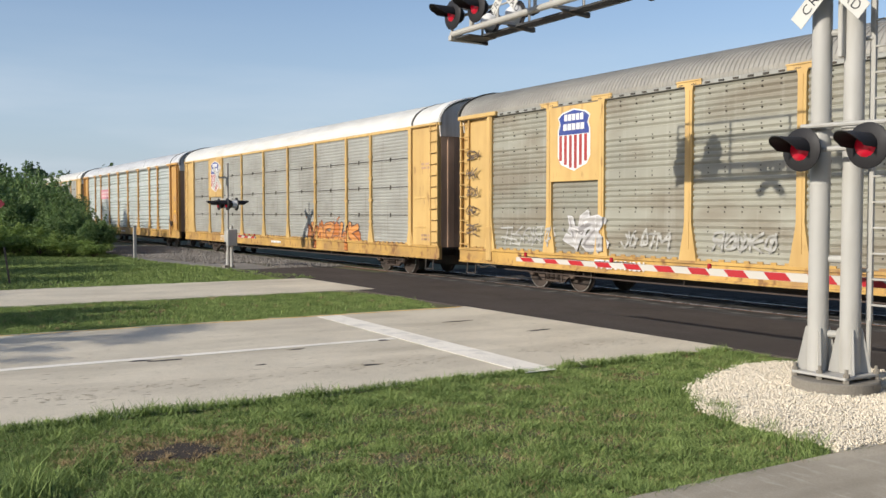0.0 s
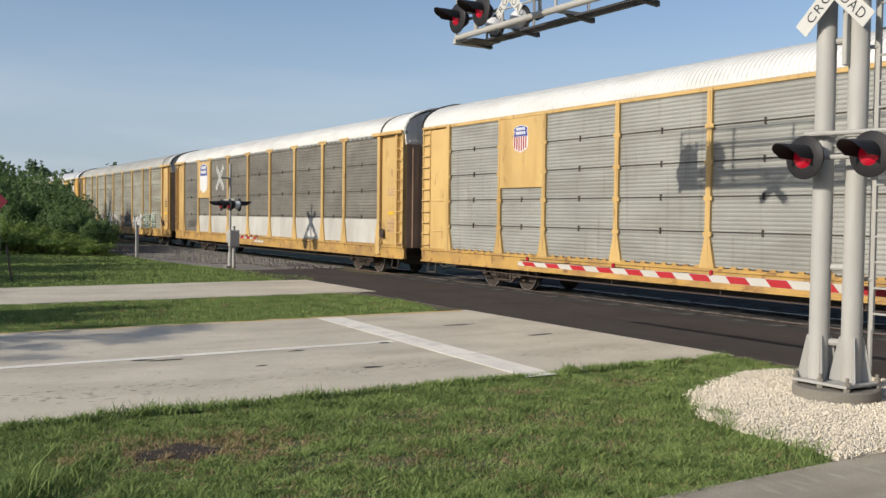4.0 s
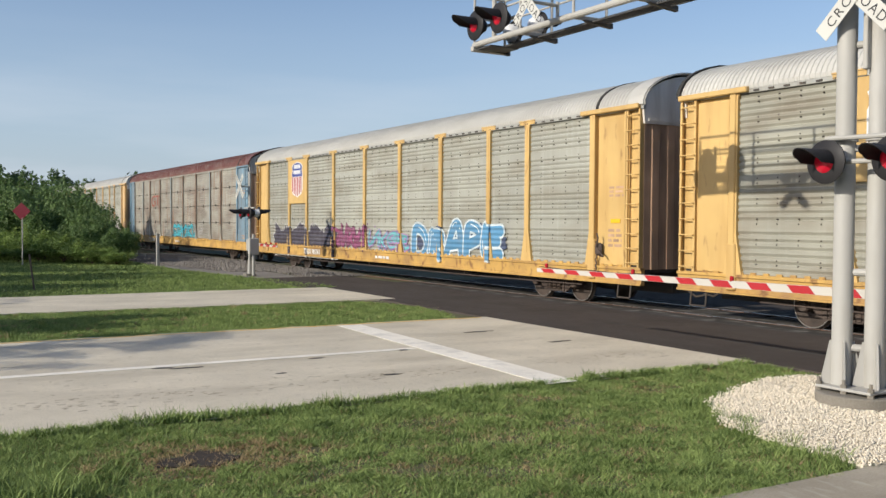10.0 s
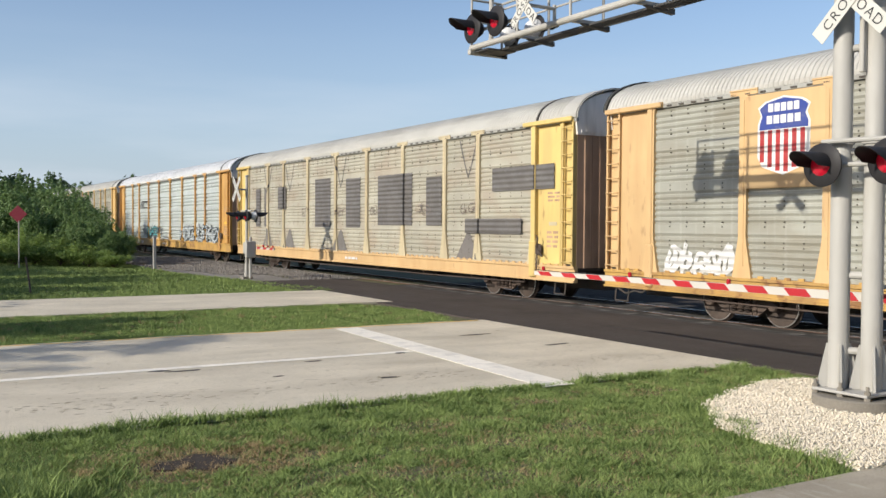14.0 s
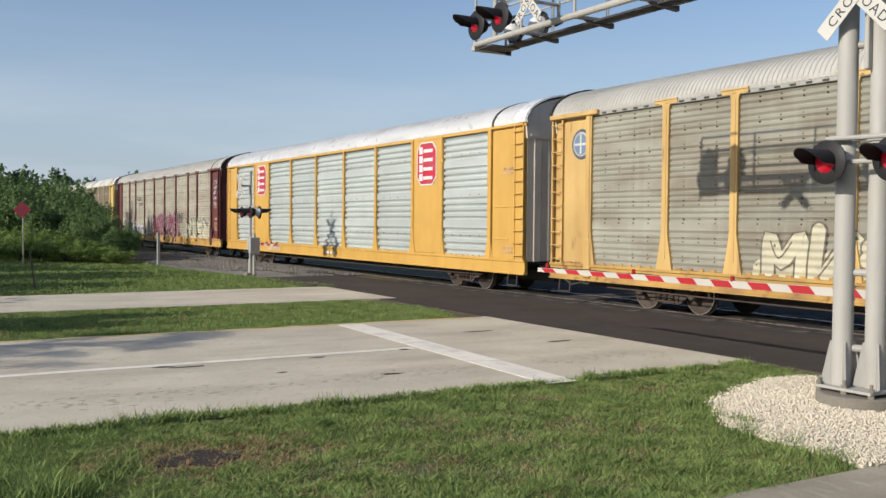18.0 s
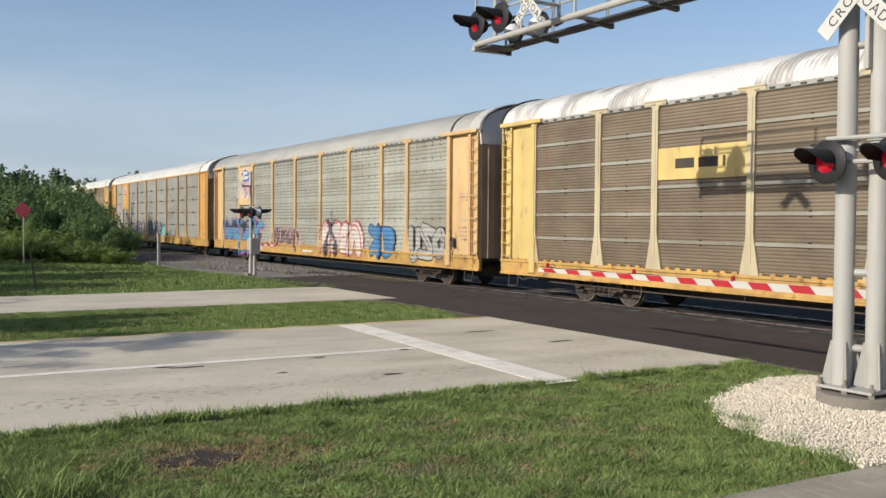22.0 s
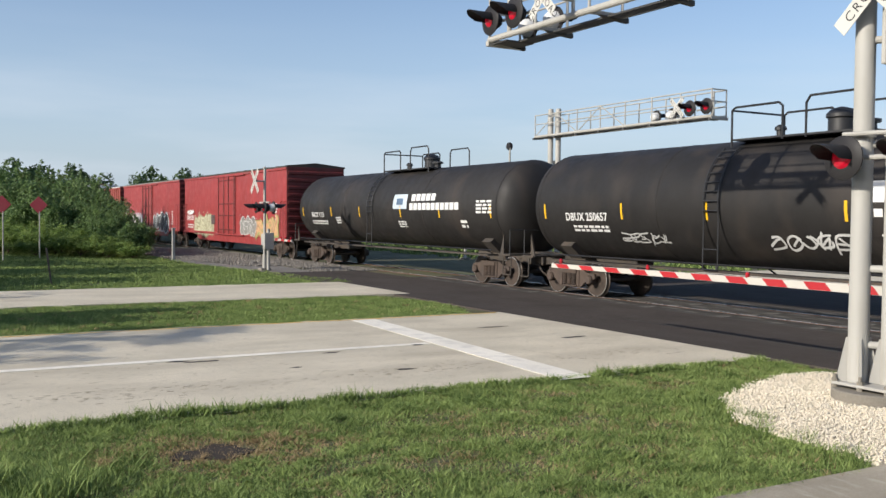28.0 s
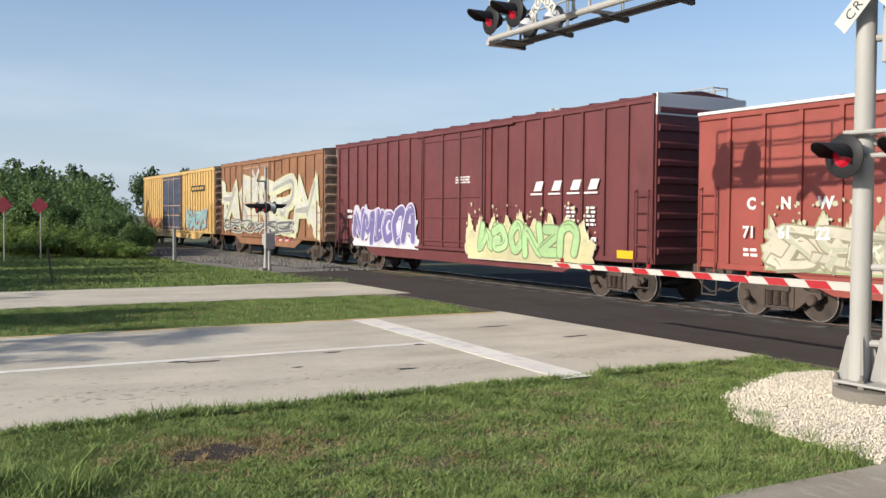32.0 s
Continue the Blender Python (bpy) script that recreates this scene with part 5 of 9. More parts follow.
def throw(parent, x0, x1, z0, z1, n, fill, edge, halo, y, posts, post_y, seed, fat, slant, label, rounded=False, text=""):
    """Letter-like forms that spell nothing: cloud, block shade, edge, fill, second tone, cuts and highlights."""
    rng = random.Random(seed)
    cell, h = (x1 - x0) / n, z1 - z0
    zc = (z0 + z1) / 2
    over = next_coat(parent)
    ribbed = parent.name.startswith("autorack")
    plain = edge is None
    forms = []
    for i in range(n):
        cx, up, rot = x0 + cell * (i + 0.5) + rng.uniform(-0.08, 0.08) * cell, rng.uniform(-0.07, 0.07) * h, rng.uniform(-0.16, 0.16)
        kx, kz = rng.choice((-1, 1)) * rng.uniform(1.0, 1.35), rng.choice((-1, 1)) * rng.uniform(0.84, 1.04)
        bend = rng.random() < 0.45
        strokes = []
        if rounded:
            kx, kz, bend = kx * 0.85, kz * 0.95, True
        if text:
            kx, kz, rot = abs(kx), abs(kz), rot * 0.7
        skel = LETTER[text[i]] if text else swirl(rng) if plain and rng.random() < 0.5 else rng.choice(FORMS)
        if not rounded:
            skel = [*skel, ((rng.uniform(-0.5, 0), rng.uniform(-0.5, 0.5)), (rng.uniform(-0.2, 0.2), rng.uniform(-0.3, 0.3)), (rng.uniform(0, 0.5), rng.uniform(-0.5, 0.5)))]
        for st in skel:
            loose = 0.4 if text else 1.0
            st = [(a + loose * rng.uniform(-0.12, 0.12), b + loose * rng.uniform(-0.1, 0.1)) for a, b in st]
            if not plain and not rounded and rng.random() < 0.4:
                a, b = st[-1]
                st.append((a + rng.uniform(-0.1, 0.35), b + rng.choice((-1, 1)) * rng.uniform(0.05, 0.18)))
            st = smooth_line(st, 5) if (bend or plain) and len(st) > 2 else st
            q = []
            for a, b in st:
                u, w = a * cell * 0.92 * kx, b * h * 0.72 * kz
                q.append((cx + u * math.cos(rot) - w * math.sin(rot) * 0.5 + slant * w, zc + up + u * math.sin(rot) * 0.5 + w))
            strokes.append(q)
        forms.append(strokes)
    base = fat * min(cell * 0.8, h * 0.5)
    if plain:
        v, f = [], []
        for i, strokes in enumerate(forms):
            for q in strokes:
                band(v, f, q, base * 0.85, base * 1.05, -0.0004 * (i % 3))
        jobs = [(fill, -0.002, v, f)]
    elif rounded:
        base *= 0.62
        line = 0.022 + 0.15 * base if edge and sum(edge) < sum(fill) else 0.032 + 0.2 * base
        v0, f0, v1, f1, v4, f4 = ([] for _ in range(6))
        faces = []
        for i, strokes in enumerate(forms):
            lift = -0.0008 * i
            cx = x0 + cell * (i + 0.5)
            if halo:
                for k in range(5):
                    splat(v0, f0, cx + rng.uniform(-0.5, 0.5) * cell, zc + rng.uniform(-0.32, 0.32) * h, 0.4 * max(cell, h) * rng.uniform(0.6, 1.0), rng, 0.0034 - 0.0001 * (5 * i + k), 17, 0.75)
            v2, f2 = [], []
            faces.append((fill, -0.001, v2, f2))
            for j, q in enumerate(strokes):
                ribbon(v1, f1, q, base + line, lift - 0.00005 * j)
                ribbon(v2, f2, q, base, lift - 0.0004 - 0.00005 * j)
            q = [Vector(a) for a in strokes[0]]
            m = len(q) // 3
            off = Vector((-0.4, 0.4)) * base
            ribbon(v4, f4, [a + off for a in q[m:m + max(2, m)]], 0.018, lift - 0.0007)
            a = q[-1 - m]
            splat(v4, f4, a.x + 0.3 * base, a.y - 0.2 * base, 0.13 * base + 0.02, rng, lift - 0.00075, 9)
        jobs = ([(halo, 0.0, v0, f0)] if halo else []) + [(edge, -0.001, v1, f1), *faces, (edge if sum(fill) > 1 else tone(edge, 1.2), -0.001, v4, f4)]
    else:
        base *= 0.64
        line = 0.018 + 0.20 * base
        count = 0
        v0, f0, v1, f1, v3, f3, v4, f4, v5, f5 = ([] for _ in range(10))
        faces = []
        for i, strokes in enumerate(forms):
            lift = -0.0006 * i
            cx = x0 + cell * (i + 0.5)
            if halo:
                for k in range(4):
                    count += 1
                    splat(v0, f0, cx + rng.uniform(-0.45, 0.45) * cell, zc + rng.uniform(-0.3, 0.32) * h, 0.36 * max(cell, h) * rng.uniform(0.6, 1.1), rng, 0.0034 - 0.00012 * count, 13, 0.8)
            v2, f2 = [], []
            faces.append((fill, -0.001, v2, f2))
            for q in strokes:
                lift -= 0.00012
                w0, w1 = base * rng.uniform(0.7, 1.0), base * rng.uniform(0.95, 1.3)
                band(v1, f1, [(a + 0.5 * base, b - 0.4 * base) for a, b in q], w0 + line, w1 + line, lift + 0.0001)
                band(v1, f1, q, w0 + line, w1 + line, lift)
                band(v2, f2, q, w0, w1, lift - 0.0003)
                m = len(q)
                if m > 2 and rng.random() < 0.8:
                    j = rng.randint(0, m - 3)
                    band(v3, f3, [(a - 0.3 * base, b - 0.25 * base) for a, b in q[j:j + max(2, m // 2)]], w0 * 0.35, w1 * 0.5, lift - 0.0005)
                elif rng.random() < 0.7:
                    a, b = Vector(q[0]), Vector(q[-1])
                    band(v3, f3, [a.lerp(b, 0.45), a.lerp(b, 0.7), b], w0 * 0.5, w1 * 0.85, lift - 0.0005)
                j = rng.randint(0, m - 2)
                a, b = Vector(q[j]), Vector(q[j + 1])
                off = Vector((-0.45 * base, 0.4 * base))
                band(v4, f4, [a.lerp(b, 0.1) + off, a.lerp(b, rng.uniform(0.5, 0.85)) + off], 0.012, 0.02, lift - 0.0007)
            for k in range(5):
                q = Vector(rng.choice(rng.choice(strokes)))
                d = Vector((rng.uniform(-1, 1), rng.uniform(-1, 1))) * base
                band(v5, f5, [q - d, q + d * 0.3 + Vector((0.2 * base, 0)), q + d], 0.008, 0.018, lift - 0.0008)
        for k in range(5 * n):
            splat(v3 if k % 2 else v1, f3 if k % 2 else f1, rng.uniform(x0 - 0.2, x1 + 0.2), rng.uniform(z0, z1 + 0.12), rng.uniform(0.015, 0.06), rng, 0.0009 - 0.00003 * k, 7)
        jobs = ([(halo, 0.0, v0, f0)] if halo else []) + [(edge, -0.001, v1, f1), *faces, (tone(fill, rng.uniform(0.5, 0.8), rng.uniform(-0.07, 0.07)), -0.001, v3, f3), (tone(fill, 1.6), -0.001, v4, f4), (edge, -0.001, v5, f5)]
    first = None
    for colour, dy, v, f in jobs:
        kind = "letter" if colour is fill and edge else "paint_layer"
        if not f:
            continue
        dy += over
        yy = (lambda xx, zz, d=dy: y(xx, zz) + d) if callable(y) else y + dy
        ob = clipped(parent if first is None else first, "graffiti" if first is None else kind, v, f, spray(colour, ribbed), yy, posts, post_y, label=label if first is None else "")
        first = first or ob
    return first


def scrawl(parent, x0, x1, z0, z1, colour, seed=1, w=0.022, y=SIDE + 0.056, posts=None, post_y=-0.074, label="thin scrawled tag", loops=5):
    """Thin loose strokes of paint."""
    posts = RACK_POSTS if posts is None else posts
    cell = (x1 - x0) / loops
    return throw(parent, x0, x1, z0, z1, loops, colour, None, None, y, posts, post_y, seed, w / (0.92 * min(cell * 0.8, (z1 - z0) * 0.55)), 0.25, label)


def tag(parent, x0, x1, z0, z1, text, fill, edge=None, halo=None, y=SIDE + 0.056, posts=None, post_y=-0.074, seed=1, fat=0.05, slant=0.1, label="", wob=1.0, rounded=False):
    """Graffiti letters between x0 and x1; every letter leans and swells a little."""
    posts = RACK_POSTS if posts is None else posts
    if text in READABLE and rounded:
        return throw(parent, x0, x1, z0, z1, len(text), fill, edge, halo, y, posts, post_y, seed, 0.16 + fat, slant, label, True, text)
    if text not in READABLE:
        return throw(parent, x0, x1, z0, z1, len(text), fill, edge, halo, y, posts, post_y, seed, 0.16 + fat, slant, label, rounded)
    rng = random.Random(seed)
    n = len(text)
    over = next_coat(parent)
    cell = (x1 - x0) / n
    layers = ([(fat + 0.13, halo, 0.0)] if halo else []) + ([(fat + 0.065, edge, -0.002)] if edge else []) + [(fat, fill, -0.004)]
    placed = []
    for i, ch in enumerate(text):
        placed.append((ch, x0 + cell * (i + 0.5) + rng.uniform(-0.06, 0.06) * cell, rng.uniform(-0.14, 0.14) * wob, rng.uniform(0.95, 1.15), rng.uniform(0.9, 1.05), rng.uniform(-0.05, 0.05) * wob))
    first = None
    for heavy, colour, dy in layers:
        v2, fs = [], []
        for ch, cx, rot, kx, kz, up in placed:
            if ch == " ":
                continue
            base = glyph(ch, 0.0)[0]
            a, c = min(p[0] for p in base), max(p[0] for p in base)
            b0, b1 = min(p[1] for p in base), max(p[1] for p in base)
            v, f = glyph(ch, heavy)
            sx, sz = 0.86 * cell / max(c - a, 0.25) * kx, 0.82 * (z1 - z0) / (b1 - b0) * kz
            k = len(v2)
            for p in v:
                u, w = (p[0] - (a + c) / 2) * sx, (p[1] - (b0 + b1) / 2) * sz
                u, w = u * math.cos(rot) - w * math.sin(rot) + slant * w, u * math.sin(rot) + w * math.cos(rot)
                v2.append((cx + u, (z0 + z1) / 2 + w + up * (z1 - z0)))
            fs += [tuple(q + k for q in r) for r in f]
        if not v2:
            continue
        dy += over
        yy = (lambda xx, zz, d=dy: y(xx, zz) + d) if callable(y) else y + dy
        ob = clipped(parent if first is None else first, "graffiti" if first is None else "paint_layer", v2, fs, spray(colour, parent.name.startswith("autorack")), yy, posts, post_y, label=label if first is None else "")
        first = first or ob
    return first


def burst(parent, x0, x1, z0, z1, fill, edge=None, y=SIDE + 0.058, posts=None, post_y=-0.074, seed=1, teeth=9, jag=0.45, label="", flat_base=True, round_top=False):
    """A field of paint with a jagged or lobed top."""
    posts = RACK_POSTS if posts is None else posts
    rng = random.Random(seed)
    h = z1 - z0
    over = next_coat(parent)

    def outline(grow):
        r = random.Random(seed)
        top = []
        m = teeth * (6 if round_top else 10)
        peaks = [1 - r.uniform(0, 0.25) * min(1, 4 * jag) for i in range(teeth + 1)]
        for i in range(m + 1):
            u = x0 - grow + (x1 - x0 + 2 * grow) * i / m
            rag = r.uniform(-0.06, 0.06) * min(1, 6 * jag)
            if round_top:
                k = abs(math.sin(math.pi * teeth * i / m)) ** 0.6
                top.append((u, z0 + h * (1 - jag + jag * k + rag * 0.5) + grow))
            else:
                t, k = int(i * teeth / m), (i % 10) / 10
                k = k * k * (3 - 2 * k)
                lo, hi = peaks[t] - jag * (t % 2), peaks[min(t + 1, teeth)] - jag * ((t + 1) % 2)
                top.append((u, z0 + h * (lo + (hi - lo) * k + rag * (1.6 if t % 3 else 0.5)) + grow))
        low = [(x0 - grow + (x1 - x0 + 2 * grow) * i / m, z0 - grow + (0 if flat_base else r.uniform(0, 0.12) * h)) for i in range(m + 1)]
        v = top + low
        f = [(i, i + 1, m + 2 + i, m + 1 + i) for i in range(m)]
        if jag >= 0.1:
            v = list(v)
            for i in range(10):
                splat(v, f, (x0, x1)[i % 2] + r.uniform(-0.06, 0.06), z0 + h * r.uniform(0.05, 0.6), (0.05 + 0.12 * h) * r.uniform(0.5, 1) + grow, r, 0.0018 - 0.0001 * i, 9)
            for i in range(6 + 2 * teeth):
                splat(v, f, r.uniform(x0 - 0.25, x1 + 0.25), z0 + h * r.uniform(0.6, 1.15), r.uniform(0.015, 0.06) + 0.3 * grow, r, 0.0006 - 0.00002 * i, 7)
        return v, f

    first = None
    for grow, colour, dy in (([(0.05, edge, 0.0)] if edge else []) + [(0.0, fill, -0.002)]):
        v, f = outline(grow)
        dy += over
        yy = (lambda xx, zz, d=dy: y(xx, zz) + d) if callable(y) else y + dy
        ob = clipped(parent if first is None else first, "graffiti" if first is None else "paint_layer", v, f, spray(colour, parent.name.startswith("autorack")), yy, posts, post_y, label=label if first is None else "")
        first = first or ob
    return first


RACK_POSTS = [14.3 - s for s in BAY[1:11]]


# ---- the rest of the train ----
def stirrup(car, x, w=0.42):
    part("step", Build().path([(x - w / 2, -1.45, 0.95), (x - w / 2, -1.47, 0.42), (x + w / 2, -1.47, 0.42), (x + w / 2, -1.45, 0.95)], 0.018, 6), "under", car)


def boxcar(front, rear, paint, top, ribs, door, label, name="boxcar", end="red_end", roof_mat=None, door_paint=None, roof_h=0.2, door_bars=True, corrugated=False, end_top=None, roof_edge=None):
    """A box wagon between two couplings; ribs: spacing of the side posts, 0 for flush sides; door: its span behind the reference coupling."""
    L = rear - front
    car = thing(name, label, "rail car", "box cars of the train")
    mid = (front + rear) / 2
    X = lambda s: mid - s
    h = L / 2 - 0.72
    z0 = 1.0
    d0, d1 = X(door[1]), X(door[0])
    side_poly = [(-h, z0), (-h + 2.6, z0), (-h + 3.6, 0.62), (h - 3.6, 0.62), (h - 2.6, z0), (h, z0), (h, top), (-h, top)]
    part("side_wall", Build().prism(side_poly, SIDE + 0.05, SIDE + 0.11), paint, car)
    part("far_side_wall", Build().prism(side_poly, 1.41, 1.47), paint, car)
    part("floor", Build().box(-h, h, -1.40, 1.40, 1.0, 1.12).box(-h - 0.3, h + 0.3, -0.25, 0.25, 0.7, 1.0), "under", car)
    part("top_chord", Build().box(-h, h, SIDE + 0.0, SIDE + 0.12, top - 0.12, top, 0, 0.015), paint, car)
    part("bottom_sill", Build().box(-h, h, SIDE + 0.02, SIDE + 0.12, z0, z0 + 0.14, 0, 0.012), paint, car)
    roof_poly = [(-1.52, top), (-1.52, top + 0.05), (0, top + roof_h), (1.52, top + 0.05), (1.52, top)]
    roof = part("roof", Build().prism(roof_poly, -h - 0.02, h + 0.02, axis="x"), roof_mat or paint, car)
    seam = Build().prism([(-1.54, top + 0.05), (-1.54, top + 0.08), (0, top + roof_h + 0.035), (1.54, top + 0.08), (1.54, top + 0.05), (0, top + roof_h)], -0.035, 0.035, axis="x").mesh("roof_seam", roof_mat or paint)
    k = int(2 * h / 1.2)
    for i in range(k + 1):
        put("roof_seam", seam, roof, (-h + 0.03 + (2 * h - 0.06) * i / k, 0, 0))
    if roof_edge:
        part("eave_strip", Build().box(-h, h, SIDE - 0.03, SIDE + 0.03, top + 0.0, top + 0.07, 0, 0.01), roof_edge, car)
    if ribs:
        def rib():
            return Build().prism([(-0.05, z0 + 0.14), (0.05, z0 + 0.14), (0.05, top - 0.1), (-0.05, top - 0.1)], SIDE + 0.0, SIDE + 0.055).mesh("side_post", paint)
        me = shared(("rib", paint, top), rib)
        x = h - 0.06
        while x > -h:
            if not (d0 - 0.15 < x < d1 + 0.15):
                put("side_post", me, car, (x, 0, 0))
            x -= ribs
    dp = door_paint or paint
    dm = part("door", Build().box(d0, d1, SIDE - 0.01, SIDE + 0.06, 1.12, top - 0.18, 0, 0.015), dp, car)
    w = d1 - d0
    if corrugated:
        for i in range(16):
            z = 1.3 + (top - 1.6) * i / 15
            part("door_rib", Build().box(d0 + 0.06, d1 - 0.06, SIDE - 0.04, SIDE - 0.01, z - 0.045, z + 0.045, 0, 0.015), dp, dm)
    if door_bars:
        for i in (0.02, 0.36, 0.64, 0.98):
            part("lock_rod", Build().rod((d0 + w * i, SIDE - 0.05, 1.05), (d0 + w * i, SIDE - 0.05, top - 0.1), 0.025, 6), end, dm)
        for z in (1.3, 2.1, 2.75, top - 0.35):
            part("cross_bar", Build().box(d0 + 0.03, d1 - 0.03, SIDE - 0.045, SIDE - 0.01, z - 0.03, z + 0.03, 0, 0.01), end, dm)
    part("door_track", Build().box(d0 - 0.5, d1 + 1.6, SIDE - 0.05, SIDE + 0.03, top - 0.16, top - 0.09, 0, 0.01), paint, car)
    part("door_sill", Build().box(d0 - 0.5, d1 + 1.6, SIDE - 0.06, SIDE + 0.03, 1.0, 1.08, 0, 0.01), paint, car)
    for s in (-1, 1):
        ew = part("end_wall", Build().box(s * h - 0.03, s * h + 0.03, -1.46, 1.46, 1.0, top + 0.02, 0, 0.005), end, car)
        for i in range(9):
            z = 1.2 + (top - 1.4) * i / 8.5
            part("end_rib", Build().prism([(s * h, z), (s * (h + 0.09), z + 0.06), (s * (h + 0.09), z + 0.16), (s * h, z + 0.24)], -1.4, 1.4), end, ew)
        if end_top:
            part("end_cap_panel", Build().box(s * h - 0.04, s * h + 0.04 + 0.02, -1.47, 1.47, top - 0.42, top + 0.1, 0, 0.005), end_top, car)
        part("ladder", Build().path([(s * (h - 0.12), SIDE - 0.05, 0.8), (s * (h - 0.12), SIDE - 0.05, 2.75), (s * (h - 0.12), SIDE + 0.05, 2.8)], 0.022, 6)
             .path([(s * (h - 0.6), SIDE - 0.05, 0.8), (s * (h - 0.6), SIDE - 0.05, 2.75), (s * (h - 0.6), SIDE + 0.05, 2.8)], 0.022, 6), paint, car)
        for i in range(5):
            z = 1.05 + 0.4 * i
            part("rung", Build().rod((s * (h - 0.6), SIDE - 0.05, z), (s * (h - 0.12), SIDE - 0.05, z), 0.016, 6), paint, car)
        stirrup(car, s * (h - 0.36))
    add_trucks(car, (h - 1.9, -h + 1.9))
    add_couplers(car, L / 2)
    return join(car, front, rear), X


def stencil(car, rows_at, y=SIDE + 0.046, seed=3, mat="white"):
    for x, z, w, h, r, c in rows_at:
        bars_on(car, "stencil", x, z, w, h, r, c, mat, y, seed)


FLAT = dict(y=SIDE + 0.046, posts=(), post_y=0)
RED = "bright red flush-sided box car with "
b23, X = boxcar(600.75, 621.2, "red_box", 4.42, 0, (609.43, 612.58), RED + "graffiti along its foot", roof_mat="under", end="red_end")
text_on(b23, "lettering", "BAEX 250", X(619.12), 1.8, 0.27, "white", SIDE + 0.046, 0.012, label="white stencilled reporting mark")
stencil(b23, [(X(619.0), 1.42, 1.3, 0.3, 2, 4), (X(602.9), 2.2, 0.3, 1.1, 6, 2), (X(611), 3.75, 0.6, 0.25, 3, 3), (X(610.6), 2.3, 0.35, 0.3, 1, 1), (X(611.5), 2.3, 0.35, 0.3, 1, 1)])
b24, X = boxcar(621.2, 641.45, "red_box", 4.42, 0, (629.82, 632.98), RED + "black and white graffiti", roof_mat="roof_grey", end="red_end")
text_on(b24, "lettering", "BAEX 251", X(639.5), 1.92, 0.27, "white", SIDE + 0.046, 0.012, label="white stencilled reporting mark")
stencil(b24, [(X(639.5), 1.55, 1.3, 0.3, 2, 4), (X(623.9), 1.9, 0.3, 1.0, 6, 2), (X(631.2), 3.75, 0.6, 0.25, 3, 3), (X(637.7), 2.75, 0.25, 0.3, 2, 1)])
b25, X = boxcar(641.45, 658.9, "red_oxide", 4.40, 0.94, (649.0, 652.0), "faded red box car with ribbed sides and pale graffiti", corrugated=True, door_bars=False, end="red_end", roof_edge="white")
text_on(b25, "lettering", "C", X(656.65), 2.32, 0.23, "white", SIDE + 0.044, 0.015, label="white stencilled letter")
text_on(b25, "lettering", "N", X(655.75), 2.32, 0.23, "white", SIDE + 0.044, 0.015, label="white stencilled letter")
text_on(b25, "lettering", "W", X(654.8), 2.32, 0.23, "white", SIDE + 0.044, 0.015, label="white stencilled letter")
for k, s in enumerate((656.65, 655.72, 654.8)):
    text_on(b25, "lettering", ("71", "61", "22")[k], X(s), 1.72, 0.23, "white", SIDE - 0.022, 0.012, label="white stencilled number")
stencil(b25, [(X(656.65), 1.4, 0.4, 0.22, 2, 2), (X(642.4), 2.4, 0.35, 0.12, 1, 3)])
b26, X = boxcar(658.9, 679.6, "brown_box", 5.0, 0.9, (667.2, 671.2), "mineral brown ribbed box car with purple and green graffiti", end="brown_box", end_top="white")
# slanted italic emblem as plain slanted blocks with an underline
for k, s in enumerate((664.35, 663.5, 662.65, 661.9)):
    x = X(s)
    em = part("emblem", Build().prism([(x - 0.2, 2.85), (x + 0.16, 2.85), (x + 0.28, 3.12), (x - 0.06, 3.12)], SIDE - 0.008, SIDE + 0.002), "white", b26, "white slanted block emblem")
    part("underline", Build().box(x - 0.35, x + 0.2, SIDE - 0.008, SIDE + 0.002, 2.74, 2.79), "white", b26)
stencil(b26, [(X(661.95), 2.15, 0.4, 0.55, 5, 2), (X(662.8), 2.15, 0.4, 0.55, 5, 2), (X(668.5), 3.3, 0.9, 0.25, 3, 4), (X(677.4), 2.2, 0.5, 0.45, 2, 3), (X(661.9), 1.45, 0.45, 0.4, 2, 2)], y=SIDE - 0.012)
part("reflector", Build().box(X(660.9), X(660.3), SIDE - 0.01, SIDE + 0.02, 1.1, 1.3), "reflector", b26)
b27, X = boxcar(679.6, 696.4, "rust_box", 4.95, 1.05, (687.28, 691.62), "rusted box car covered by huge pale graffiti", end="end_brown", roof_mat="rust_box")
b28, X28 = boxcar(696.4, 717.4, "yellow", 4.9, 0.62, (704.87, 709.99), "yellow ribbed box car with dark blue door", door_paint=spray((0.035, 0.05, 0.09)), end="end_brown")

PALE = (0.60, 0.56, 0.42)
INK = (0.025, 0.025, 0.03)
X = lambda s: (600.75 + 621.2) / 2 - s
burst(b23, X(618.0), X(613.9), 0.98, 2.2, (0.50, 0.45, 0.30), (0.55, 0.36, 0.27), seed=41, teeth=7, jag=0.35, label="pale olive painted blobs on the red side", **FLAT)
tag(b23, X(618.0), X(614.2), 1.0, 2.05, "SWOOG", (0.52, 0.50, 0.33), (0.33, 0.29, 0.17), seed=42, fat=0.30, label="pale olive bubble letters", y=SIDE + 0.040, posts=(), post_y=0)
burst(b23, X(608.5), X(606.0), 1.05, 2.05, (0.24, 0.23, 0.21), (0.62, 0.62, 0.6), seed=43, teeth=3, jag=0.4, round_top=True, label="grey painted dome with pale edge", **FLAT)
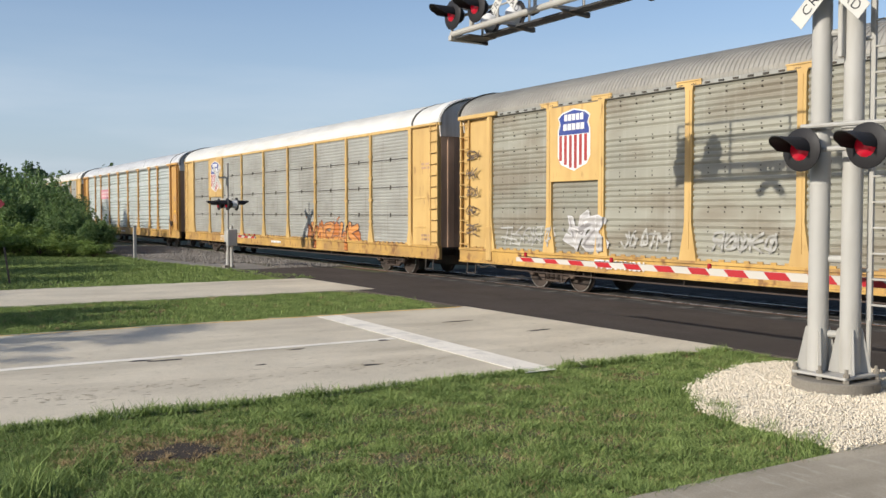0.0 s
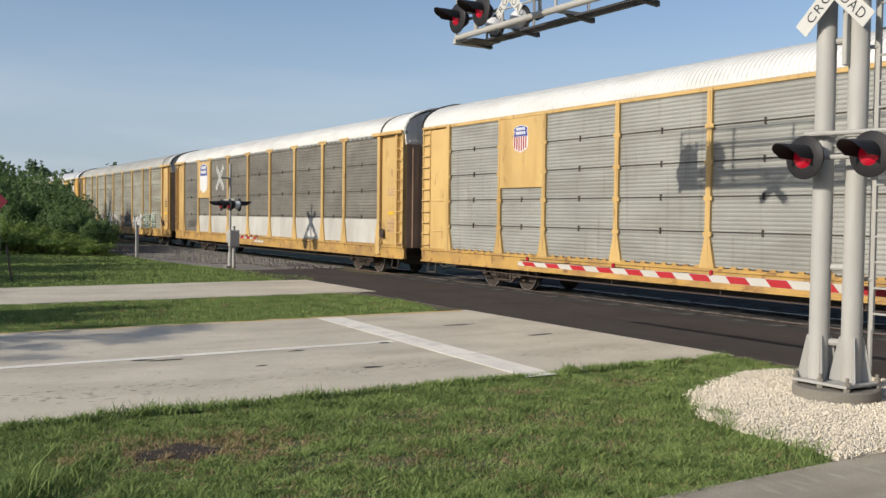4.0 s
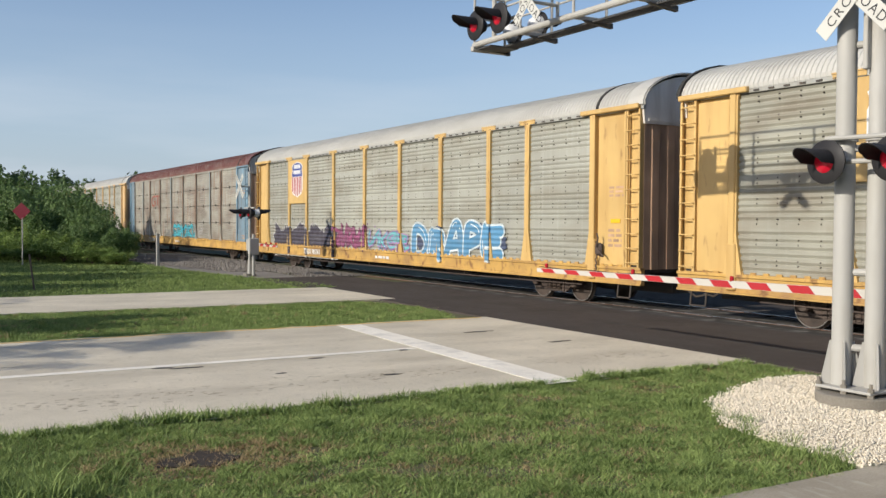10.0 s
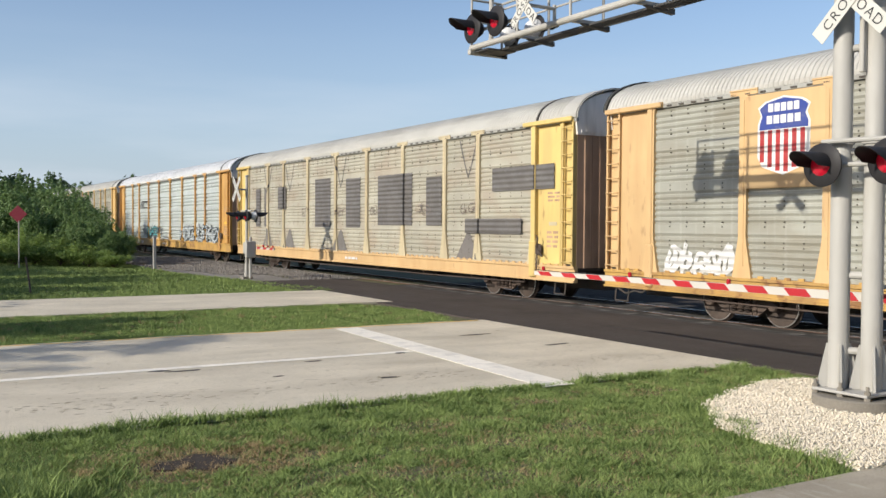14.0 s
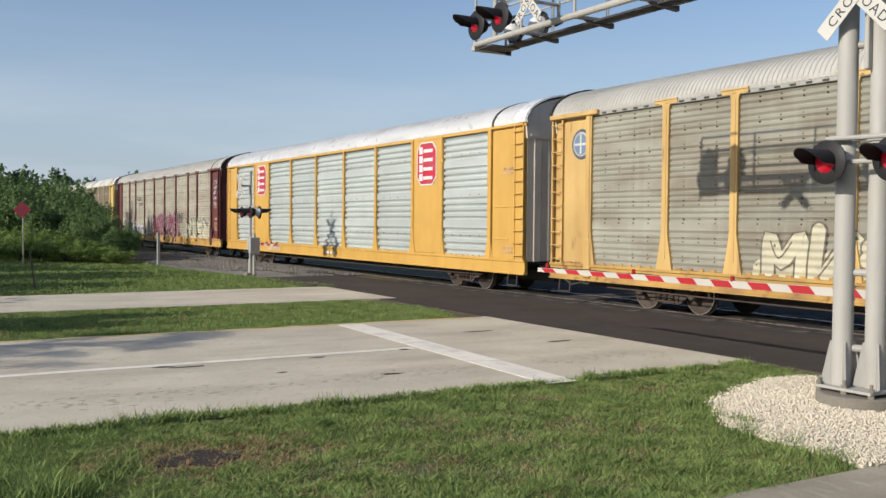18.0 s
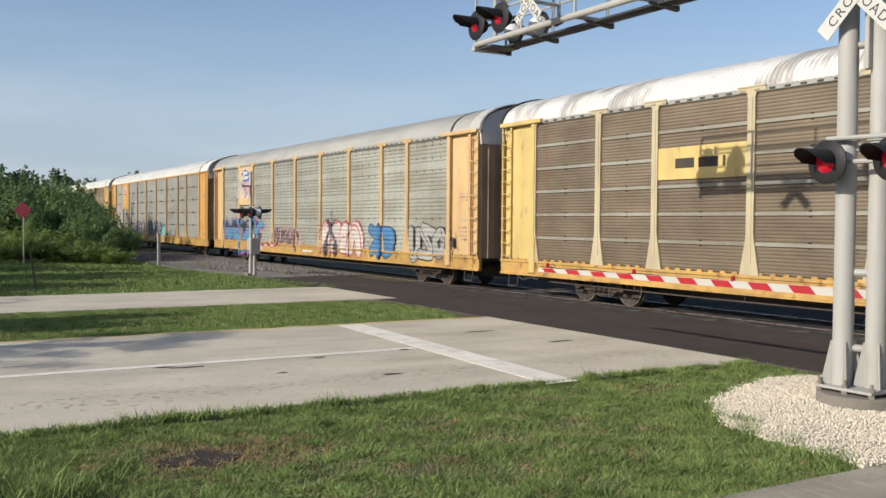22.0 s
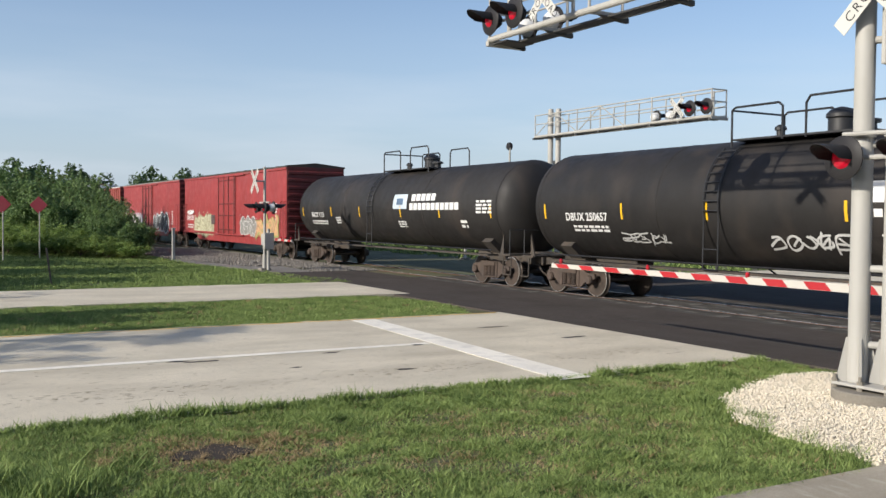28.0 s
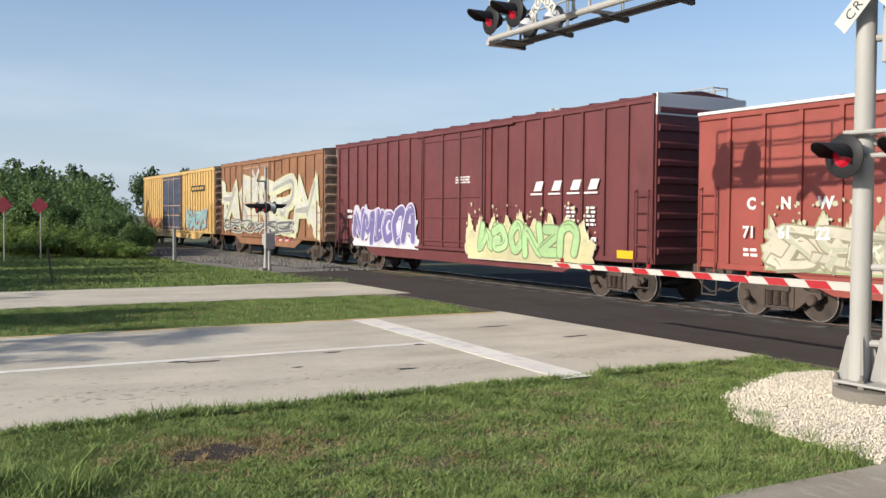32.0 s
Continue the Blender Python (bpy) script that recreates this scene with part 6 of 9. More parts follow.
tag(b23, X(608.5), X(606.0), 1.05, 1.85, "XXXX", (0.24, 0.23, 0.21), (0.55, 0.54, 0.5), seed=46, fat=0.32, rounded=True, label="grey letters with thin pale edges", y=SIDE + 0.040, posts=(), post_y=0)
tag(b23, X(605.9), X(602.6), 0.95, 1.95, "XXXX", (0.60, 0.34, 0.17), (0.30, 0.33, 0.10), seed=44, fat=0.24, label="peach wild letters edged in green", **FLAT)
for a, c, z0, z1 in ((611.72, 611.32, 1.98, 2.42), (611.85, 611.18, 1.42, 1.78), (610.68, 609.95, 1.32, 1.78)):
    part("paper_sheet", Build().box(X(a), X(c), SIDE + 0.038, SIDE + 0.043, z0, z1), "white", b23, "white sheet stuck on the door")
part("dark_patch", Build().box(X(614.25), X(613.5), SIDE + 0.026, SIDE + 0.031, 1.58, 2.12), spray((0.09, 0.055, 0.05)), b23, "dark brown painted rectangle")
scrawl(b23, X(619.7), X(618.2), 2.12, 2.45, (0.74, 0.74, 0.72), seed=45, w=0.04, label="white scrawled tag", **FLAT)
X = lambda s: (621.2 + 641.45) / 2 - s
part("grey_patch", Build().box(X(640.3), X(638.4), SIDE + 0.044, SIDE + 0.05, 2.25, 2.8), spray((0.30, 0.27, 0.22)), b24, "grey repainted patch behind the mark")
burst(b24, X(638.3), X(633.2), 1.0, 2.2, (0.47, 0.43, 0.50), (0.60, 0.56, 0.60), seed=51, teeth=7, jag=0.22, round_top=True, label="pale lilac cloud of paint", **FLAT)
tag(b24, X(637.6), X(634.0), 1.0, 1.95, "RUEN", (0.03, 0.035, 0.022), (0.72, 0.7, 0.58), seed=57, fat=0.34, slant=0.35, wob=2.2, rounded=True, label="black angular letters with pale edge", y=SIDE + 0.040, posts=(), post_y=0)
burst(b24, X(629.6), X(624.9), 0.95, 2.2, (0.55, 0.58, 0.6), (0.66, 0.52, 0.54), seed=53, teeth=9, jag=0.35, label="pale grey paint field with pink overspray", **FLAT)
tag(b24, X(629.6), X(624.9), 1.0, 2.2, "SMIK", (0.045, 0.045, 0.05), (0.62, 0.68, 0.70), None, seed=54, fat=0.44, rounded=True, label="black letters edged in pale grey", y=SIDE + 0.040, posts=(), post_y=0)
X = lambda s: (641.45 + 658.9) / 2 - s
burst(b25, X(656.1), X(652.2), 1.1, 2.3, (0.58, 0.52, 0.40), (0.34, 0.4, 0.2), y=SIDE - 0.006, posts=(), post_y=0, seed=61, teeth=12, jag=0.4, label="cream and green paint field")
tag(b25, X(655.8), X(652.3), 1.1, 2.1, "ZEKS", (0.62, 0.57, 0.44), (0.30, 0.28, 0.18), y=SIDE - 0.012, posts=(), post_y=0, seed=62, fat=0.10, label="cream graffiti letters edged in olive")
burst(b25, X(648.9), X(642.6), 1.1, 2.2, (0.56, 0.51, 0.42), (0.42, 0.3, 0.2), y=SIDE - 0.006, posts=(), post_y=0, seed=66, teeth=9, jag=0.5, label="cream paint field")
tag(b25, X(648.8), X(642.9), 1.1, 2.15, "NODM", (0.62, 0.55, 0.42), (0.42, 0.3, 0.15), y=SIDE - 0.012, posts=(), post_y=0, seed=63, fat=0.10, label="cream graffiti letters")
tag(b25, X(651.9), X(649.1), 1.75, 2.1, "GUEST", (0.55, 0.55, 0.42), INK, y=SIDE - 0.046, posts=(), post_y=0, seed=64, label="pale tag across the door")
X = lambda s: (658.9 + 679.6) / 2 - s
burst(b26, X(677.0), X(671.6), 0.95, 1.55, (0.70, 0.70, 0.70), None, y=SIDE - 0.004, posts=(), post_y=0, seed=71, teeth=14, jag=0.4, label="white dripping paint")
tag(b26, X(676.9), X(671.7), 1.1, 2.5, "XXXXXX", (0.17, 0.14, 0.34), (0.66, 0.62, 0.72), (0.62, 0.6, 0.66), y=SIDE - 0.010, posts=(), post_y=0, seed=72, fat=0.22, rounded=True, label="purple jagged letters edged in white")
burst(b26, X(668.0), X(661.9), 0.85, 2.3, (0.62, 0.58, 0.32), (0.66, 0.60, 0.42), y=SIDE - 0.052, posts=(), post_y=0, seed=73, teeth=17, jag=0.35, label="pale yellow and green flames of paint")
tag(b26, X(667.4), X(662.4), 0.95, 2.05, "ASMKAX", (0.40, 0.62, 0.28), (0.20, 0.26, 0.12), y=SIDE - 0.058, posts=(), post_y=0, seed=74, fat=0.20, rounded=True, label="pale green wild letters")
X = lambda s: (679.6 + 696.4) / 2 - s
tag(b27, X(695.3), X(680.9), 1.1, 4.55, "GTROW", (0.55, 0.55, 0.47), (0.62, 0.62, 0.36), y=SIDE - 0.012, posts=(), post_y=0, seed=81, fat=0.10, label="huge pale bubble letters over the whole side")
tag(b27, X(695.0), X(684.0), 1.2, 2.0, "ZOEMEK", (0.10, 0.10, 0.10), (0.6, 0.6, 0.5), y=SIDE - 0.06, posts=(), post_y=0, seed=82, label="dark tags over the pale letters")
tag(b28, X28(703.8), X28(698.8), 1.1, 2.6, "GREK", (0.25, 0.45, 0.40), (0.3, 0.3, 0.42), y=SIDE - 0.012, posts=(), post_y=0, seed=83, label="turquoise and violet letters")
tag(b28, X28(716.2), X28(710.5), 1.1, 2.0, "WARP", (0.42, 0.14, 0.06), None, y=SIDE - 0.012, posts=(), post_y=0, seed=84, label="red brown letters")
part("emblem", Build().box(X28(702.3), X28(699.2), SIDE - 0.012, SIDE - 0.004, 3.6, 3.95), "black", b28, "dark emblem bar on the yellow side")
bars_on(b28, "emblem_bar", (X28(702.3) + X28(699.2)) / 2, 3.775, 2.6, 0.3, 1, 4, "yellow_fresh", SIDE - 0.013, 4)


def tank_car(front, rear, label, plat, r=1.52, zc=2.52):
    """A black tank with dished heads on stub sills; plat: span of the top platform behind the reference coupling."""
    L = rear - front
    mid = (front + rear) / 2
    car = thing("tank_car", label, "rail car", "tank cars of the train")
    X = lambda s: mid - s
    h = L / 2 - 0.36
    ends = [(-h + 0.74 * (1 - math.cos(math.pi / 2 * i / 7)), max(r * math.sin(math.pi / 2 * i / 7), 0.03)) for i in range(8)]
    prof = ends + [(-x, q) for x, q in ends[::-1]]
    part("tank", Build().lathe(prof, (0, 0, zc), "x", 48), "tank", car, smooth=40)
    for x in (-h + 0.76, -h / 2.6, h / 2.6, h - 0.76):
        part("weld_band", Build().lathe([(-0.03, r - 0.02), (-0.03, r + 0.006), (0.03, r + 0.006), (0.03, r - 0.02)], (x, 0, zc), "x", 48), "tank", car, smooth=40)
    part("walkway", Build().box(-h + 1.2, h - 1.2, -1.45, -1.05, 0.93, 0.98).box(-h + 1.2, h - 1.2, 1.05, 1.45, 0.93, 0.98), "under", car)
    part("handrail", Build().path([(-h + 0.9, -1.5, 1.12), (h - 0.9, -1.5, 1.12)], 0.02, 6), "black", car)
    for i in range(9):
        x = -h + 1.2 + (2 * h - 2.4) * i / 8
        part("rail_bracket", Build().path([(x, -1.5, 1.12), (x, -1.2, 0.96)], 0.018, 5), "black", car)
    for s in (-1, 1):
        part("stub_sill", Build().box(min(s * (h - 3.6), s * (h + 0.1)), max(s * (h - 3.6), s * (h + 0.1)), -0.3, 0.3, 0.68, 1.08, 0, 0.02), "under", car)
        part("saddle", Build().prism([(-1.2, 1.35), (-0.8, 1.0), (0.8, 1.0), (1.2, 1.35), (0.9, 1.6), (-0.9, 1.6)], s * (h - 1.7) - 0.25, s * (h - 1.7) + 0.25, axis="x"), "under", car)
        part("end_platform", Build().box(min(s * (h - 0.5), s * (h + 0.04)), max(s * (h - 0.5), s * (h + 0.04)), -1.45, 1.45, 0.98, 1.03), "under", car)
        part("end_railing", Build().path([(s * (h - 0.02), -1.42, 1.0), (s * (h - 0.02), -1.42, 1.75), (s * (h - 0.02), -0.9, 1.75)], 0.02, 6), "black", car)
        part("gusset", Build().prism([(s * (h - 0.35), 1.0), (s * (h - 0.55), 1.0), (s * (h - 0.35), 1.65)], -1.42, -1.38), "under", car)
        stirrup(car, s * (h - 0.1))
    # top platform with railings, manway and fittings
    p0, p1 = X(plat[1]), X(plat[0])
    top = zc + r
    pm = (p0 + p1) / 2
    part("platform", Build().box(p0, p1, -0.85, 0.85, top - 0.06, top - 0.02), "black", car)
    for yy in (-0.85, 0.85):
        part("railing", Build().path([(p0, yy, top - 0.2), (p0, yy, top + 0.62), (p0 + 0.1, yy, top + 0.68), (p0 + 1.3, yy, top + 0.68), (p0 + 1.4, yy, top + 0.6), (p0 + 1.4, yy, top - 0.1)], 0.025, 6), "black", car)
        part("railing", Build().path([(p1 - 1.4, yy, top - 0.1), (p1 - 1.4, yy, top + 0.6), (p1 - 1.3, yy, top + 0.74), (p1 - 0.1, yy, top + 0.74), (p1, yy, top + 0.62), (p1, yy, top - 0.2)], 0.025, 6), "black", car)
    part("end_rail", Build().path([(p0, -0.85, top + 0.62), (p0, 0.85, top + 0.62)], 0.025, 6), "black", car)
    part("manway", Build().lathe([(-0.1, 0.27), (0.3, 0.27), (0.33, 0.31), (0.4, 0.31), (0.5, 0.22), (0.55, 0.06)], (pm + 0.5, 0, top), "z", 20), "black", car, smooth=40)
    part("valve", Build().lathe([(-0.1, 0.09), (0.15, 0.09), (0.16, 0.13), (0.22, 0.13), (0.28, 0.05)], (pm - 0.9, -0.2, top), "z", 12), "black", car)
    part("valve", Build().lathe([(-0.1, 0.12), (0.12, 0.12), (0.13, 0.2), (0.2, 0.2), (0.22, 0.1)], (p1 - 0.3, -0.3, top), "z", 12), "black", car)
    # ladder that follows the shell
    lx = p0 + 0.05
    for k in (-0.22, 0.22):
        pts = [(lx + k, -(r + 0.06) * math.sin(a), zc + (r + 0.06) * math.cos(a)) for a in [radians(35 + 7.5 * i) for i in range(10)]] + [(lx + k, -1.5, 1.0)]
        part("ladder_rail", Build().path(pts, 0.02, 6), "black", car)
    for i in range(8):
        a = radians(40 + 8 * i)
        p = (-(r + 0.07) * math.sin(a), zc + (r + 0.07) * math.cos(a))
        part("rung", Build().rod((lx - 0.22, *p), (lx + 0.22, *p), 0.016, 5), "black", car)
    for z in (1.0, 1.45):
        part("rung", Build().rod((lx - 0.22, -1.5, z), (lx + 0.22, -1.5, z), 0.016, 5), "black", car)
    skin = lambda x, z: -math.sqrt(max(r * r - (z - zc) ** 2, 0.01)) - 0.008
    for f in (0.06, 0.24, 0.4, 0.6, 0.76, 0.94):
        x = -h + 2 * h * f
        if abs(x) < h - 0.76:
            clipped(car, "reflector", [(x - 0.035, 2.1), (x + 0.035, 2.1), (x + 0.035, 2.3), (x - 0.035, 2.3), (x + 0.035, 2.5), (x - 0.035, 2.5)], [(0, 1, 2, 3), (3, 2, 4, 5)], "reflector", skin, (), 0)
    add_trucks(car, (h - 1.7, -h + 1.7))
    add_couplers(car, L / 2)
    return join(car, front, rear), X, skin


def curved_text(car, name, text, x, z, size, mat, skin, heavy=0.0, shear=0.0, label=""):
    v, f = letters(text, size, heavy, shear)
    return clipped(car, name, [(x + p[0], z + p[1]) for p in v], f, mat, skin, (), 0, label=label)


def curved_bars(car, x, z, w, h, rows, cols, mat, skin, seed=0, name="stencil"):
    rng = random.Random(seed)
    v, f = [], []
    for r in range(rows):
        a = x - w / 2
        zz = z + h / 2 - h * (r + 0.5) / rows
        while a < x + w / 2 - 0.02:
            c = min(a + w / cols * rng.uniform(0.5, 1.2), x + w / 2)
            k, q = len(v), h / rows * 0.3
            v += [(a, zz - q), (c, zz - q), (c, zz), (a, zz), (c, zz + q), (a, zz + q)]
            f += [(k, k + 1, k + 2, k + 3), (k + 3, k + 2, k + 4, k + 5)]
            a = c + w / cols * 0.25
    return clipped(car, name, v, f, mat, skin, (), 0)


def word_blocks(car, x0, x1, z0, z1, n, skin, mat="white", name="emblem"):
    """A brand's word as plain blocks, each a piece of its own."""
    w = (x1 - x0) / n
    for i in range(n):
        a, c, m = x0 + w * i + 0.08 * w, x0 + w * (i + 1) - 0.1 * w, (z0 + z1) / 2
        clipped(car, name, [(a, z0), (c, z0), (c, m), (a, m), (c, z1), (a, z1)], [(0, 1, 2, 3), (3, 2, 4, 5)], mat, skin, (), 0)


tk1, X, skin = tank_car(563.4, 582.08, "black tank car with white lettering and rusty trucks", (571.0, 574.4), r=1.47, zc=2.47)
word_blocks(tk1, X(570.46), X(567.58), 2.46, 2.86, 5, skin)
word_blocks(tk1, X(570.37), X(567.67), 2.19, 2.34, 12, skin)
clipped(tk1, "emblem", [(X(569.6), 2.92), (X(569.2), 2.92), (X(569.27), 3.0), (X(569.52), 3.0), (X(569.36), 3.12), (X(569.44), 3.12)], [(0, 1, 2, 3), (3, 2, 4, 5)], "white", skin, (), 0)
curved_text(tk1, "lettering", "DBUX 250657", X(578.85), 2.06, 0.2, "white", skin, 0.006, label="white stencilled reporting mark")
curved_bars(tk1, X(578.7), 1.85, 1.5, 0.2, 2, 7, "white", skin, 3)
curved_bars(tk1, X(566.27), 2.35, 1.1, 0.45, 5, 3, "white", skin, 4)
curved_bars(tk1, X(566.6), 1.73, 0.4, 0.28, 2, 1, "white", skin, 5)
curved_bars(tk1, X(569.9), 1.85, 0.7, 0.08, 1, 6, "white", skin, 6)
curved_bars(tk1, X(568.2), 1.82, 0.6, 0.08, 1, 5, "white", skin, 7)
scrawl(tk1, X(572.9), X(570.9), 1.45, 1.88, (0.62, 0.62, 0.6), seed=91, w=0.026, loops=5, y=skin, posts=(), post_y=0, label="white scrawled tag on the black tank")
scrawl(tk1, X(577.6), X(575.9), 1.48, 1.8, (0.55, 0.55, 0.53), seed=92, w=0.018, loops=5, y=skin, posts=(), post_y=0, label="white scrawled tag on the black tank")
tk2, X, skin = tank_car(582.08, 600.75, "grimy black tank car with white block emblem", (588.6, 592.2), r=1.46, zc=2.46)
curved_text(tk2, "lettering", "BRCX 1152", X(597.6), 2.08, 0.2, "white", skin, 0.006, label="white stencilled reporting mark")
curved_bars(tk2, X(597.5), 1.85, 1.7, 0.2, 2, 7, "white", skin, 13)
word_blocks(tk2, X(588.8), X(587.0), 2.68, 2.92, 5, skin)
word_blocks(tk2, X(588.9), X(585.4), 2.36, 2.6, 11, skin)
clipped(tk2, "emblem", [(X(590.2), 2.4), (X(589.1), 2.4), (X(589.1), 2.65), (X(590.2), 2.65), (X(589.1), 2.93), (X(590.15), 2.93)], [(0, 1, 2, 3), (3, 2, 4, 5)], spray((0.62, 0.72, 0.8)), skin, (), 0, label="pale blue square emblem")
clipped(tk2, "emblem_bar", [(X(589.9), 2.55), (X(589.4), 2.55), (X(589.4), 2.62), (X(589.9), 2.62), (X(589.4), 2.78), (X(589.9), 2.78)], [(0, 1, 2, 3), (3, 2, 4, 5)], spray((0.08, 0.15, 0.25)), lambda x, z: skin(x, z) - 0.004, (), 0)
curved_bars(tk2, X(583.9), 2.45, 0.9, 0.45, 4, 3, "white", skin, 14)
curved_bars(tk2, X(585.2), 1.9, 0.4, 0.3, 2, 1, "white", skin, 15)
curved_bars(tk2, X(595.4), 1.95, 0.5, 0.3, 3, 3, "white", skin, 16)
curved_bars(tk2, X(589.6), 1.85, 0.6, 0.25, 3, 3, "white", skin, 17)


def hopper(front, rear):
    L = rear - front
    mid = (front + rear) / 2
    X = lambda s: mid - s
    h = L / 2 - 0.6
    car = thing("hopper_car", "cream covered hopper car with curved sides and graffiti", "rail car")
    half = [(-1.46, 1.08), (-1.52, 1.5), (-1.58, 2.4), (-1.56, 3.2), (-1.42, 3.85), (-1.1, 4.25), (-0.6, 4.42), (0, 4.48)]
    prof = half + [(-y, z) for y, z in half[-2::-1]]
    n = len(prof)
    v, f = [], []
    xs = [-h + 0.55 + (2 * h - 1.1) * i / 20 for i in range(21)]
    for x in xs:
        v += [(x, y, z) for y, z in prof]
    f = [(a * n + i, a * n + i + 1, (a + 1) * n + i + 1, (a + 1) * n + i) for a in range(20) for i in range(n - 1)]
    f += [tuple(range(n)), tuple(range(20 * n, 21 * n))]
    part("body", Build().add(v, f), "hopper", car, smooth=35)
    side = lambda x, z: -1.6
    part("side_sill", Build().box(-h, h, -1.53, -1.36, 0.92, 1.3, 0, 0.02), "hopper", car)
    part("side_sill", Build().box(-h, h, 1.36, 1.53, 0.92, 1.3, 0, 0.02), "hopper", car)
    for s in (-1, 1):
        part("slope_sheet", Build().prism([(s * (h - 0.6), 1.0), (s * (h - 2.6), 1.0), (s * (h - 0.6), 2.9)], -1.2, 1.2), "under", car)
        # no opening is cut: a dark slab paints the bay's shade
        part("end_cut", Build().prism([(s * (h - 0.5), 1.35), (s * (h - 1.15), 1.55), (s * (h - 1.3), 2.0), (s * (h - 0.5), 2.75)], -1.605, -1.5), "dark", car, "dark slab drawn as the shade of an open end bay")
        part("end_post", Build().path([(s * (h - 0.1), -1.5, 0.9), (s * (h - 0.1), -1.5, 3.2), (s * (h - 0.35), -1.4, 4.5), (s * (h - 0.6), -0.9, 4.62)], 0.04, 6), "white", car)
        lad = put("ladder", ladder_mesh(2.2, 0.42, 6, "white"), car, (s * (h - 0.28), -1.58, 0.95))
        part("end_platform", Build().box(min(s * (h - 0.6), s * (h + 0.1)), max(s * (h - 0.6), s * (h + 0.1)), -1.45, 1.45, 0.95, 1.0), "hopper", car)
        stirrup(car, s * (h - 0.25))
    part("roof_walk", Build().box(-h + 0.6, h - 0.6, -0.95, -0.55, 4.62, 4.66).box(-h + 0.6, h - 0.6, 0.55, 0.95, 4.62, 4.66), "under", car)
    for i in range(16):
        x = -h + 0.8 + (2 * h - 1.6) * i / 15
        part("walk_bracket", Build().box(x - 0.03, x + 0.03, -0.95, -0.6, 4.36, 4.62), "hopper", car)
    part("roof_hatch", Build().box(-h + 1, h - 1, -0.3, 0.3, 4.46, 4.6, 0, 0.03), "hopper", car)
    for z in (3.5, 3.9):
        part("seam_strip", Build().box(-h + 0.56, h - 0.56, -1.55 if z < 3.7 else -1.43, -1.5 if z < 3.7 else -1.3, z - 0.02, z + 0.02), "hopper", car)
    for x in (-4.6, 0.0, 4.6):
        part("chute", Build().prism([(x - 1.1, 1.0), (x + 1.1, 1.0), (x + 0.35, 0.42), (x - 0.35, 0.42)], -0.8, 0.8), "under", car)
    skin = lambda x, z: -np.interp(z, [p[1] for p in half[:6]], [-p[0] for p in half[:6]]) - 0.008
    XX = X
    curved_text(car, "lettering", "HLTX", XX(561.05), 2.54, 0.23, "black", skin, 0.01, label="black stencilled reporting mark")
    curved_text(car, "lettering", "6232", XX(561.05), 2.08, 0.24, "black", skin, 0.01, label="black stencilled number")
    curved_text(car, "lettering", "LD LMT 218600", XX(561.05), 1.78, 0.1, "black", skin, 0.0, label="small black load stencil")
    curved_bars(car, XX(561.05), 1.68, 0.9, 0.1, 1, 3, "black", skin, 3)
    curved_bars(car, XX(547.5), 1.95, 0.5, 0.4, 2, 1, "black", skin, 5)
    for s in (562.9, 559.5, 556, 552, 548.5):
        clipped(car, "reflector", [(XX(s) - 0.04, 1.45), (XX(s) + 0.04, 1.45), (XX(s) + 0.04, 2.0), (XX(s) - 0.04, 2.0)], [(0, 1, 2, 3)], "reflector", skin, (), 0)
    tag(car, XX(559.3), XX(555.2), 1.2, 2.75, "DOSE", (0.45, 0.10, 0.22), (0.12, 0.10, 0.3), (0.35, 0.62, 0.72), y=skin, posts=(), post_y=0, seed=95, fat=0.10, label="crimson and blue graffiti letters")
    add_trucks(car, (h - 1.6, -h + 1.6))
    add_couplers(car, L / 2)
    return join(car, front, rear)


hopper(543.3, 563.4)


# ---- graffiti and emblems on the car carriers ----
def RX(s):
    return 14.3 - s


WH, TEAL, CREAM = (0.72, 0.72, 0.70), (0.05, 0.60, 0.56), (0.62, 0.58, 0.42)
PLATE = dict(y=SIDE - 0.006, posts=(), post_y=0)
r = RACKS[0]
for k, (a, b, c, d) in enumerate(((25.85, 23.4, 1.15, 1.85), (20.9, 19.4, 1.2, 1.75), (18.1, 16.4, 1.2, 1.75), (9.5, 6.0, 1.2, 1.8))):
    scrawl(r, RX(a), RX(b), c, d, (0.43, 0.42, 0.38), seed=200 + k, w=0.026, label="faint white scrawled tag")
tag(r, RX(22.9), RX(21.6), 1.15, 2.0, "XX", (0.50, 0.48, 0.46), (0.62, 0.61, 0.6), seed=205, fat=0.14, label="pale grey bubble tag")
for k in range(5):
    scrawl(r, RX(27.5), RX(26.9), 1.4 + 0.55 * k, 1.8 + 0.55 * k, (0.12, 0.08, 0.05), seed=210 + k, w=0.02, y=SIDE - 0.03, posts=(), post_y=0, loops=2, label="dark scrawl on the yellow door")
r = RACKS[1]
burst(r, RX(10.9), RX(6.2), 0.7, 1.8, (0.50, 0.16, 0.03), (0.2, 0.06, 0.03), seed=220, teeth=7, jag=0.35, label="orange jagged paint field")
tag(r, RX(10.5), RX(6.3), 0.8, 1.75, "XXXX", (0.62, 0.26, 0.07), (0.12, 0.05, 0.03), seed=221, fat=0.20, y=SIDE + 0.05, rounded=True, label="orange wild letters")
r = RACKS[2]
part("pink_sign", Build().box(RX(21.5), RX(18.85), SIDE + 0.04, SIDE + 0.056, 3.12, 3.82), spray((0.72, 0.30, 0.34)), r, "faded pink rectangular sign")
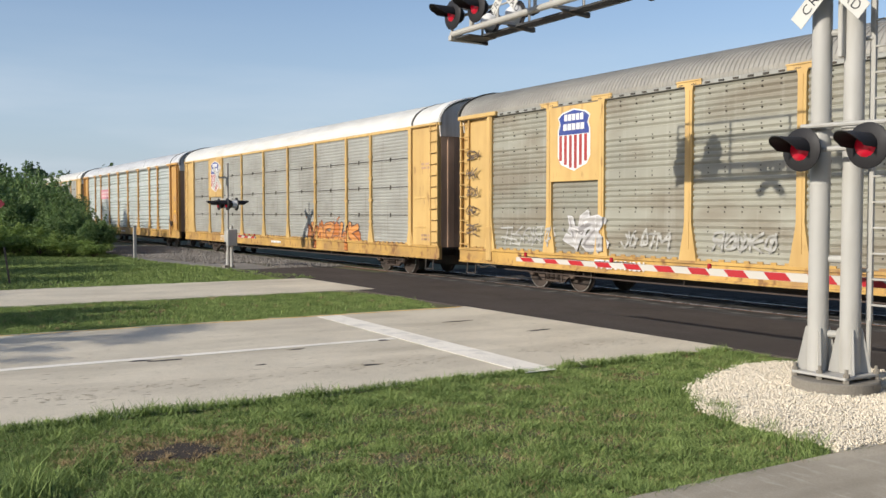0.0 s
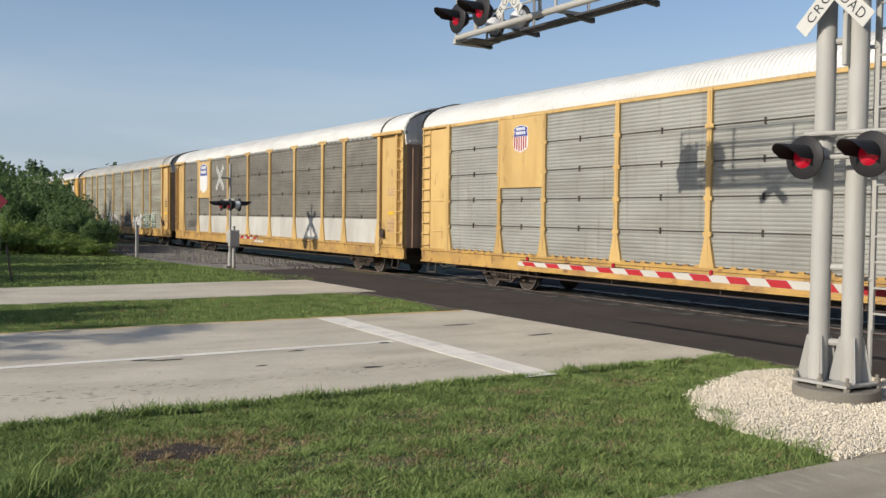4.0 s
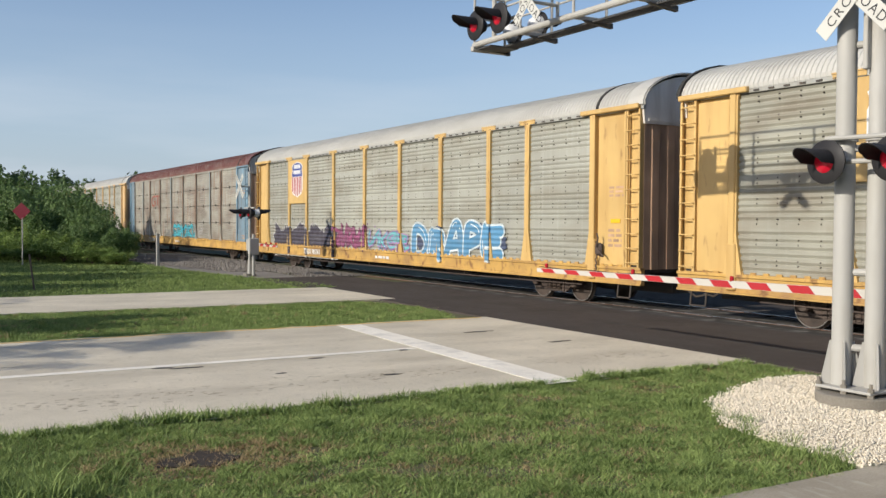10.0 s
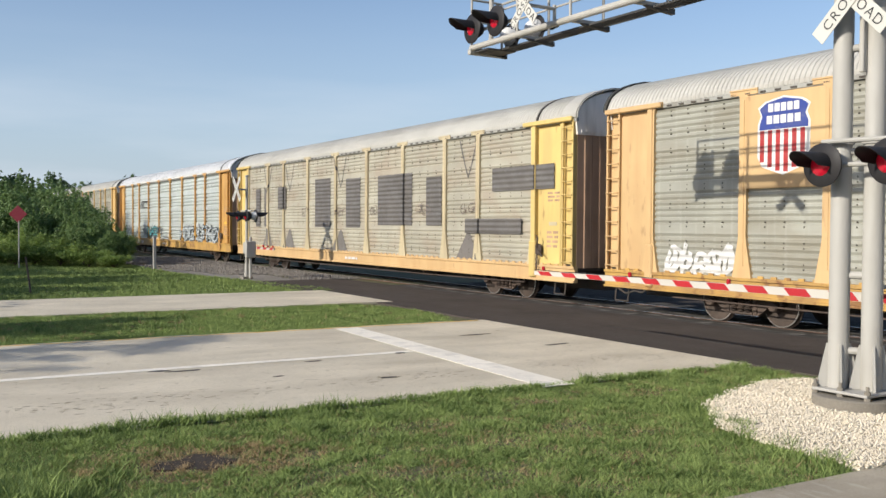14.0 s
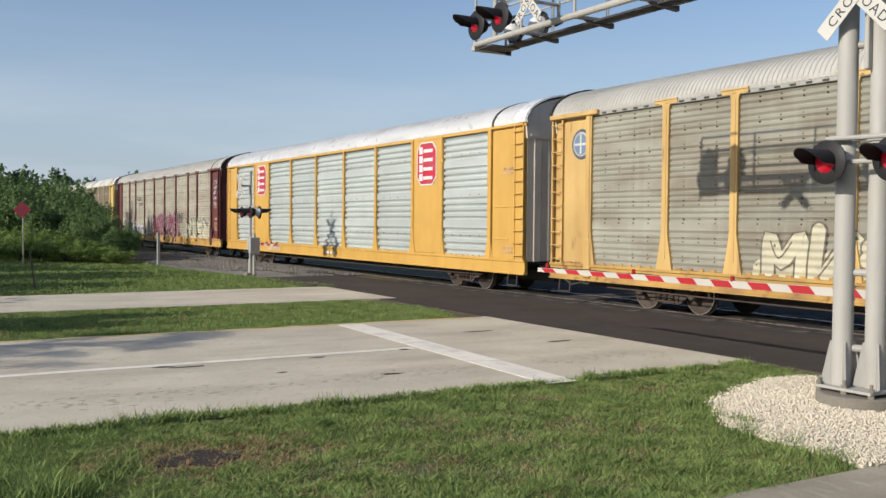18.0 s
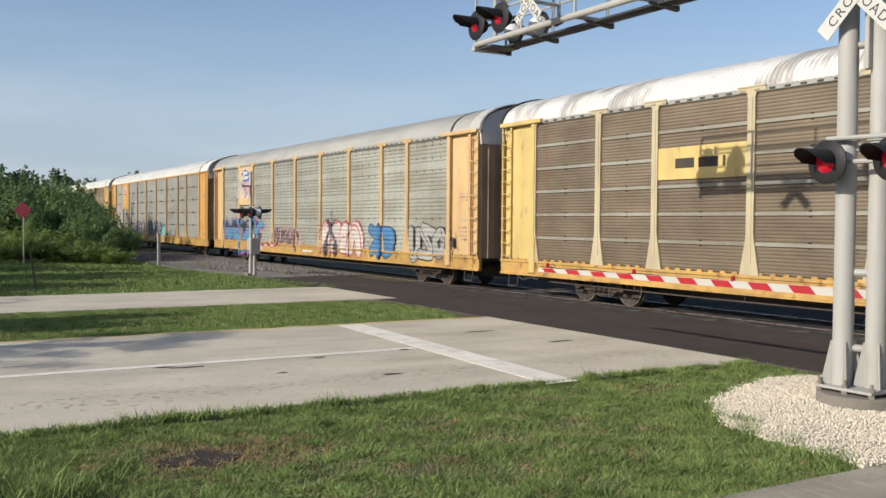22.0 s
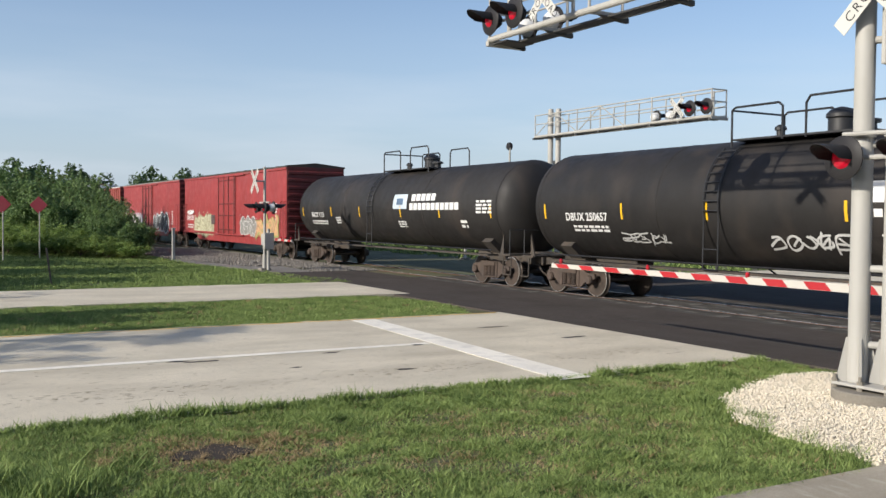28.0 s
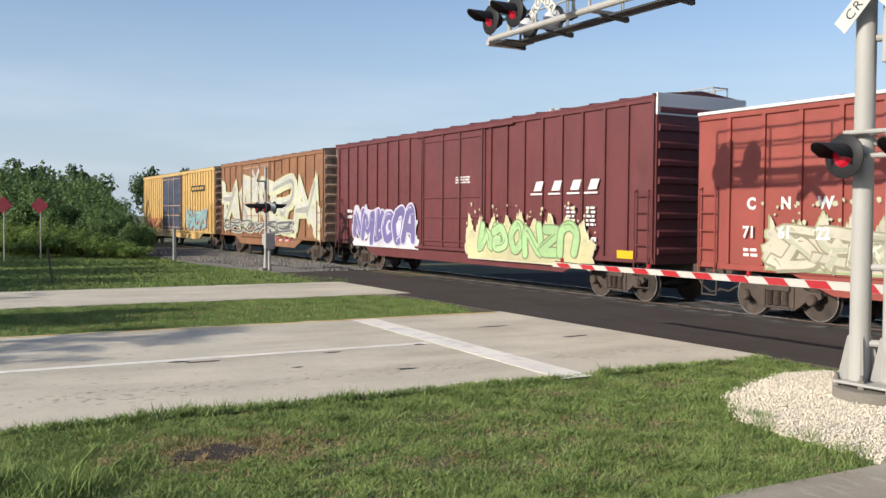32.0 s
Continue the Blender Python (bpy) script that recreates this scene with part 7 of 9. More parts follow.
bars_on(r, "sign_bar", RX(20.2), 3.47, 2.3, 0.5, 2, 7, spray((0.78, 0.6, 0.6)), SIDE + 0.039, 5)
r = RACKS[4]
for i in range(1, 9):
    a, b = RX(BAY[i + 1]) + 0.1, RX(BAY[i]) - 0.1
    part("primed_band", Build().box(a, b, SIDE + 0.045, SIDE + 0.062, 1.08, 1.95), "mud_band", r, "white primed band along the foot")
scrawl(r, RX(25.6), RX(24.0), 1.2, 1.8, (0.1, 0.09, 0.08), seed=240, w=0.02)
r = RACKS[5]
burst(r, RX(21.9), RX(19.2), 0.9, 1.75, (0.56, 0.55, 0.5), None, seed=250, teeth=5, jag=0.4, label="white smeared paint")
tag(r, RX(18.4), RX(14.6), 0.95, 2.0, "XXXXX", (0.56, 0.55, 0.5), (0.3, 0.29, 0.26), seed=251, fat=0.20, rounded=True, label="greyish white wild letters")
burst(r, RX(13.9), RX(10.2), 0.85, 1.95, (0.06, 0.055, 0.05), None, seed=252, teeth=8, jag=0.08, label="black painted rectangle")
tag(r, RX(13.7), RX(10.4), 1.15, 1.7, "XXXX", (0.22, 0.21, 0.19), None, seed=253, fat=0.05, y=SIDE + 0.05, label="grey letters on black")
tag(r, RX(9.95), RX(7.35), 0.62, 1.98, "OCMD", (0.68, 0.68, 0.65), (0.03, 0.03, 0.03), seed=254, fat=0.26, slant=0.02, rounded=True, label="white bubble letters edged in black")
tag(r, RX(7.1), RX(4.2), 1.02, 2.0, "SOEN", (0.22, 0.29, 0.20), (0.66, 0.67, 0.62), seed=255, fat=0.20, slant=0.05, rounded=True, label="green block letters edged in white")
part("round_emblem", Build().lathe([(SIDE + 0.03, 0.38), (SIDE + 0.055, 0.4)], (RX(26.75), 0, 4.1), "y", 28), spray((0.08, 0.10, 0.14)), r, "dark round emblem with pale ring on the corner door")
part("yellow_plate", Build().box(RX(1.95), RX(1.3), SIDE + 0.035, SIDE + 0.05, 1.95, 2.15), "reflector", r, "small yellow data plate")
bars_on(r, "stencil", RX(1.6), 2.6, 0.6, 0.4, 3, 2, "under", SIDE + 0.048, 9)
r = RACKS[6]
tag(r, RX(26.6), RX(20.0), 0.55, 2.1, "XXXX", TEAL, (0.02, 0.03, 0.04), (0.55, 0.62, 0.45), seed=260, fat=0.20, slant=0.2, y=SIDE + 0.024, post_y=-0.042, rounded=True, label="turquoise wild letters edged in black")
tag(r, RX(17.4), RX(12.8), 0.65, 2.1, "BEAR", (0.44, 0.33, 0.60), (0.02, 0.015, 0.03), (0.66, 0.74, 0.18), seed=261, fat=0.24, rounded=True, label="purple letters with lime glow")
burst(r, RX(13.0), RX(11.8), 0.75, 2.2, (0.62, 0.13, 0.30), None, seed=262, teeth=4, jag=0.5, label="pink burst of paint")
tag(r, RX(12.6), RX(5.9), 0.7, 2.25, "DASTRO", TEAL, (0.02, 0.03, 0.04), (0.55, 0.62, 0.15), seed=263, fat=0.26, slant=0.15, y=SIDE + 0.052, rounded=True, label="large turquoise letters with lime edge")
burst(r, RX(6.0), RX(5.25), 0.8, 2.3, (0.66, 0.12, 0.28), None, seed=264, teeth=2, jag=0.3, label="pink burst of paint")
burst(r, RX(4.0), RX(2.9), 1.15, 1.95, WH, (0.05, 0.05, 0.05), seed=265, teeth=2, jag=0.4, round_top=True, label="white painted figure")
for k in range(3):
    part("emblem_bar", Build().box(RX(22.86) + 0.21 * k, RX(22.86) + 0.21 * k + 0.17, SIDE + 0.015, SIDE + 0.028, 3.72, 3.96), "black", r, "dark block emblem on the yellow panel")
for k in (-1, 1):
    part("emblem_bracket", Build().prism([(RX(22.55) + k * a, b) for a, b in ((0.46, 3.62), (0.46, 4.06), (0.38, 4.06), (0.38, 4.03), (0.42, 4.03), (0.42, 3.65), (0.38, 3.65), (0.38, 3.62))], SIDE + 0.015, SIDE + 0.028), "black", r)
r = RACKS[7]
burst(r, RX(9.8), RX(7.5), 1.1, 1.95, (0.60, 0.60, 0.45), None, seed=270, teeth=8, jag=0.12, label="pale yellow painted patch")
for k, (a, b) in enumerate(((15.5, 13.6), (18.1, 17.1), (12.5, 11.2), (23.2, 22.2), (6.8, 5.6))):
    scrawl(r, RX(a), RX(b), 1.15, 1.7, (0.58, 0.58, 0.52), seed=271 + k, w=0.025, label="pale scrawled tag")
r = RACKS[8]
burst(r, RX(25.5), RX(18.4), 0.62, 2.1, (0.06, 0.05, 0.068), (0.6, 0.59, 0.56), seed=280, teeth=9, jag=0.15, label="dark jagged paint field with pale edge")
tag(r, RX(18.7), RX(15.6), 1.0, 2.0, "XXXXX", (0.28, 0.07, 0.16), (0.12, 0.03, 0.07), seed=281, fat=0.05, label="magenta wild letters")
tag(r, RX(15.4), RX(12.5), 1.05, 1.9, "XXXX", (0.14, 0.42, 0.45), (0.35, 0.2, 0.42), seed=282, fat=0.04, label="pale blue thin letters")
tag(r, RX(12.1), RX(6.5), 0.8, 2.1, "DRAPE", (0.10, 0.28, 0.46), (0.60, 0.68, 0.70), (0.06, 0.08, 0.14), seed=283, fat=0.24, rounded=True, label="large blue letters edged in white")
r = RACKS[9]
tag(r, RX(15.5), RX(10.3), 1.0, 2.0, "XXXXXX", (0.06, 0.42, 0.50), (0.02, 0.03, 0.04), seed=290, fat=0.16, slant=0.2, rounded=True, label="cyan looping letters edged in black")
tag(r, RX(21.35), RX(18.95), 3.0, 3.88, "GT", (0.40, 0.11, 0.06), None, seed=291, fat=0.01, label="rust red painted letters")
scrawl(r, RX(9.7), RX(8.7), 1.2, 2.0, (0.5, 0.47, 0.42), seed=292)
for i in range(1, 11):
    part("rust_post", Build().box(RX(BAY[i]) - 0.075, RX(BAY[i]) + 0.075, SIDE - 0.014, SIDE - 0.002, 1.9, 4.85), spray((0.22, 0.12, 0.07)) if i % 3 else spray((0.30, 0.36, 0.36)), r)
r = RACKS[10]
scrawl(r, RX(25.9), RX(23.8), 1.0, 1.75, WH, seed=300, w=0.05, label="white scrawled tag")
tag(r, RX(19.3), RX(13.4), 0.7, 2.05, "XXXXXX", (0.50, 0.56, 0.48), (0.10, 0.25, 0.34), seed=301, fat=0.20, rounded=True, label="pale blue and cream wild letters")
burst(r, RX(12.9), RX(11.8), 0.75, 1.85, (0.42, 0.06, 0.06), None, seed=302, teeth=3, jag=0.3, label="red paint patch")
tag(r, RX(11.8), RX(6.9), 0.6, 2.15, "XXXXX", (0.03, 0.045, 0.03), (0.55, 0.62, 0.42), seed=303, fat=0.34, rounded=True, label="black letters edged in pale green")
burst(r, RX(6.7), RX(5.2), 1.0, 1.6, (0.45, 0.12, 0.16), None, seed=304, teeth=4, jag=0.4, label="pinkish red smear")
tag(r, RX(5.6), RX(4.0), 1.05, 1.95, "XXX", WH, (0.45, 0.3, 0.28), seed=305, fat=0.06, label="white tag")
r = RACKS[11]
GREYP = (0.13, 0.12, 0.11)
for a, b, z0, z1 in ((18.0, 16.4, 2.0, 4.0), (14.9, 13.6, 2.0, 3.9), (12.1, 9.5, 2.1, 3.9), (8.5, 7.5, 2.1, 3.7), (25.3, 24.7, 2.0, 3.8), (24.1, 23.8, 2.0, 3.8), (22.3, 21.3, 2.8, 3.8), (4.5, 1.5, 3.12, 3.8), (6.0, 3.0, 1.87, 2.32)):
    burst(r, RX(a), RX(b), z0, z1, GREYP, None, seed=int(a * 10), teeth=4, jag=0.0, label="dark grey painted rectangle")
for a in (23.7, 20.9, 15.4, 5.9):
    v = [(RX(a) - 0.7, 1.08), (RX(a) + 0.6, 1.08), (RX(a) + 0.12, 1.9), (RX(a) - 0.05, 1.9)]
    clipped(r, "graffiti", v, [(0, 1, 2, 3)], spray((0.18, 0.165, 0.15)), SIDE + 0.056, RACK_POSTS, -0.074, label="dark grey painted wedge")
    for dx in (-0.5, 0.5):
        v, f = [], []
        ribbon(v, f, [(RX(a), 3.6), (RX(a) + dx * 0.4, 4.0), (RX(a) + dx, 4.75)], 0.03, 0.0)
        clipped(r, "graffiti", v, f, spray((0.14, 0.13, 0.12)), SIDE + 0.054, RACK_POSTS, -0.074, label="dark forked line")
for k, a in enumerate((19.5, 16.0, 12.8, 9.2, 6.3)):
    scrawl(r, RX(a), RX(a - 0.9), 2.4, 2.9, (0.2, 0.16, 0.13), seed=310 + k, w=0.014, loops=2)
r = RACKS[12]
for k in range(6):
    part("emblem_bar", Build().box(RX(21.3) + 0.1 * k, RX(20.2), SIDE + 0.035, SIDE + 0.055, 3.3 + 0.07 * k, 3.335 + 0.07 * k), "black", r, "black striped emblem")
bars_on(r, "emblem_bar", RX(19.6), 3.6, 1.0, 0.3, 1, 3, "black", SIDE + 0.054, 3)
bars_on(r, "emblem_bar", RX(20.1), 3.2, 2.6, 0.16, 1, 14, "black", SIDE + 0.054, 4)
for k, (a, b) in enumerate(((26.0, 24.2), (22.6, 21.7), (21.4, 19.0), (16.2, 15.0))):
    scrawl(r, RX(a), RX(b), 1.2, 2.0, (0.08, 0.09, 0.1), seed=320 + k, w=0.02, loops=4, label="dark thin scrawl")
tag(r, RX(18.9), RX(16.2), 1.1, 2.0, "XXX", (0.06, 0.30, 0.32), (0.04, 0.05, 0.05), seed=325, fat=0.05, label="dark teal letters")
tag(r, RX(10.5), RX(2.8), 1.0, 2.1, "XXXXXXX", (0.45, 0.50, 0.50), (0.05, 0.06, 0.07), seed=326, fat=0.06, label="grey letters edged in black")
r = RACKS[13]
burst(r, RX(20.9), RX(8.3), 0.72, 1.9, (0.58, 0.53, 0.36), None, seed=330, teeth=13, jag=0.35, label="cream paint field")
tag(r, RX(20.9), RX(16.4), 0.8, 2.1, "XXXX", (0.60, 0.56, 0.40), (0.16, 0.14, 0.10), seed=331, fat=0.22, y=SIDE + 0.05, rounded=True, label="cream letters with dark edges")
burst(r, RX(15.2), RX(14.2), 0.9, 2.1, (0.30, 0.52, 0.52), None, seed=332, teeth=4, jag=0.4, label="turquoise burst", y=SIDE + 0.054)
tag(r, RX(13.9), RX(9.6), 0.8, 2.1, "XXXX", (0.62, 0.57, 0.40), (0.16, 0.13, 0.10), seed=333, fat=0.22, y=SIDE + 0.05, rounded=True, label="cream letters with dark edges")
burst(r, RX(9.6), RX(8.1), 0.95, 2.15, (0.30, 0.52, 0.52), None, seed=334, teeth=5, jag=0.5, label="turquoise burst")
for k, a in enumerate((5.4, 3.9, 2.9)):
    scrawl(r, RX(a), RX(a - 0.7), 1.0, 1.9, (0.10, 0.09, 0.08), seed=335 + k, w=0.02, loops=1)
part("yellow_plate", Build().box(RX(1.95), RX(1.3), SIDE + 0.035, SIDE + 0.05, 1.75, 1.95), "reflector", r, "small yellow data plate")
part("round_emblem", Build().lathe([(SIDE + 0.03, 0.38), (SIDE + 0.055, 0.4)], (RX(26.75), 0, 4.15), "y", 28), spray((0.08, 0.10, 0.14)), r, "dark round emblem with pale ring on the corner door")
for q in (RACKS[5], r):
    zq = 4.1 if q is RACKS[5] else 4.15
    part("emblem_ring", Build().lathe([(SIDE + 0.024, 0.3), (SIDE + 0.03, 0.32)], (RX(26.75), 0, zq), "y", 28), spray((0.5, 0.5, 0.46)), q)
    part("emblem_field", Build().lathe([(SIDE + 0.018, 0.26), (SIDE + 0.024, 0.27)], (RX(26.75), 0, zq), "y", 28), spray((0.16, 0.24, 0.36)), q)
    part("emblem_cross", Build().box(RX(26.78), RX(26.72), SIDE + 0.012, SIDE + 0.018, zq - 0.25, zq + 0.25).box(RX(27.0), RX(26.5), SIDE + 0.013, SIDE + 0.018, zq - 0.03, zq + 0.03), spray((0.6, 0.6, 0.56)), q)
r = RACKS[14]
for bay in (2, 8):
    mid = RX((BAY[bay] + BAY[bay + 1]) / 2)
    octo = [(0.4, 0.72), (0.66, 0.46), (0.66, -0.46), (0.4, -0.72), (-0.4, -0.72), (-0.66, -0.46), (-0.66, 0.46), (-0.4, 0.72)]
    e = part("emblem", Build().prism([(mid + a, 4.05 + b) for a, b in octo], SIDE + 0.012, SIDE + 0.028), "white", r, "red octagonal emblem edged in white")
    part("red_field", Build().prism([(mid + a * 0.93, 4.05 + b * 0.94) for a, b in octo], SIDE + 0.006, SIDE + 0.012), spray((0.55, 0.02, 0.05)), e)
    for k in range(4):
        part("white_bar", Build().box(mid - 0.48, mid - 0.25, SIDE + 0.001, SIDE + 0.006, 4.38 - 0.3 * k, 4.62 - 0.3 * k), "white", e)
        part("white_bar", Build().box(mid - 0.2, mid + 0.42, SIDE + 0.001, SIDE + 0.006, 4.42 - 0.3 * k, 4.53 - 0.3 * k), "white", e)
r = RACKS[15]
tag(r, RX(22.7), RX(18.6), 0.9, 1.95, "EROSA", WH, (0.03, 0.03, 0.03), (0.5, 0.48, 0.44), seed=340, fat=0.14, rounded=True, label="white letters with heavy black edges")
burst(r, RX(23.9), RX(22.8), 1.1, 1.7, (0.36, 0.48, 0.28), None, seed=341, teeth=4, jag=0.4, label="pale green smear")
burst(r, RX(16.6), RX(9.2), 0.75, 1.6, (0.15, 0.035, 0.055), None, seed=342, teeth=11, jag=0.4, label="dark maroon paint field")
tag(r, RX(16.2), RX(9.6), 0.9, 2.5, "XXXXXX", (0.20, 0.05, 0.08), (0.46, 0.34, 0.34), (0.13, 0.035, 0.055), seed=343, fat=0.14, y=SIDE + 0.052, label="maroon wild letters")
scrawl(r, RX(10.0), RX(8.6), 1.7, 2.7, (0.08, 0.07, 0.07), seed=344, w=0.03, loops=3)
tag(r, RX(7.9), RX(2.8), 0.85, 2.2, "XXXX", CREAM, (0.02, 0.03, 0.03), (0.42, 0.5, 0.38), seed=345, fat=0.22, rounded=True, label="cream and mint letters edged in black")
bars_on(r, "emblem_bar", RX(20.4), 3.6, 1.5, 0.3, 3, 2, "under", SIDE + 0.054, 7)
bars_on(r, "emblem_bar", RX(20.0), 3.2, 1.2, 0.24, 2, 6, "under", SIDE + 0.054, 8)
for s in (22.0, 17.0, 15.5, 9.0, 6.0):
    part("reflector", Build().box(RX(s), RX(s - 0.45), SIDE - 0.03, SIDE - 0.02, 0.86, 0.96), "reflector", r)
for k in range(5):
    scrawl(r, RX(1.9), RX(1.3), 2.9 + 0.3 * k, 3.15 + 0.3 * k, (0.6, 0.58, 0.56), seed=350 + k, w=0.015, loops=3, y=SIDE + 0.045, posts=(), post_y=0)
r = RACKS[16]
part("emblem_plate", Build().box(RX(21.5), RX(18.85), SIDE + 0.03, SIDE + 0.056, 3.12, 3.85), "yellow_pale", r, "yellow plate with worn dark emblem")
bars_on(r, "emblem_bar", RX(20.2), 3.48, 1.5, 0.4, 1, 3, "under", SIDE + 0.029, 2)
for k, i in enumerate((1, 2, 3, 4, 5)):
    part("flare_patch", Build().prism([(RX(BAY[i]) - 0.16, 1.15), (RX(BAY[i]) + 0.16, 1.15), (RX(BAY[i]) + 0.09, 1.6), (RX(BAY[i]) - 0.09, 1.6)], SIDE - 0.02, SIDE - 0.013), "reflector", r)
scrawl(r, RX(6.0), RX(2.9), 1.1, 1.5, (0.06, 0.05, 0.05), seed=360, w=0.018, loops=6)
r = RACKS[17]
tag(r, RX(26.4), RX(20.6), 0.5, 2.2, "XXXXXX", (0.05, 0.30, 0.42), (0.28, 0.07, 0.32), (0.03, 0.025, 0.05), seed=370, fat=0.10, label="blue and magenta wild letters")
burst(r, RX(26.0), RX(21.5), 1.75, 2.25, (0.03, 0.025, 0.03), None, seed=371, teeth=6, jag=0.8, label="black paint spikes")
burst(r, RX(18.7), RX(15.0), 0.85, 1.75, (0.44, 0.36, 0.32), None, seed=376, teeth=7, jag=0.4, label="pale pink sprayed field")
tag(r, RX(18.4), RX(15.4), 0.85, 1.75, "XXXX", (0.15, 0.085, 0.08), (0.50, 0.38, 0.36), seed=372, fat=0.36, label="dull brown letters edged in pale pink", y=SIDE + 0.052)
burst(r, RX(12.8), RX(9.0), 0.8, 2.1, (0.66, 0.58, 0.52), (0.45, 0.05, 0.06), seed=377, teeth=4, jag=0.22, round_top=True, label="cream lobed paint field edged in red")
tag(r, RX(12.6), RX(9.1), 0.8, 2.0, "XXXX", (0.66, 0.58, 0.52), (0.45, 0.05, 0.06), y=SIDE + 0.052, seed=373, fat=0.46, rounded=True, label="cream bubble letters edged in red")
tag(r, RX(8.2), RX(6.2), 0.75, 2.0, "XX", (0.06, 0.19, 0.38), (0.03, 0.07, 0.15), seed=374, fat=0.30, rounded=True, label="blue bubble letters")
tag(r, RX(5.1), RX(2.5), 0.8, 2.0, "XXX", (0.38, 0.37, 0.33), (0.06, 0.05, 0.05), seed=375, fat=0.26, rounded=True, label="outlined letters")
r = RACKS[18]
tag(r, RX(18.6), RX(16.3), 0.7, 2.1, "XX", (0.025, 0.022, 0.03), (0.5, 0.5, 0.52), (0.035, 0.03, 0.04), seed=380, fat=0.20, rounded=True, label="black and white painted head")
tag(r, RX(15.0), RX(11.5), 0.65, 2.0, "XXXXXX", (0.03, 0.022, 0.04), (0.34, 0.42, 0.46), (0.04, 0.03, 0.05), seed=381, fat=0.22, rounded=True, label="dark tall letters with pale edge")
burst(r, RX(11.3), RX(10.3), 0.72, 1.75, (0.22, 0.52, 0.52), (0.03, 0.05, 0.06), seed=382, teeth=2, jag=0.25, round_top=True, label="turquoise painted blob")
for k, a in enumerate((24.6, 20.2)):
    burst(r, RX(a), RX(a - 0.9), 1.0, 1.4, (0.06, 0.055, 0.05), None, seed=383 + k, teeth=3, jag=0.5, label="small dark smear")
r = RACKS[19]
tag(r, RX(6.9), RX(4.2), 0.9, 2.0, "XXXX", (0.04, 0.30, 0.12), (0.50, 0.56, 0.50), seed=390, fat=0.24, rounded=True, label="green letters edged in white")
tag(r, RX(19.8), RX(14.0), 0.75, 2.2, "XXX", (0.27, 0.235, 0.19), (0.56, 0.53, 0.48), seed=391, fat=0.34, rounded=True, label="hollow pale-edged bubble letters")
tag(r, RX(13.6), RX(7.6), 0.9, 1.9, "XXXXX", (0.30, 0.25, 0.21), (0.46, 0.38, 0.36), seed=392, fat=0.20, rounded=True, label="faded pinkish letters")
tag(r, RX(26.3), RX(21.6), 0.95, 1.9, "XXXX", (0.32, 0.16, 0.18), (0.40, 0.30, 0.28), seed=393, fat=0.20, rounded=True, label="faded rose letters")
for s in (24.5, 22.5, 19.5, 14.0, 11.5, 8.8, 6.5, 3.2):
    part("reflector", Build().box(RX(s), RX(s - 0.45), SIDE - 0.03, SIDE - 0.02, 0.86, 0.96), "reflector", r)


# ---- crossing signals ----
def lamp_unit(parent, x, y, z, face=-1, lit=True, back=False, r=0.255):
    """One flashing light; face: -1 looks towards -y, +1 towards +y."""
    m = part("signal_light", Build().lathe([(0.0, 0.15), (0.02, r - 0.02), (0.03, r), (0.045, r), (0.05, r - 0.03), (0.05, 0.16)], (0, 0, 0), "y", 28), "lamp_black", parent, "black round background with hooded red lamp", (x, y, z), 40)
    if face > 0:
        m.rotation_euler[2] = math.pi
    part("housing", Build().lathe([(0.05, 0.17), (0.16, 0.16), (0.24, 0.10), (0.26, 0.04)], (0, 0, 0), "y", 20), "white" if back else "lamp_black", m, smooth=40)
    part("lens", Build().lathe([(-0.035, 0.03), (-0.03, 0.08), (-0.012, 0.115), (0.0, 0.128)], (0, 0, 0), "y", 24), "lens_lit" if lit else "lens", m, "red glass lens", smooth=60)
    n, pts = 15, []
    b = Build()
    v = []
    for rr in (0.135, 0.145):
        for k in range(n):
            a = radians(-12 + 204 * k / (n - 1))
            ln = -0.45 * (0.5 + 0.5 * max(0.0, math.sin(a)) ** 0.5)
            v += [(rr * math.cos(a), 0.02, rr * math.sin(a)), (rr * math.cos(a), ln, rr * math.sin(a) * 0.92 + 0.01)]
    f = []
    for o in (0, 2 * n):
        f += [(o + 2 * k, o + 2 * k + 1, o + 2 * k + 3, o + 2 * k + 2) for k in range(n - 1)]
    f += [(2 * k + 1, 2 * n + 2 * k + 1, 2 * n + 2 * k + 3, 2 * k + 3) for k in range(n - 1)]
    f += [(0, 1, 2 * n + 1, 2 * n), (2 * n - 2, 2 * n - 1, 4 * n - 1, 4 * n - 2)]
    part("hood", b.add(v, f), "lamp_black", m, smooth=40)
    return m


def crossbuck(parent, x, y, z, length=1.24, width=0.205, words=True):
    cb = part("crossbuck", Build().box(-0.05, 0.05, 0.03, 0.08, -0.1, 0.1), "post_grey", parent, "aged white crossed blades with black lettering", (x, y, z))
    for sgn, text, dy in ((1, "CROSSING", 0.0), (-1, "RAIL  ROAD", 0.012)):
        b = Build().box(-length / 2, length / 2, dy, dy + 0.008, -width / 2, width / 2, 0, 0.002)
        blade = part("blade", b, "sign_white", cb)
        blade.rotation_euler[1] = -sgn * math.pi / 4
        if words:
            v, f = letters(text, 0.118, 0.0, 0, 1.22)
            part("lettering", Build().add([(p[0], dy - 0.002, p[1] - 0.06) for p in v], f), "black", blade, "black capital letters")
    return cb


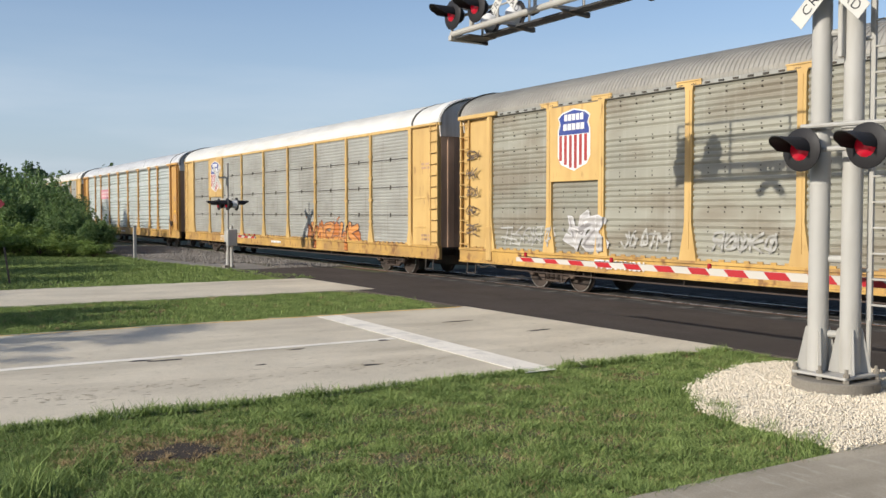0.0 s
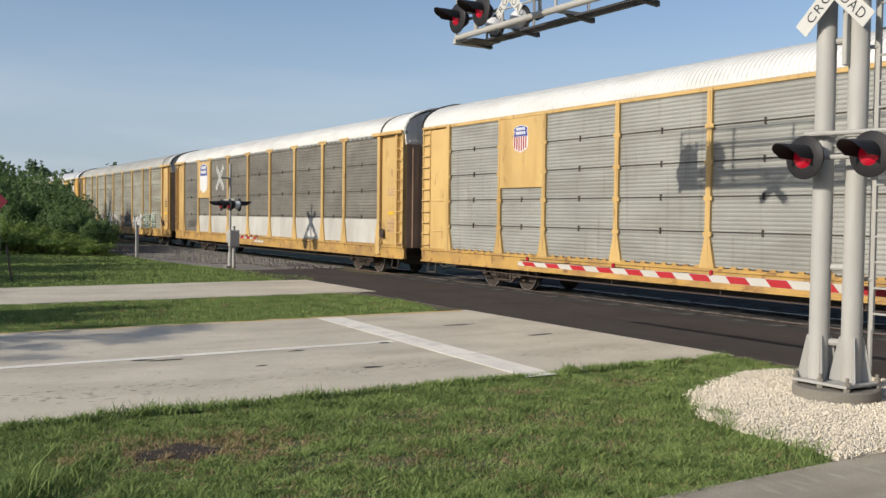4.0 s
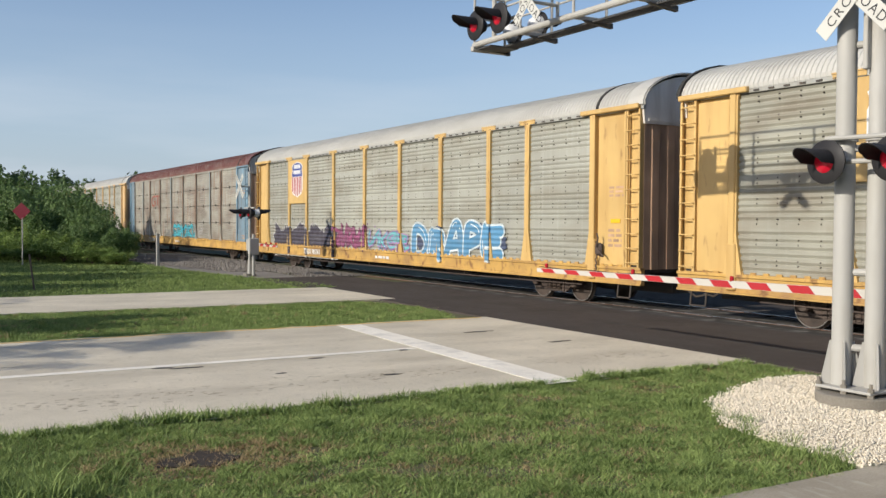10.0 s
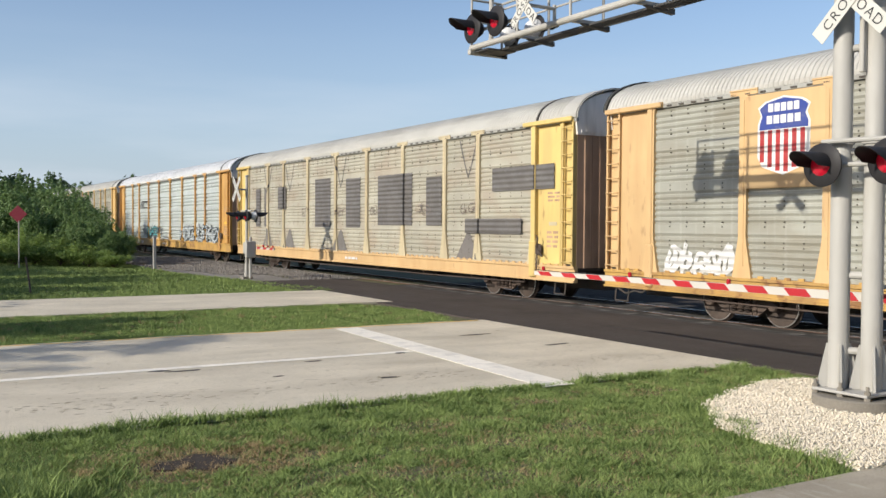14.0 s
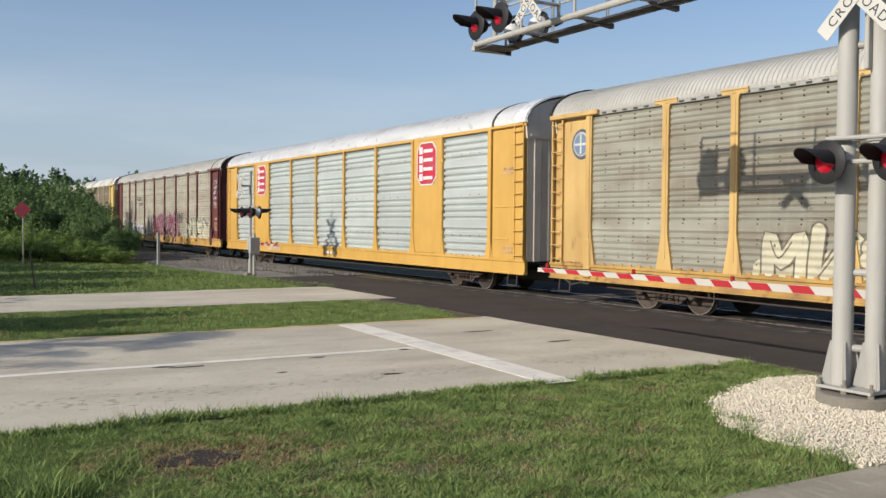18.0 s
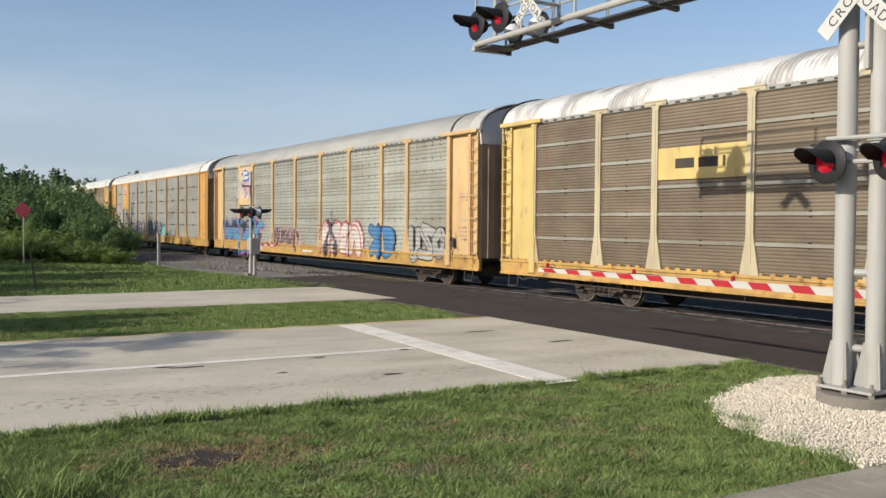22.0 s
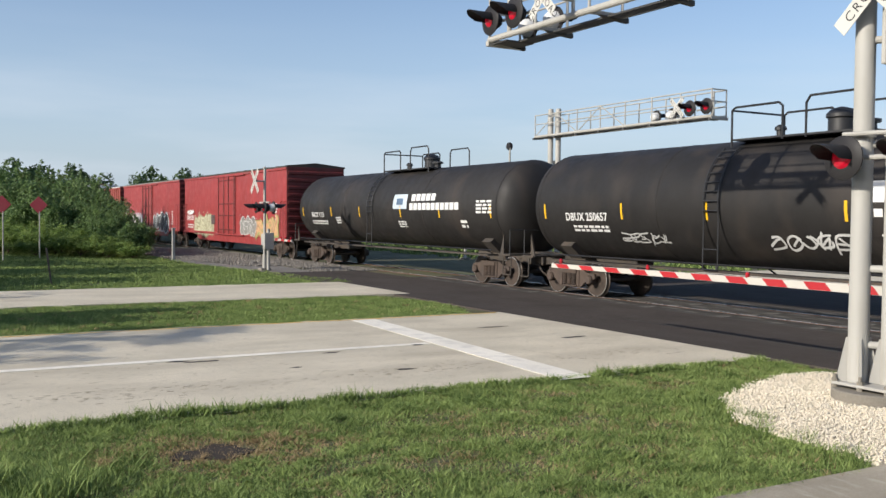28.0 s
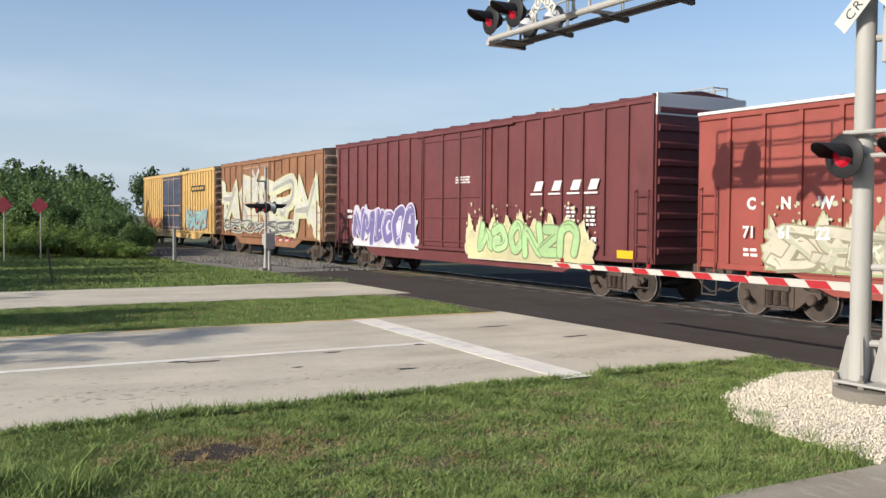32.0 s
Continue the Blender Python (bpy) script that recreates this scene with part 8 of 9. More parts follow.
def gantry(name, at, length, label, turn=0.0, lift=0.0, facing=-1):
    """Twin-pole cantilever over the road: arm runs towards -x of its own space for length metres."""
    g = thing(name, label, "crossing signal", at=at)
    g.rotation_euler[2] = turn
    P = [(-0.2, -0.07), (0.12, 0.09)]
    TOP = 6.55 + lift
    for x, y in P:
        part("pole", Build().lathe([(0.16, 0.118), (TOP - 0.05, 0.112), (TOP, 0.09)], (x, y, 0), "z", 24), "post_grey", g, smooth=40)
        for a in range(4):
            ang = math.pi / 4 + a * math.pi / 2
            c, s = math.cos(ang), math.sin(ang)
            b = Build()
            u = [(0.1, 0.222), (0.24, 0.222), (0.135, 0.74), (0.1, 0.74)]
            v = [(x + c * q - s * e, y + s * q + c * e, z) for e in (-0.012, 0.012) for q, z in u]
            b.add(v, [(0, 1, 2, 3), (7, 6, 5, 4), (0, 4, 5, 1), (1, 5, 6, 2), (2, 6, 7, 3), (3, 7, 4, 0)])
            part("gusset", b, "post_grey", g)
    pl = part("base_plate", Build().box(-0.38, 0.35, -0.31, 0.33, 0.185, 0.22, 0, 0.008), "post_grey", g, "pale painted steel base plate")
    for x in (-0.36, -0.02, 0.33):
        for y in (-0.27, 0.29):
            part("anchor_bolt", Build().rod((x, y, 0.1), (x, y, 0.31), 0.02, 8).rod((x, y, 0.22), (x, y, 0.255), 0.038, 6).rod((x, y, 0.15), (x, y, 0.185), 0.038, 6), "footing", pl)
    for z in (0.66, 1.55, 3.0, 4.2):
        part("tie_bar", Build().rod((*P[0], z), (*P[1], z), 0.045, 10), "post_grey", g)
    part("clamp", Build().lathe([(3.08, 0.11), (3.08, 0.14), (3.13, 0.14), (3.13, 0.11)], (*P[0], 0), "z", 20), "post_grey", g)
    part("clamp", Build().lathe([(3.08, 0.11), (3.08, 0.14), (3.13, 0.14), (3.13, 0.11)], (*P[1], 0), "z", 20), "post_grey", g)
    part("conduit", Build().box(0.02, 0.08, -0.10, -0.02, 3.9, 4.55, 0, 0.01), "post_grey", g)
    z0, z1, y0, y1, xe = 5.42 + lift, 6.32 + lift, -0.34, 0.34, -length
    for y in (y0, y1):
        part("chord", Build().rod((0.9, y, z0), (xe, y, z0), 0.055, 12), "post_grey", g)
    for y in (y0, y1):
        part("handrail", Build().rod((0.9, y, z1), (xe, y, z1), 0.024, 8), "post_grey", g)
        part("knee_rail", Build().rod((0.9, y, z0 + 0.52), (xe, y, z0 + 0.52), 0.02, 8), "post_grey", g)
    k = max(4, int(length / 1.25))
    for i in range(k + 1):
        x = xe + (length + 0.9) * i / k
        for y in (y0, y1):
            part("stanchion", Build().rod((x, y, z0), (x, y, z1), 0.024, 8), "post_grey", g)
        part("cross_beam", Build().box(x - 0.03, x + 0.03, y0 - 0.02, y1 + 0.03, z0 - 0.05, z0 + 0.012, 0, 0.006), "post_grey", g)
        part("bracket", Build().prism([(y0 + 0.2, z0 - 0.05), (y1 + 0.1, z0 - 0.05), (y1 + 0.1, z0 - 0.13), (y0 + 0.3, z0 - 0.085)], x - 0.03, x + 0.05, axis="x"), "dark_steel", g)
        if 2 < i < k:
            x2 = xe + (length + 0.9) * (i + 1) / k
            part("brace", Build().rod((x, y1, z0), (x2, y1, z1), 0.02, 6) if i % 2 else Build().rod((x, y1, z1), (x2, y1, z0), 0.02, 6), "post_grey", g)
    for y in (y0, y1):
        part("end_rail", Build().rod((xe, y0, z1 if y < 0 else z0 + 0.5), (xe, y1, z1 if y < 0 else z0 + 0.5), 0.022, 8), "post_grey", g)
    part("end_beam", Build().box(xe - 0.05, xe + 0.05, y0 - 0.06, y1 + 0.06, z0 - 0.12, z0 - 0.02, 0, 0.01), "post_grey", g)
    part("end_tray", Build().box(xe + 0.0, xe + 0.5, y0 + 0.03, y1 - 0.02, z0 - 0.09, z0 - 0.06, 0, 0.008), "dark_steel", g)
    grate = part("walkway_grating", Build().box(xe, 0.9, y1 - 0.05, y1 - 0.02, z0 - 0.075, z0 - 0.03).box(xe, 0.9, y1 - 0.34, y1 - 0.32, z0 - 0.075, z0 - 0.045), "dark_steel", g)
    slat = Build().box(-0.012, 0.012, y1 - 0.34, y1 - 0.04, z0 - 0.07, z0 - 0.045).mesh("slat", "dark_steel")
    for i in range(min(290, int((length + 0.4) / 0.06))):
        put("slat", slat, grate, (xe + 0.5 + 0.06 * i, 0, 0))
    # lights: pairs that face the drivers, and pairs that face the other way
    xl = xe + 0.15
    for k in (0.0, 0.78):
        lamp_unit(g, xl + k, y0 - 0.12 if facing < 0 else y1 + 0.12, z0 + 0.33, facing, r=0.275)
    for k in (0.05, 0.85) if facing < 0 else (2.3, 3.1):
        lamp_unit(g, xl + k, y1 + 0.12 if facing < 0 else y0 + 0.1, z0 + 0.27, -facing, back=True)
    part("lamp_arm", Build().rod((xl - 0.2, y0 + 0.12, z0 + 0.33), (xl + 1.1, y0 + 0.12, z0 + 0.33), 0.03, 8), "post_grey", g)
    part("lamp_post", Build().rod((xl + 0.3, y0 + 0.14, z0), (xl + 0.3, y0 + 0.14, z0 + 0.9), 0.045, 10), "post_grey", g)
    cb = crossbuck(g, xl + 2.38 if facing < 0 else xl + 1.4, y0 - 0.63 if facing < 0 else y1 + 0.1, z0 + 0.24 if facing < 0 else z0 + 0.4, 0.86, 0.17)
    part("sign_arm", Build().rod((xl + 2.38, y0, z0 + 0.24), (xl + 2.38, y0 - 0.56, z0 + 0.24), 0.03, 8).rod((xl + 2.38, y0, z0), (xl + 2.38, y0, z0 + 0.3), 0.03, 8), "post_grey", g)
    if facing > 0:
        cb.rotation_euler[2] = math.pi
    xm = xl + 4.1
    if facing < 0:
        lamp_unit(g, xm, y0 - 0.05, z0 + 0.35)
        lamp_unit(g, xm + 0.76, y0 - 0.05, z0 + 0.35)
    return g


footing = tagged(put("footing", Build().lathe([(-0.3, 0.49), (0.135, 0.49), (0.15, 0.475)], (-6.88, 9.72, 0), "z", 36).mesh("footing", "footing", smooth=40)), "round concrete footing under the signal mast", "footing", kind="structure")
near_gantry = gantry("cantilever_signal", (-6.88, 9.72, 0), 7.95, "silver-painted twin-pole cantilever crossing signal over the road")
part("lamp_crossarm", Build().rod((-0.3, -0.28, 2.83), (0.85, -0.28, 2.83), 0.03, 8), "post_grey", near_gantry)
part("lamp_bracket", Build().rod((-0.3, -0.3, 3.11), (0.75, -0.1, 3.11), 0.028, 8), "post_grey", near_gantry)
lamp_unit(near_gantry, -0.19, -0.47, 2.83)
lamp_unit(near_gantry, 0.65, -0.47, 2.83)
crossbuck(near_gantry, 0.06, -0.32, 4.76)
# ladder beside the mast
ladder = thing("mast_ladder", "silver steel ladder beside the signal mast", "ladder", at=(-6.63, 9.97, 0.82))
for x in (0.0, 0.46):
    part("stile", Build().box(x - 0.035, x + 0.035, -0.015, 0.03, 0, 5.6, 0, 0.005), "post_grey", ladder)
for i in range(18):
    part("rung", Build().rod((0.02, 0, 0.2 + 0.3 * i), (0.44, 0, 0.2 + 0.3 * i), 0.014, 6), "post_grey", ladder)
for z in (0.6, 3.3):
    part("standoff", Build().rod((0.0, 0.0, z), (-0.2, -0.12, z), 0.025, 8), "post_grey", ladder)
for z in (0.02,):
    part("standoff", Build().rod((0.0, 0.0, z), (0.0, 0.0, z - 0.84), 0.03, 8), "post_grey", ladder)
far_gantry = gantry("cantilever_signal", (-32.0, 23.5, 0), 9.25, "silver cantilever crossing signal across the tracks", math.pi, 0.16, 1)
tagged(put("footing", Build().lathe([(-0.3, 0.58), (0.135, 0.58), (0.15, 0.565)], (-32.0, 23.5, 0), "z", 24).mesh("footing", "walk")), "round concrete footing beyond the tracks", "footing", kind="structure")


def gate(name, at, length, label, turn=0.0, thick=0.11):
    """A lowered gate: mechanism on its post and a striped arm along -x."""
    g = thing(name, label, "crossing gate", at=at)
    g.rotation_euler[2] = turn
    small = 1.0 if length > 4 else 0.45
    part("post", Build().rod((0, 0.25, 0), (0, 0.25, 1.6), 0.06, 14), "post_grey", g, smooth=40)
    part("mechanism", Build().box(-0.22 * small, 0.22 * small, 0.05, 0.45, 0.8, 1.45, 0, 0.03), "post_grey", g)
    part("counterweight", Build().box(0.5, 1.1, -0.03, 0.04, 1.02, 1.3, 0, 0.02), "lamp_black", g)
    arm = part("arm", Build().prism([(0.6, 1.14), (0.6, 1.265), (-length, 1.215), (-length, 1.14)], 0.0, 0.05), "gate_white", g, "white arm with red stripes")
    x, i = -0.2, 0
    while x > -length + 0.2:
        f = lambda q: (1.14 + 0.003, 1.265 - 0.05 * (0.6 - q) / (length + 0.6) - 0.003)
        a, b = x, max(x - 0.345, -length + 0.01)
        if i % 2 == 0:
            part("red_stripe", Build().prism([(a + 0.05, f(a)[0]), (a - 0.05, f(a)[1]), (b - 0.05, f(b)[1]), (b + 0.05, f(b)[0])], -0.004, 0.054), "gate_red", arm)
        x -= 0.345
        i += 1
    for q in (0.45, 0.7, 0.98):
        lx = -length * q + 0.1
        part("arm_light", Build().lathe([(0, 0.02), (0.02, 0.032), (0.07, 0.032), (0.085, 0.02)], (lx, 0.02, 1.225), "z", 12), "lens", arm, "small red arm lamp")
    part("cable", Build().path([(-length * (i / 12), 0.055, 1.24 - 0.02 * (i % 2)) for i in range(13)], 0.008, 5), "lamp_black", arm)
    return g


gate("crossing_gate", (-5.75, 10.30, 0.055), 8.3, "lowered crossing gate with red and white striped arm")


def wayside_mast(at, turn=0.0, tall=3.95, label="flashing light mast with crossbuck and lowered gate"):
    m = thing("flashing_signal", label, "crossing signal", at=at)
    m.rotation_euler[2] = turn
    part("mast", Build().rod((0, 0, 0.1), (0, 0, tall), 0.052, 14), "post_grey", m, smooth=40)
    part("collar", Build().lathe([(0.05, 0.085), (0.6, 0.07)], (0, 0, 0), "z", 14), "post_grey", m)
    part("base", Build().box(-0.2, 0.2, -0.2, 0.2, -0.05, 0.06, 0, 0.01), "footing", m)
    part("cap", Build().lathe([(tall, 0.075), (tall + 0.03, 0.075), (tall + 0.07, 0.03)], (0, 0, 0), "z", 14), "post_grey", m)
    crossbuck(m, 0, -0.42, 3.45, 1.2, 0.2)
    part("sign_arm", Build().rod((0, 0, 3.45), (0, -0.4, 3.45), 0.03, 8), "post_grey", m)
    part("crossarm", Build().rod((-0.6, 0, 2.62), (0.6, 0, 2.62), 0.035, 10), "post_grey", m)
    for x in (-0.5, 0.5):
        lamp_unit(m, x, -0.22, 2.42, -1, r=0.23)
        lamp_unit(m, x, 0.22, 2.42, 1, back=True)
    part("control_box", Build().box(-0.09, 0.09, -0.12, 0.14, 0.95, 1.4, 0, 0.02), "post_grey", m)
    return m


wayside_mast((-35.2, 11.95, 0))
gate("crossing_gate", (-34.9, 12.25, 0), 2.0, "short striped crossing gate arm at the far mast", math.pi)
wayside_mast((-41.0, 24.6, 0), math.pi, 4.1, "flashing light mast beyond the tracks")

# ---- small roadside things ----
bell = thing("bell_mast", "slim mast with a round black bell beyond the tracks", "crossing bell", at=(-37.0, 24.6, 0))
part("mast", Build().rod((0, 0, -0.05), (0, 0, 5.35), 0.045, 10), "post_grey", bell, smooth=40)
part("gong", Build().lathe([(-0.12, 0.06), (-0.1, 0.17), (-0.02, 0.2), (0.06, 0.16), (0.1, 0.05)], (0, 0, 5.5), "y", 20), "lamp_black", bell, "black round bell", smooth=40)
part("bracket", Build().path([(0, 0, 5.2), (0.18, -0.1, 5.2), (0.2, -0.12, 5.42)], 0.022, 6), "post_grey", bell)
for x, y in ((-47.0, 5.09), (-46.0, 3.47)):
    s = thing("end_marker", "dark red diamond end-of-road marker on a thin post", "road sign", "red diamond markers", at=(x, y, 0))
    part("post", Build().rod((0, 0, -0.05), (0, 0, 2.2), 0.03, 8), "post_grey", s)
    d = part("sign_plate", Build().box(-0.29, 0.29, -0.012, 0.0, -0.29, 0.29, 0, 0.005), "sign_red", s, "dark red diamond plate", (0, -0.03, 2.5))
    d.rotation_euler = (0, math.pi / 4, radians(66))
stake = thing("leaning_stake", "thin pale stake that leans in the grass", "stake", at=(-30.7, 3.65, 0))
part("stick", Build().rod((0, 0, -0.05), (-0.15, -0.12, 1.05), 0.03, 8), "wood", stake)
pst = thing("marker_post", "short weathered grey post beside the ballast", "post", at=(-44.1, 10.55, 0))
part("shaft", Build().box(-0.065, 0.065, -0.065, 0.065, -0.05, 1.45, 0, 0.012), "post_grey", pst)
part("cap", Build().box(-0.08, 0.08, -0.08, 0.08, 1.45, 1.5, 0, 0.01), "post_grey", pst)


# ---- loose stone ----
def inside(poly, x, y):
    c = False
    for (x1, y1), (x2, y2) in zip(poly, poly[1:] + poly[:1]):
        if (y1 > y) != (y2 > y) and x < (x2 - x1) * (y - y1) / (y2 - y1) + x1:
            c = not c
    return c


def raw_mesh(name, v, f3, mat):
    """A large mesh of triangles from arrays."""
    me = bpy.data.meshes.new(name)
    me.vertices.add(len(v))
    me.vertices.foreach_set("co", v.astype(np.float32).ravel())
    me.loops.add(f3.size)
    me.loops.foreach_set("vertex_index", f3.astype(np.int32).ravel())
    me.polygons.add(len(f3))
    me.polygons.foreach_set("loop_start", np.arange(0, f3.size, 3, dtype=np.int32))
    me.update(calc_edges=True)
    me.materials.append(MAT[mat])
    return me


def stones(name, pts, size, mat, label, category, seed):
    rng = np.random.default_rng(seed)
    octa = np.array([(1, 0, 0), (-1, 0, 0), (0, 1, 0), (0, -1, 0), (0, 0, 1), (0, 0, -1)], float)
    tri = np.array([(0, 2, 4), (2, 1, 4), (1, 3, 4), (3, 0, 4), (2, 0, 5), (1, 2, 5), (3, 1, 5), (0, 3, 5)])
    n = len(pts)
    q = rng.normal(size=(n, 4))
    q /= np.linalg.norm(q, axis=1, keepdims=True)
    w, x, y, z = q.T
    R = np.stack([1 - 2 * (y * y + z * z), 2 * (x * y - z * w), 2 * (x * z + y * w), 2 * (x * y + z * w), 1 - 2 * (x * x + z * z), 2 * (y * z - x * w), 2 * (x * z - y * w), 2 * (y * z + x * w), 1 - 2 * (x * x + y * y)], 1).reshape(n, 3, 3)
    sc = rng.uniform(0.55, 1.25, (n, 1, 3)) * size * rng.uniform(0.7, 1.2, (n, 1, 1))
    v = np.einsum("nij,nkj->nki", R, octa[None] * sc * rng.uniform(0.8, 1.15, (n, 6, 1))) + np.asarray(pts)[:, None, :]
    f = tri[None] + 6 * np.arange(n)[:, None, None]
    ob = put(name, raw_mesh(name, v.reshape(-1, 3), f.reshape(-1, 3), mat))
    return tagged(ob, label, category, kind="stuff")


BED = [(-7.85, 8.3), (-7.3, 7.85), (-6.75, 7.45), (-6.0, 7.35), (-5.12, 7.3), (-5.0, 8.1), (-3.2, 8.7), (-3.0, 10.3), (-5, 11.35), (-7.6, 11.3), (-8.5, 10.9), (-8.6, 10.2), (-8.3, 9.3), (-8.0, 8.7)]
tagged(put("stone_bed", Build().prism(BED, -0.1, 0.004, axis="z").mesh("stone_bed", "stone_white")), "bed of white stone chips round the mast", "stone bed", kind="structure")
rs = np.random.default_rng(7)
pts = [(x, y, 0.008 + 0.026 * rs.random()) for x, y in zip(rs.uniform(-9.3, -3, 105000), rs.uniform(7, 11.5, 105000)) if inside(BED, x + rs.normal() * 0.05, y + rs.normal() * 0.05)]
stones("stone_chips", pts, 0.0128, "stone_white", "white marble chips round the signal mast", "stones", 8)
b = Build()
b.prism([(13.6, -0.18), (14.4, -0.12), (15.3, -0.06), (18.4, -0.06), (19.3, -0.12), (20.2, -0.2), (20.2, -0.4), (13.6, -0.4)], -400, -29.2, axis="x")
tagged(put("ballast", b.mesh("ballast", "stone_grey")), "grey crushed stone ballast under the track", "ballast", kind="structure")
b = Build().prism([(13.6, -0.2), (15.3, -0.06), (18.4, -0.06), (20.2, -0.2), (20.2, -0.4), (13.6, -0.4)], 12.0, 200, axis="x")
tagged(put("ballast_2", b.mesh("ballast", "stone_grey")), "grey crushed stone ballast past the crossing", "ballast", kind="structure")
n = 16000
xx, yy = -33.4 - 27 * rs.random(n) ** 1.3, rs.uniform(10.6, 16.2, n)
edge = 12.9 - 0.9 * np.sin((xx + 30) * 0.25) - (xx < -38) * 1.3
keep = yy > edge + rs.normal(0, 0.25, n)
pts = np.stack([xx, yy, np.where(yy > 14.2, -0.05, -0.03) + 0.05 * rs.random(n)], 1)[keep]
stones("ballast_stones", pts, 0.05, "stone_grey", "loose grey ballast stones beside the track", "stones", 9)
apron = [(-33.35, 13.6), (-33.35, 11.75), (-36, 11.4), (-40, 10.4), (-46, 10.3), (-60, 11.5), (-60, 13.6)]
tagged(put("ballast_apron", Build().prism(apron, -0.3, -0.035, axis="z").mesh("ballast_apron", "stone_grey")), "spread of grey stone in front of the track", "ballast", kind="structure")
patch = [(-8.25 + 0.24 * math.cos(a) * (1 + 0.3 * math.sin(3 * a) + 0.15 * math.sin(7 * a)), 2.3 + 0.36 * math.sin(a) * (1 + 0.15 * math.cos(5 * a))) for a in [2 * math.pi * i / 24 for i in range(24)]]
flat_mark("bare_patch", patch, -0.045, "soil", "bare patch of dark soil in the lawn", "soil", 0.012)


# ---- grass ----
def grass(name, n, area, tall, wide, mat, label, seed, keep=None, z=-0.05, rough=1.0, clump=0.7, fine=False, flat=1.0):
    rng = np.random.default_rng(seed)
    x, y = rng.uniform(area[0], area[1], n), rng.uniform(area[2], area[3], n)
    # most blades stand in tufts
    m = n // 14
    tx, ty, tk = rng.uniform(area[0], area[1], m), rng.uniform(area[2], area[3], m), rng.uniform(0.45, 1.5, m)
    own = rng.integers(0, m, n)
    tuft = rng.random(n) < clump
    x, y = np.where(tuft, tx[own] + rng.normal(0, 0.45 * tall, n), x), np.where(tuft, ty[own] + rng.normal(0, 0.45 * tall, n), y)
    size = np.where(tuft, tk[own], 0.8)
    if keep is not None:
        k = keep(x, y, rng)
        x, y, size = x[k], y[k], size[k]
    n = len(x)
    g1, g2 = rng.uniform(0.35, 1.45, (64, 64)), rng.uniform(0.6, 1.3, (64, 64))

    def field(g, s):
        u, w = x / s, y / s
        i, j = np.floor(u).astype(int), np.floor(w).astype(int)
        fu, fw = u - i, w - j
        fu, fw = fu * fu * (3 - 2 * fu), fw * fw * (3 - 2 * fw)
        return (g[i % 64, j % 64] * (1 - fu) + g[(i + 1) % 64, j % 64] * fu) * (1 - fw) + (g[i % 64, (j + 1) % 64] * (1 - fu) + g[(i + 1) % 64, (j + 1) % 64] * fu) * fw

    patchy = (1 - rough) * 0.9 + rough * field(g1, 2.6 * tall) * field(g2, 12 * tall)
    h = tall * rng.uniform(0.5, 1.25, n) * patchy * size
    a, lean = rng.uniform(0, 2 * np.pi, n), rng.uniform(0.2, 1.2, n) * flat * h
    la = rng.uniform(0, 2 * np.pi, n)
    dx, dy = np.cos(a) * wide * 0.5, np.sin(a) * wide * 0.5
    ox, oy = np.cos(la) * lean, np.sin(la) * lean
    zz = np.full(n, z)
    v = np.stack([np.stack([x - dx, y - dy, zz], 1), np.stack([x + dx, y + dy, zz], 1),
                  np.stack([x - dx * 0.7 + ox * 0.4, y - dy * 0.7 + oy * 0.4, zz + h * 0.6], 1), np.stack([x + dx * 0.7 + ox * 0.4, y + dy * 0.7 + oy * 0.4, zz + h * 0.6], 1),
                  np.stack([x + ox, y + oy, zz + h], 1)], 1)
    f = np.array([(0, 1, 3), (0, 3, 2), (2, 3, 4)])[None] + 5 * np.arange(n)[:, None, None]
    if fine:
        v, f = v[:, (0, 1, 4)], np.array([(0, 1, 2)])[None] + 3 * np.arange(n)[:, None, None]
    ob = put(name, raw_mesh(name, v.reshape(-1, 3), f.reshape(-1, 3), mat))
    return tagged(ob, label, "grass", kind="stuff")


# worn spots where the grass is thin and brown: centre and half sizes
WORN = [(-8.5, 4.3, 0.35, 0.6), (-8.55, 5.6, 0.3, 0.5), (-7.6, 5.2, 0.45, 0.7), (-7.0, 4.0, 0.4, 0.5), (-9.1, 6.6, 0.3, 0.7), (-6.6, 5.9, 0.4, 0.5), (-7.9, 3.3, 0.3, 0.5), (-8.9, 8.6, 0.25, 0.6), (-7.2, 6.7, 0.3, 0.4), (-6.3, 3.2, 0.3, 0.4), (-7.79, 6.31, 0.42, 0.6), (-8.72, 4.96, 0.35, 0.6), (-6.46, 4.45, 0.35, 0.45), (-6.0, 5.11, 0.28, 0.36), (-9.22, 7.64, 0.3, 0.6), (-6.93, 5.42, 0.3, 0.5), (-7.3, 3.06, 0.3, 0.4), (-8.28, 2.35, 0.62, 0.95)]


def worn(x, y):
    w = np.zeros(len(x))
    for cx, cy, a, b in WORN:
        w = np.maximum(w, 1.2 - ((x - cx + 0.12 * np.sin(6 * y)) / a) ** 2 - ((y - cy + 0.12 * np.sin(7 * x)) / b) ** 2)
    return np.clip(w, 0, 1)


